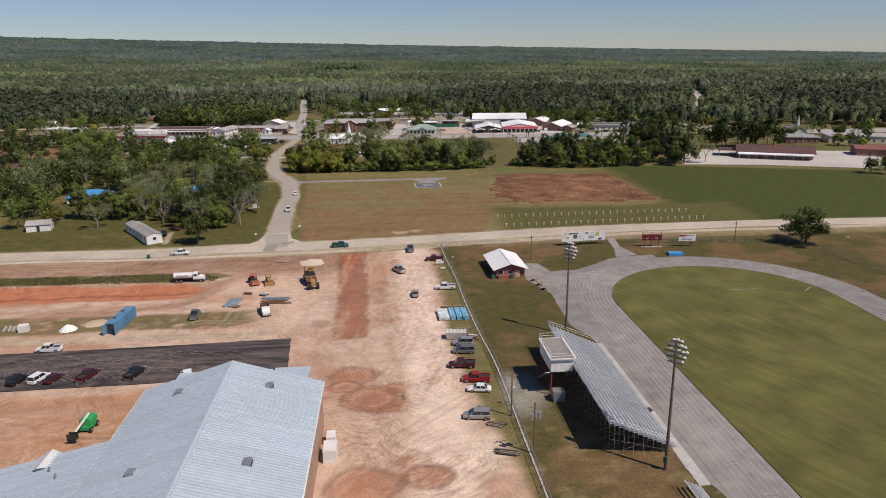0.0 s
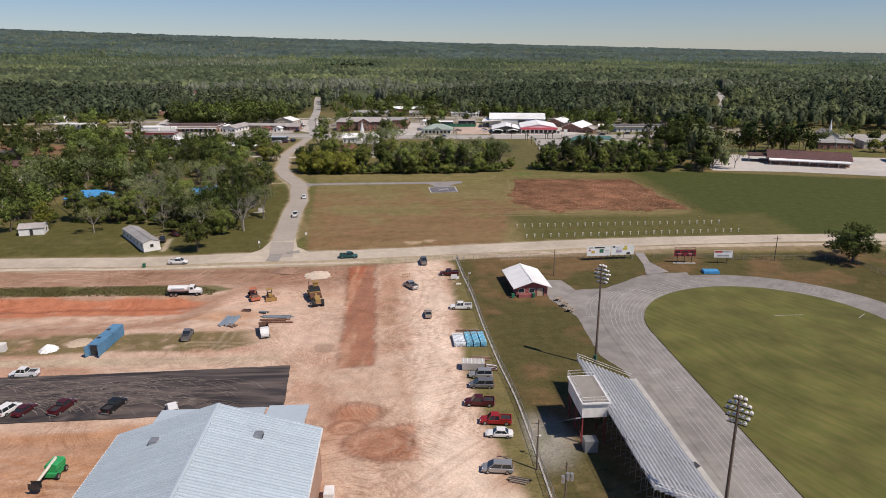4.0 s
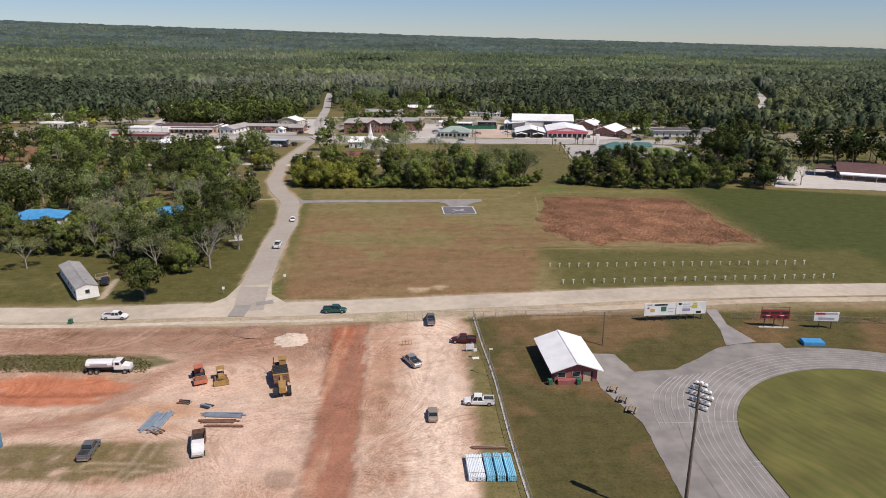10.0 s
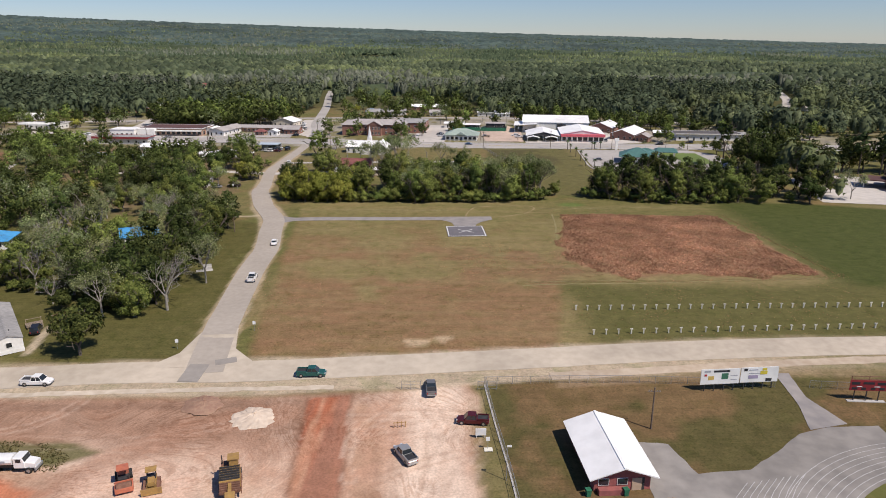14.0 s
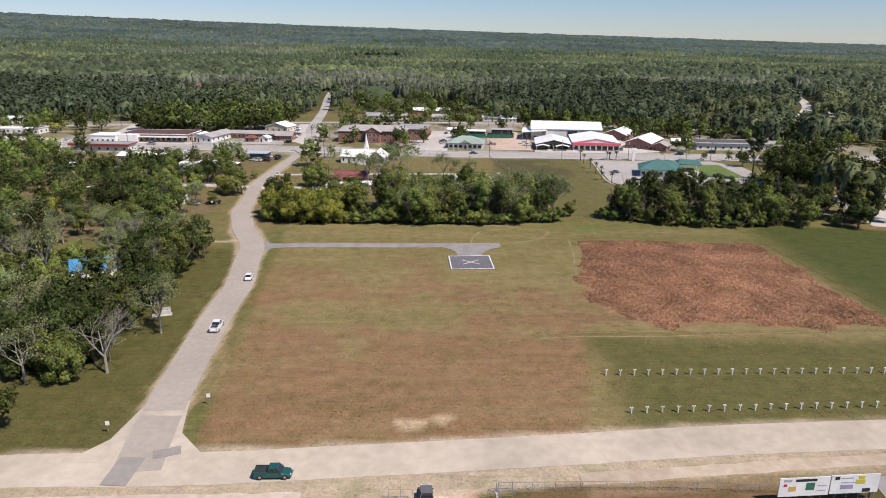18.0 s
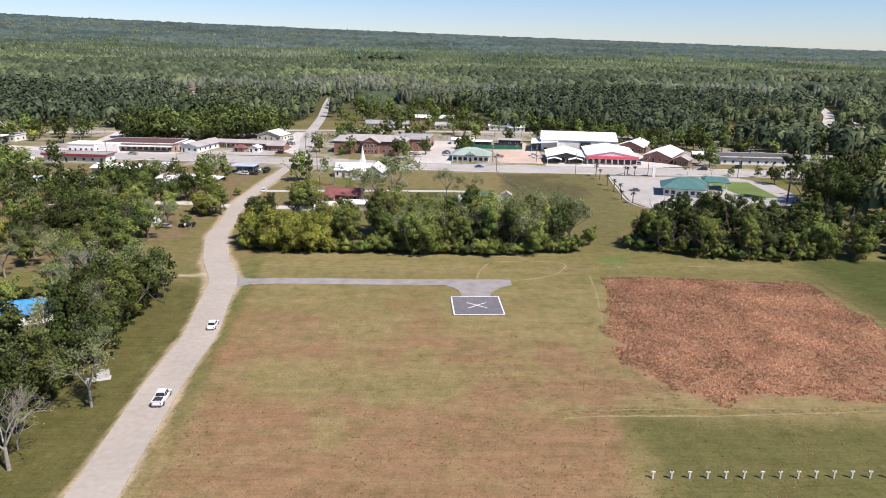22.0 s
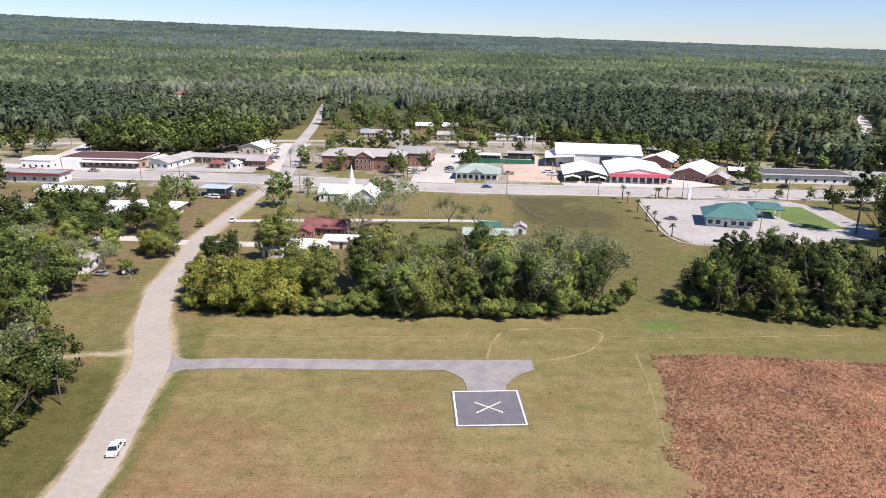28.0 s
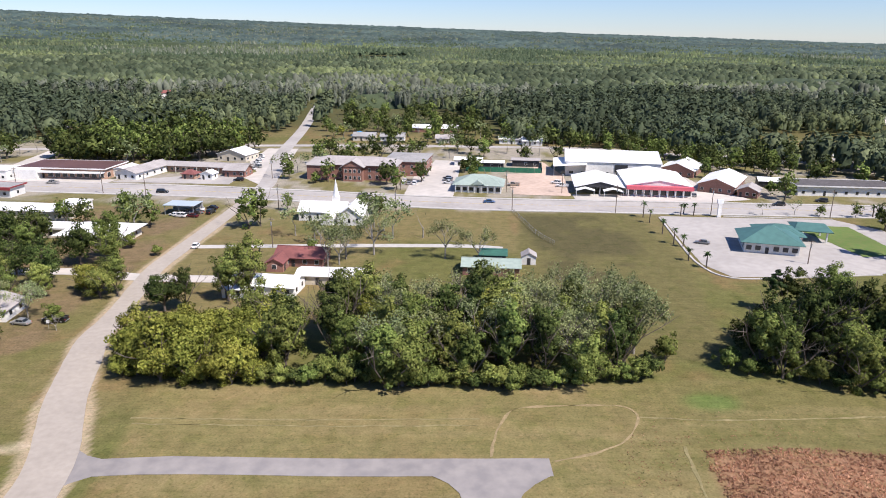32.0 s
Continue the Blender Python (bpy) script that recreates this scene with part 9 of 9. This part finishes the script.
# bank with teal roofs
bk = house(99.8, 146.5, -14, 16, 14, 4.0, 3.4, "hip", "teal", "white_wall", "white bank with teal hipped metal roof", "bank", 1.4, 6, 3, 0.5, name="bank", win=(1.6, 1.5))
house(106.5, 155.5, -12, 13, 11, 3.6, 2.2, "hip", "teal", "white_wall", "bank wing with teal metal roof", "bank", 1.2, 5, 3, name="bank_wing")
dt = thing("drive_through", "teal drive-through canopy beside the bank", "canopy", pose(118.5, 158.5, 0, 0, 0, -14))
part("roof", Mesh().slab((-6, -6, 4.0), (6, -6, 4.0), (4, 0, 5.6), (-4, 0, 5.6), 0.25).slab((6, 6, 4.0), (-6, 6, 4.0), (-4, 0, 5.6), (4, 0, 5.6), 0.25).slab((6, -6, 4.0), (6, 6, 4.0), (4, 0.05, 5.6), (4, -0.05, 5.6), 0.25).slab((-6, 6, 4.0), (-6, -6, 4.0), (-4, -0.05, 5.6), (-4, 0.05, 5.6), 0.25), MAT["teal"], dt)
for sx in (-4.5, 4.5):
    for sy in (-4.5, 4.5):
        part("column", Mesh().box(sx, sy, -0.2, 0.5, 0.5, 4.2), MAT["white_wall"], dt)
ps = thing("pylon_sign", "tall pale pylon sign beside the street", "sign", pose(98, 186, 0, 0, 0, 5))
part("column", Mesh().box(0, 0, -0.2, 1.4, 0.6, 5.5), MAT["white_wall"], ps)
part("head", Mesh().box(0, 0, 5.3, 2.4, 0.7, 1.6), MAT["board"], ps)

# houses beyond
for x, y, a, L, W, sh, rf, wl, lab in ((-62, 374, -2, 14, 9, "x", "shingle", "cream_wall", "low cream-walled house with grey roof"), (-66, 378, -2, 9, 7, "hip", "tarp", "cream_wall", "small house with blue-patched roof"), (-44, 374, -2, 15, 9, "x", "shingle", "white_wall", "low grey-roofed house with white garage"), (-18, 418, -2, 32, 9, "x", "bright_roof", "brick", "long brick building with pale roof"), (-10, 368, -2, 12, 8, "x", "shingle_l", "cream_wall", "small cream house with pale roof"),
                                       (34, 368, -2, 20, 10, "flat", "bright_roof", "white_wall", "long white flat-roofed building beside trees"), (44, 362, -2, 12, 9, "x", "bright_roof", "white_wall", "white house with pale metal roof"), (108, 372, 20, 10, 8, "x", "shingle_l", "white_wall", "small pale-roofed house among trees"), (222, 342, 5, 18, 10, "x", "shingle", "white_wall", "white house with grey roof"), (250, 352, 5, 16, 9, "x", "shingle", "brick", "brick house with dark roof"), (-160, 566, 0, 15, 10, "x", "bright_roof", "white_wall", "white-roofed house in the woods"), (-190, 470, 10, 18, 10, "x", "shingle", "white_wall", "grey-roofed white house in the woods"), (-222, 455, 0, 14, 9, "x", "tarp", "white_wall", "house with blue-patched roof in the woods"), (-172, 596, 0, 16, 10, "x", "bright_roof", "white_wall", "white-roofed house at the street end"),
                                       (300, 470, 10, 18, 10, "x", "red_roof", "brick", "red-roofed house in the woods"), (330, 420, 0, 16, 9, "x", "shingle_l", "white_wall", "pale white house in the woods"), (-330, 330, 0, 18, 10, "x", "bright_roof", "white_wall", "white-roofed house at the wood edge"), (-300, 150, 10, 16, 10, "x", "shingle_l", "cream_wall", "pale-roofed house among trees"), (-250, 110, 10, 15, 9, "x", "shingle_d", "brick", "dark-roofed brick house among trees"), (-228, 70, 0, 24, 10, "x", "brown_roof", "brick", "brown-roofed house at the wood edge")):
    house(x, y, a, L, W, 3.0, 2.0, sh, rf, wl, lab, "house", 0.6, 4, 2)
for q in range(26):
    x, y = rng.uniform(-700, 760), rng.uniform(520, 1000)
    house(x, y, rng.uniform(-40, 40), rng.uniform(12, 22), 10, 5.5, 2.6, "x", ("bright_roof", "shingle_l", "shingle", "red_roof")[q % 4], "white_wall", "far pale-roofed house among the woods", "house", 0.6, 2, 0, group="far houses")

# restaurant and shops east of the meadow
rest = house(212, 74, -24, 40, 18, 3.8, 3.0, "x", "brown_roof", "brick", "brick restaurant with dark brown roof and white canopy", "restaurant", 1.2, 9, 3, name="restaurant")
part("canopy", Mesh().slab((-20, -14, 3.0), (20, -14, 3.0), (20, -9, 3.6), (-20, -9, 3.6), 0.5), MAT["bright_roof"], rest, "long white front canopy")
part("side_canopy", Mesh().box(-25, 0, 3.4, 12, 12, 0.5), MAT["brown_roof"], rest)
for sx in (-30, -20.6):
    for sy in (-5, 5):
        part("post", Mesh().box(sx, sy, -0.2, 0.3, 0.3, 3.7), MAT["white_wall"], rest)
for k in range(9):
    part("canopy_post", Mesh().box(-19 + 4.75 * k, -13.6, -0.2, 0.2, 0.2, 3.2), MAT["white_wall"], rest)
sheet("restaurant_lot", [(150, 52), (190, 46), (240, 28), (270, 40), (270, 90), (215, 100), (180, 110), (158, 100)], 0.082, MAT["lot"], "pale restaurant car park", "car park", 0.4)
house(262, 136, -15, 20, 16, 4, 0.3, "flat", "shingle", "brick", "flat grey-roofed brick shop building", "shop", 0.4, 5, 2, name="shop")
house(300, 132, -15, 40, 18, 4.4, 0.3, "flat", "shingle_l", "cream_wall", "long pale flat-roofed store", "store", 0.4, 8, 2, name="store")
house(274, 74, -20, 24, 14, 4, 1.6, "x", "red_roof", "brick", "brick shop with red metal roof", "shop", 0.6, 5, 2, name="shop")
c2 = house(276, 168, -10, 10, 18, 4.5, 3.4, "y", "shingle_l", "white_wall", "white chapel with pale roof and spire", "church", 0.5, 3, 3, name="church")
part("spire", Mesh().tube((0, -6, 7), (0, -6, 16), 1.2, 0.03, 8), MAT["white_metal"], c2, "slender white spire")

# ---- trees between the buildings ----
LINES = [(SIDE_ROAD, 6), (NORTH_STREET, 8), (TOWN_STREET, 15), (BACK_STREET, 6), (WEST_ROAD, 7), (CROSS_LANE, 4), (CHURCH_LANE, 4)]
YARDS = [(23, 215, 50, 300), (-24, 212, 0, 300), (-114, 232, -84, 334), (-158, 232, -100, 256), (-300, 228, -158, 262), (48, 209, 122, 300), (72, 116, 150, 187), (150, 28, 270, 110), (-36, 146, 69, 192), (-136, 76, -62, 206), (-62, 112, -36, 192)]


def free(x, y, gap=2.5):
    """Whether a tree can stand there, off roofs, roads and yards."""
    for fx, fy, a, l, w in FOOT:
        dx, dy = x - fx, y - fy
        if abs(dx * math.cos(a) + dy * math.sin(a)) < l + gap and abs(-dx * math.sin(a) + dy * math.cos(a)) < w + gap:
            return False
    return all(along(x, y, l) > d for l, d in LINES) and not any(a < x < c and b < y < d for a, b, c, d in YARDS)


for x, y, k, s in ((-140, 128, "oak2", 1.2), (-148, 136, "mid0", 1.2), (-132, 132, "oak0", 1.1), (-104, 124, "mid2", 1.1), (-110, 118, "oak0", 1.1), (-100, 116, "mid0", 1.1)):
    plant(k, x, y, s, "street and garden trees")
GARDEN = ("oak0", "oak1", "mid0", "mid1", "mid2", "tall1", "pale0", "pale1", "yel0", "oak2")
scatter([(-92, 118), (-110, 150), (-150, 152), (-240, 150), (-240, 100), (-150, 96)], 12.5, GARDEN, "garden trees", 0.75, 1.1, 51, free)
scatter([(-84, 112), (-40, 112), (-36, 196), (-82, 204)], 12, GARDEN, "garden trees", 0.8, 1.3, 52, free)
scatter([(-84, 226), (-20, 222), (60, 262), (60, 345), (-90, 340)], 17, GARDEN, "garden trees", 0.7, 1.15, 53, free)
scatter([(100, 215), (262, 205), (270, 330), (60, 345), (110, 300)], 21, GARDEN, "garden trees", 0.8, 1.3, 54, free)
scatter([(-330, 265), (-160, 262), (-110, 300), (-112, 345), (-330, 310)], 13, GARDEN, "garden trees", 0.9, 1.4, 55, free)
scatter([(-90, 356), (60, 356), (120, 340), (150, 330), (150, 420), (60, 440), (-100, 440)], 19, GARDEN, "garden trees", 0.9, 1.3, 56, free)
scatter([(150, 100), (330, 100), (330, 190), (150, 186)], 17, GARDEN, "garden trees", 0.8, 1.3, 57, free)
for x, y, k, s in ((-111, 155, "pale0", 1.3), (-108, 160, "mid1", 1.1), (-115, 158, "mid2", 1.05), (-73, 160, "tall0", 1.25), (-70, 163, "tall1", 1.1), (-91, 92, "mid0", 1.0), (-96, 96, "yel1", 1.0), (-88, 95, "mid2", 0.85), (-71, 84, "oak0", 0.95), (-67, 87, "tall2", 0.8), (-58, 109, "mid1", 1.15), (-63, 113, "mid0", 0.85), (-107, 89, "dead1", 0.6), (-140, 133, "oak0", 0.95), (-135, 140, "oak1", 0.85), (-128, 122, "mid2", 0.95), (-122, 107, "oak2", 0.9), (-112, 87, "mid1", 0.8), (-130, 112, "oak0", 1.0), (-86, 263, "tall1", 0.75),
                   (-47, 145, "pale0", 0.9), (-42, 150, "pale1", 0.85), (-35, 122, "pale1", 1.0), (-103, 135, "bush2", 0.9), (-131, 160, "oak1", 0.8), (-140, 164, "mid0", 0.9), (-128, 184, "mid1", 0.7), (-26, 160, "pale2", 0.9), (-30, 164, "dead1", 1.0), (-66, 186, "mid2", 0.6), (-30, 182, "oak0", 0.6), (-92, 128, "bush1", 0.8)):
    plant(k, x, y, s, "street and garden trees")
joined_trees()

# ---- rank grass ----
def clumps(px, py, h, w, blades, r, lean=0.4):
    """Upright bunches of grass blades on the land, with normals that lean to the sky."""
    n = len(px)
    V = np.empty((n, blades, 3, 3))
    for k in range(blades):
        a, t = r.uniform(0, math.tau, n), r.uniform(0, math.tau, n)
        hh, ww = h * r.uniform(0.6, 1.15, n), w * r.uniform(0.6, 1.2, n)
        bx, by = px + r.normal(0, 0.5, n) * w, py + r.normal(0, 0.5, n) * w
        z = ramp(by) + 0.02
        V[:, k, 0] = np.stack([bx - np.cos(a) * ww / 2, by - np.sin(a) * ww / 2, z], -1)
        V[:, k, 1] = np.stack([bx + np.cos(a) * ww / 2, by + np.sin(a) * ww / 2, z], -1)
        V[:, k, 2] = np.stack([bx + np.cos(t) * hh * lean, by + np.sin(t) * hh * lean, z + hh], -1)
    V = V.reshape(-1, 3, 3)
    e, f = V[:, 1] - V[:, 0], V[:, 2] - V[:, 0]
    down = e[:, 0] * f[:, 1] - e[:, 1] * f[:, 0] < 0
    V[down] = V[down][:, (1, 0, 2)]
    V = V.reshape(-1, 3)
    N = r.normal(0, 0.35, (n * blades, 1, 3)) + np.array((0.1, -0.25, 0.75))
    N = np.repeat(N / np.linalg.norm(N, axis=2)[..., None], 3, axis=1).reshape(-1, 3)
    return V, np.arange(len(V)).reshape(-1, 3), N


r = np.random.default_rng(77)
n = 46000
px, py = r.uniform(34, 108, n), r.uniform(-45, 34, n)
edge = inside(px, py, PATCH) + (fractal(px, py, 9, 2) - 0.5) * np.where(py > 5, 5, 14)
ok = (edge > 0) & (r.random(n) < 0.2 + 1.1 * fractal(px, py, 5, 1))
V, F, N = clumps(px[ok], py[ok], r.uniform(0.15, 0.42, ok.sum()), r.uniform(0.2, 0.45, ok.sum()), 3, r, 1.0)
tagged(new("dry_grass", fast_mesh("dry_grass", V, F, MAT["tuft"], N)), "tall reddish dry bunch grass in the meadow", "grass", kind="stuff")
MEADOW = [(-50, -84), (-56, 12), (-5, 14), (-2, -3), (16, -3), (16, 14), (38, 44), (110, 40), (110, -78), (20, -84)]
for name, count, seed, tone, lab, extra in (("rank_grass", 150000, 78, ((0.24, 0.150, 0.076), (0.50, 0.335, 0.18)), "uneven brownish tufts in the mown meadow", 1.0), ("green_tufts", 60000, 79, ((0.12, 0.128, 0.042), (0.26, 0.24, 0.09)), "dark green weed tufts in the mown meadow", 0.35)):
    r = np.random.default_rng(seed)
    px, py = r.uniform(-50, 112, count), r.uniform(-84, 46, count)
    w = 0.04 + 0.16 * smooth(0.5, 0.7, fractal(px, py, 9, 2)) + extra * 0.9 * smooth(2, 9, inside(px, py, [(-12, -6), (38, -10), (48, -42), (4, -48)]) + (fractal(px, py, 12, 3) - 0.5) * 20) * smooth(0.42, 0.6, fractal(px * 0.3, py, 3.5, 4)) + 0.8 * smooth(1.6, 0.4, along(px, py, [(20, -44.5), (34, -43.5), (60, -43.0), (104, -39.5), (112, -36)])) + 0.7 * smooth(1.4, 0.4, along(px, py, [(101, 30), (108, -37)]))
    ok = (r.random(count) < w) & (inside(px, py, MEADOW) > 0) & (inside(px, py, PATCH) < 2)
    V, F, N = clumps(px[ok], py[ok], r.uniform(0.03, 0.10, ok.sum()), r.uniform(0.12, 0.38, ok.sum()), 2, r, 2.2)
    tagged(new(name, fast_mesh(name, V, F, leafy(name + "_blades", *tone, 0.5, vary=0.15), N)), lab, "grass", kind="stuff")
r = np.random.default_rng(80)
n = 13000
px, py = r.uniform(-160, -61, n), r.uniform(-127, -118.8, n)
ok = fractal(px, py, 6, 3) > 0.44
px, py = px[ok], py[ok]
V, F, N = clumps(px, py, r.uniform(0.08, 0.3, len(px)), r.uniform(0.2, 0.5, len(px)), 1, r, 0.8)
tagged(new("bank_weeds", fast_mesh("bank_weeds", V, F, MAT["weed"], N)), "green weeds along the top of the cut bank", "weeds", kind="stuff")
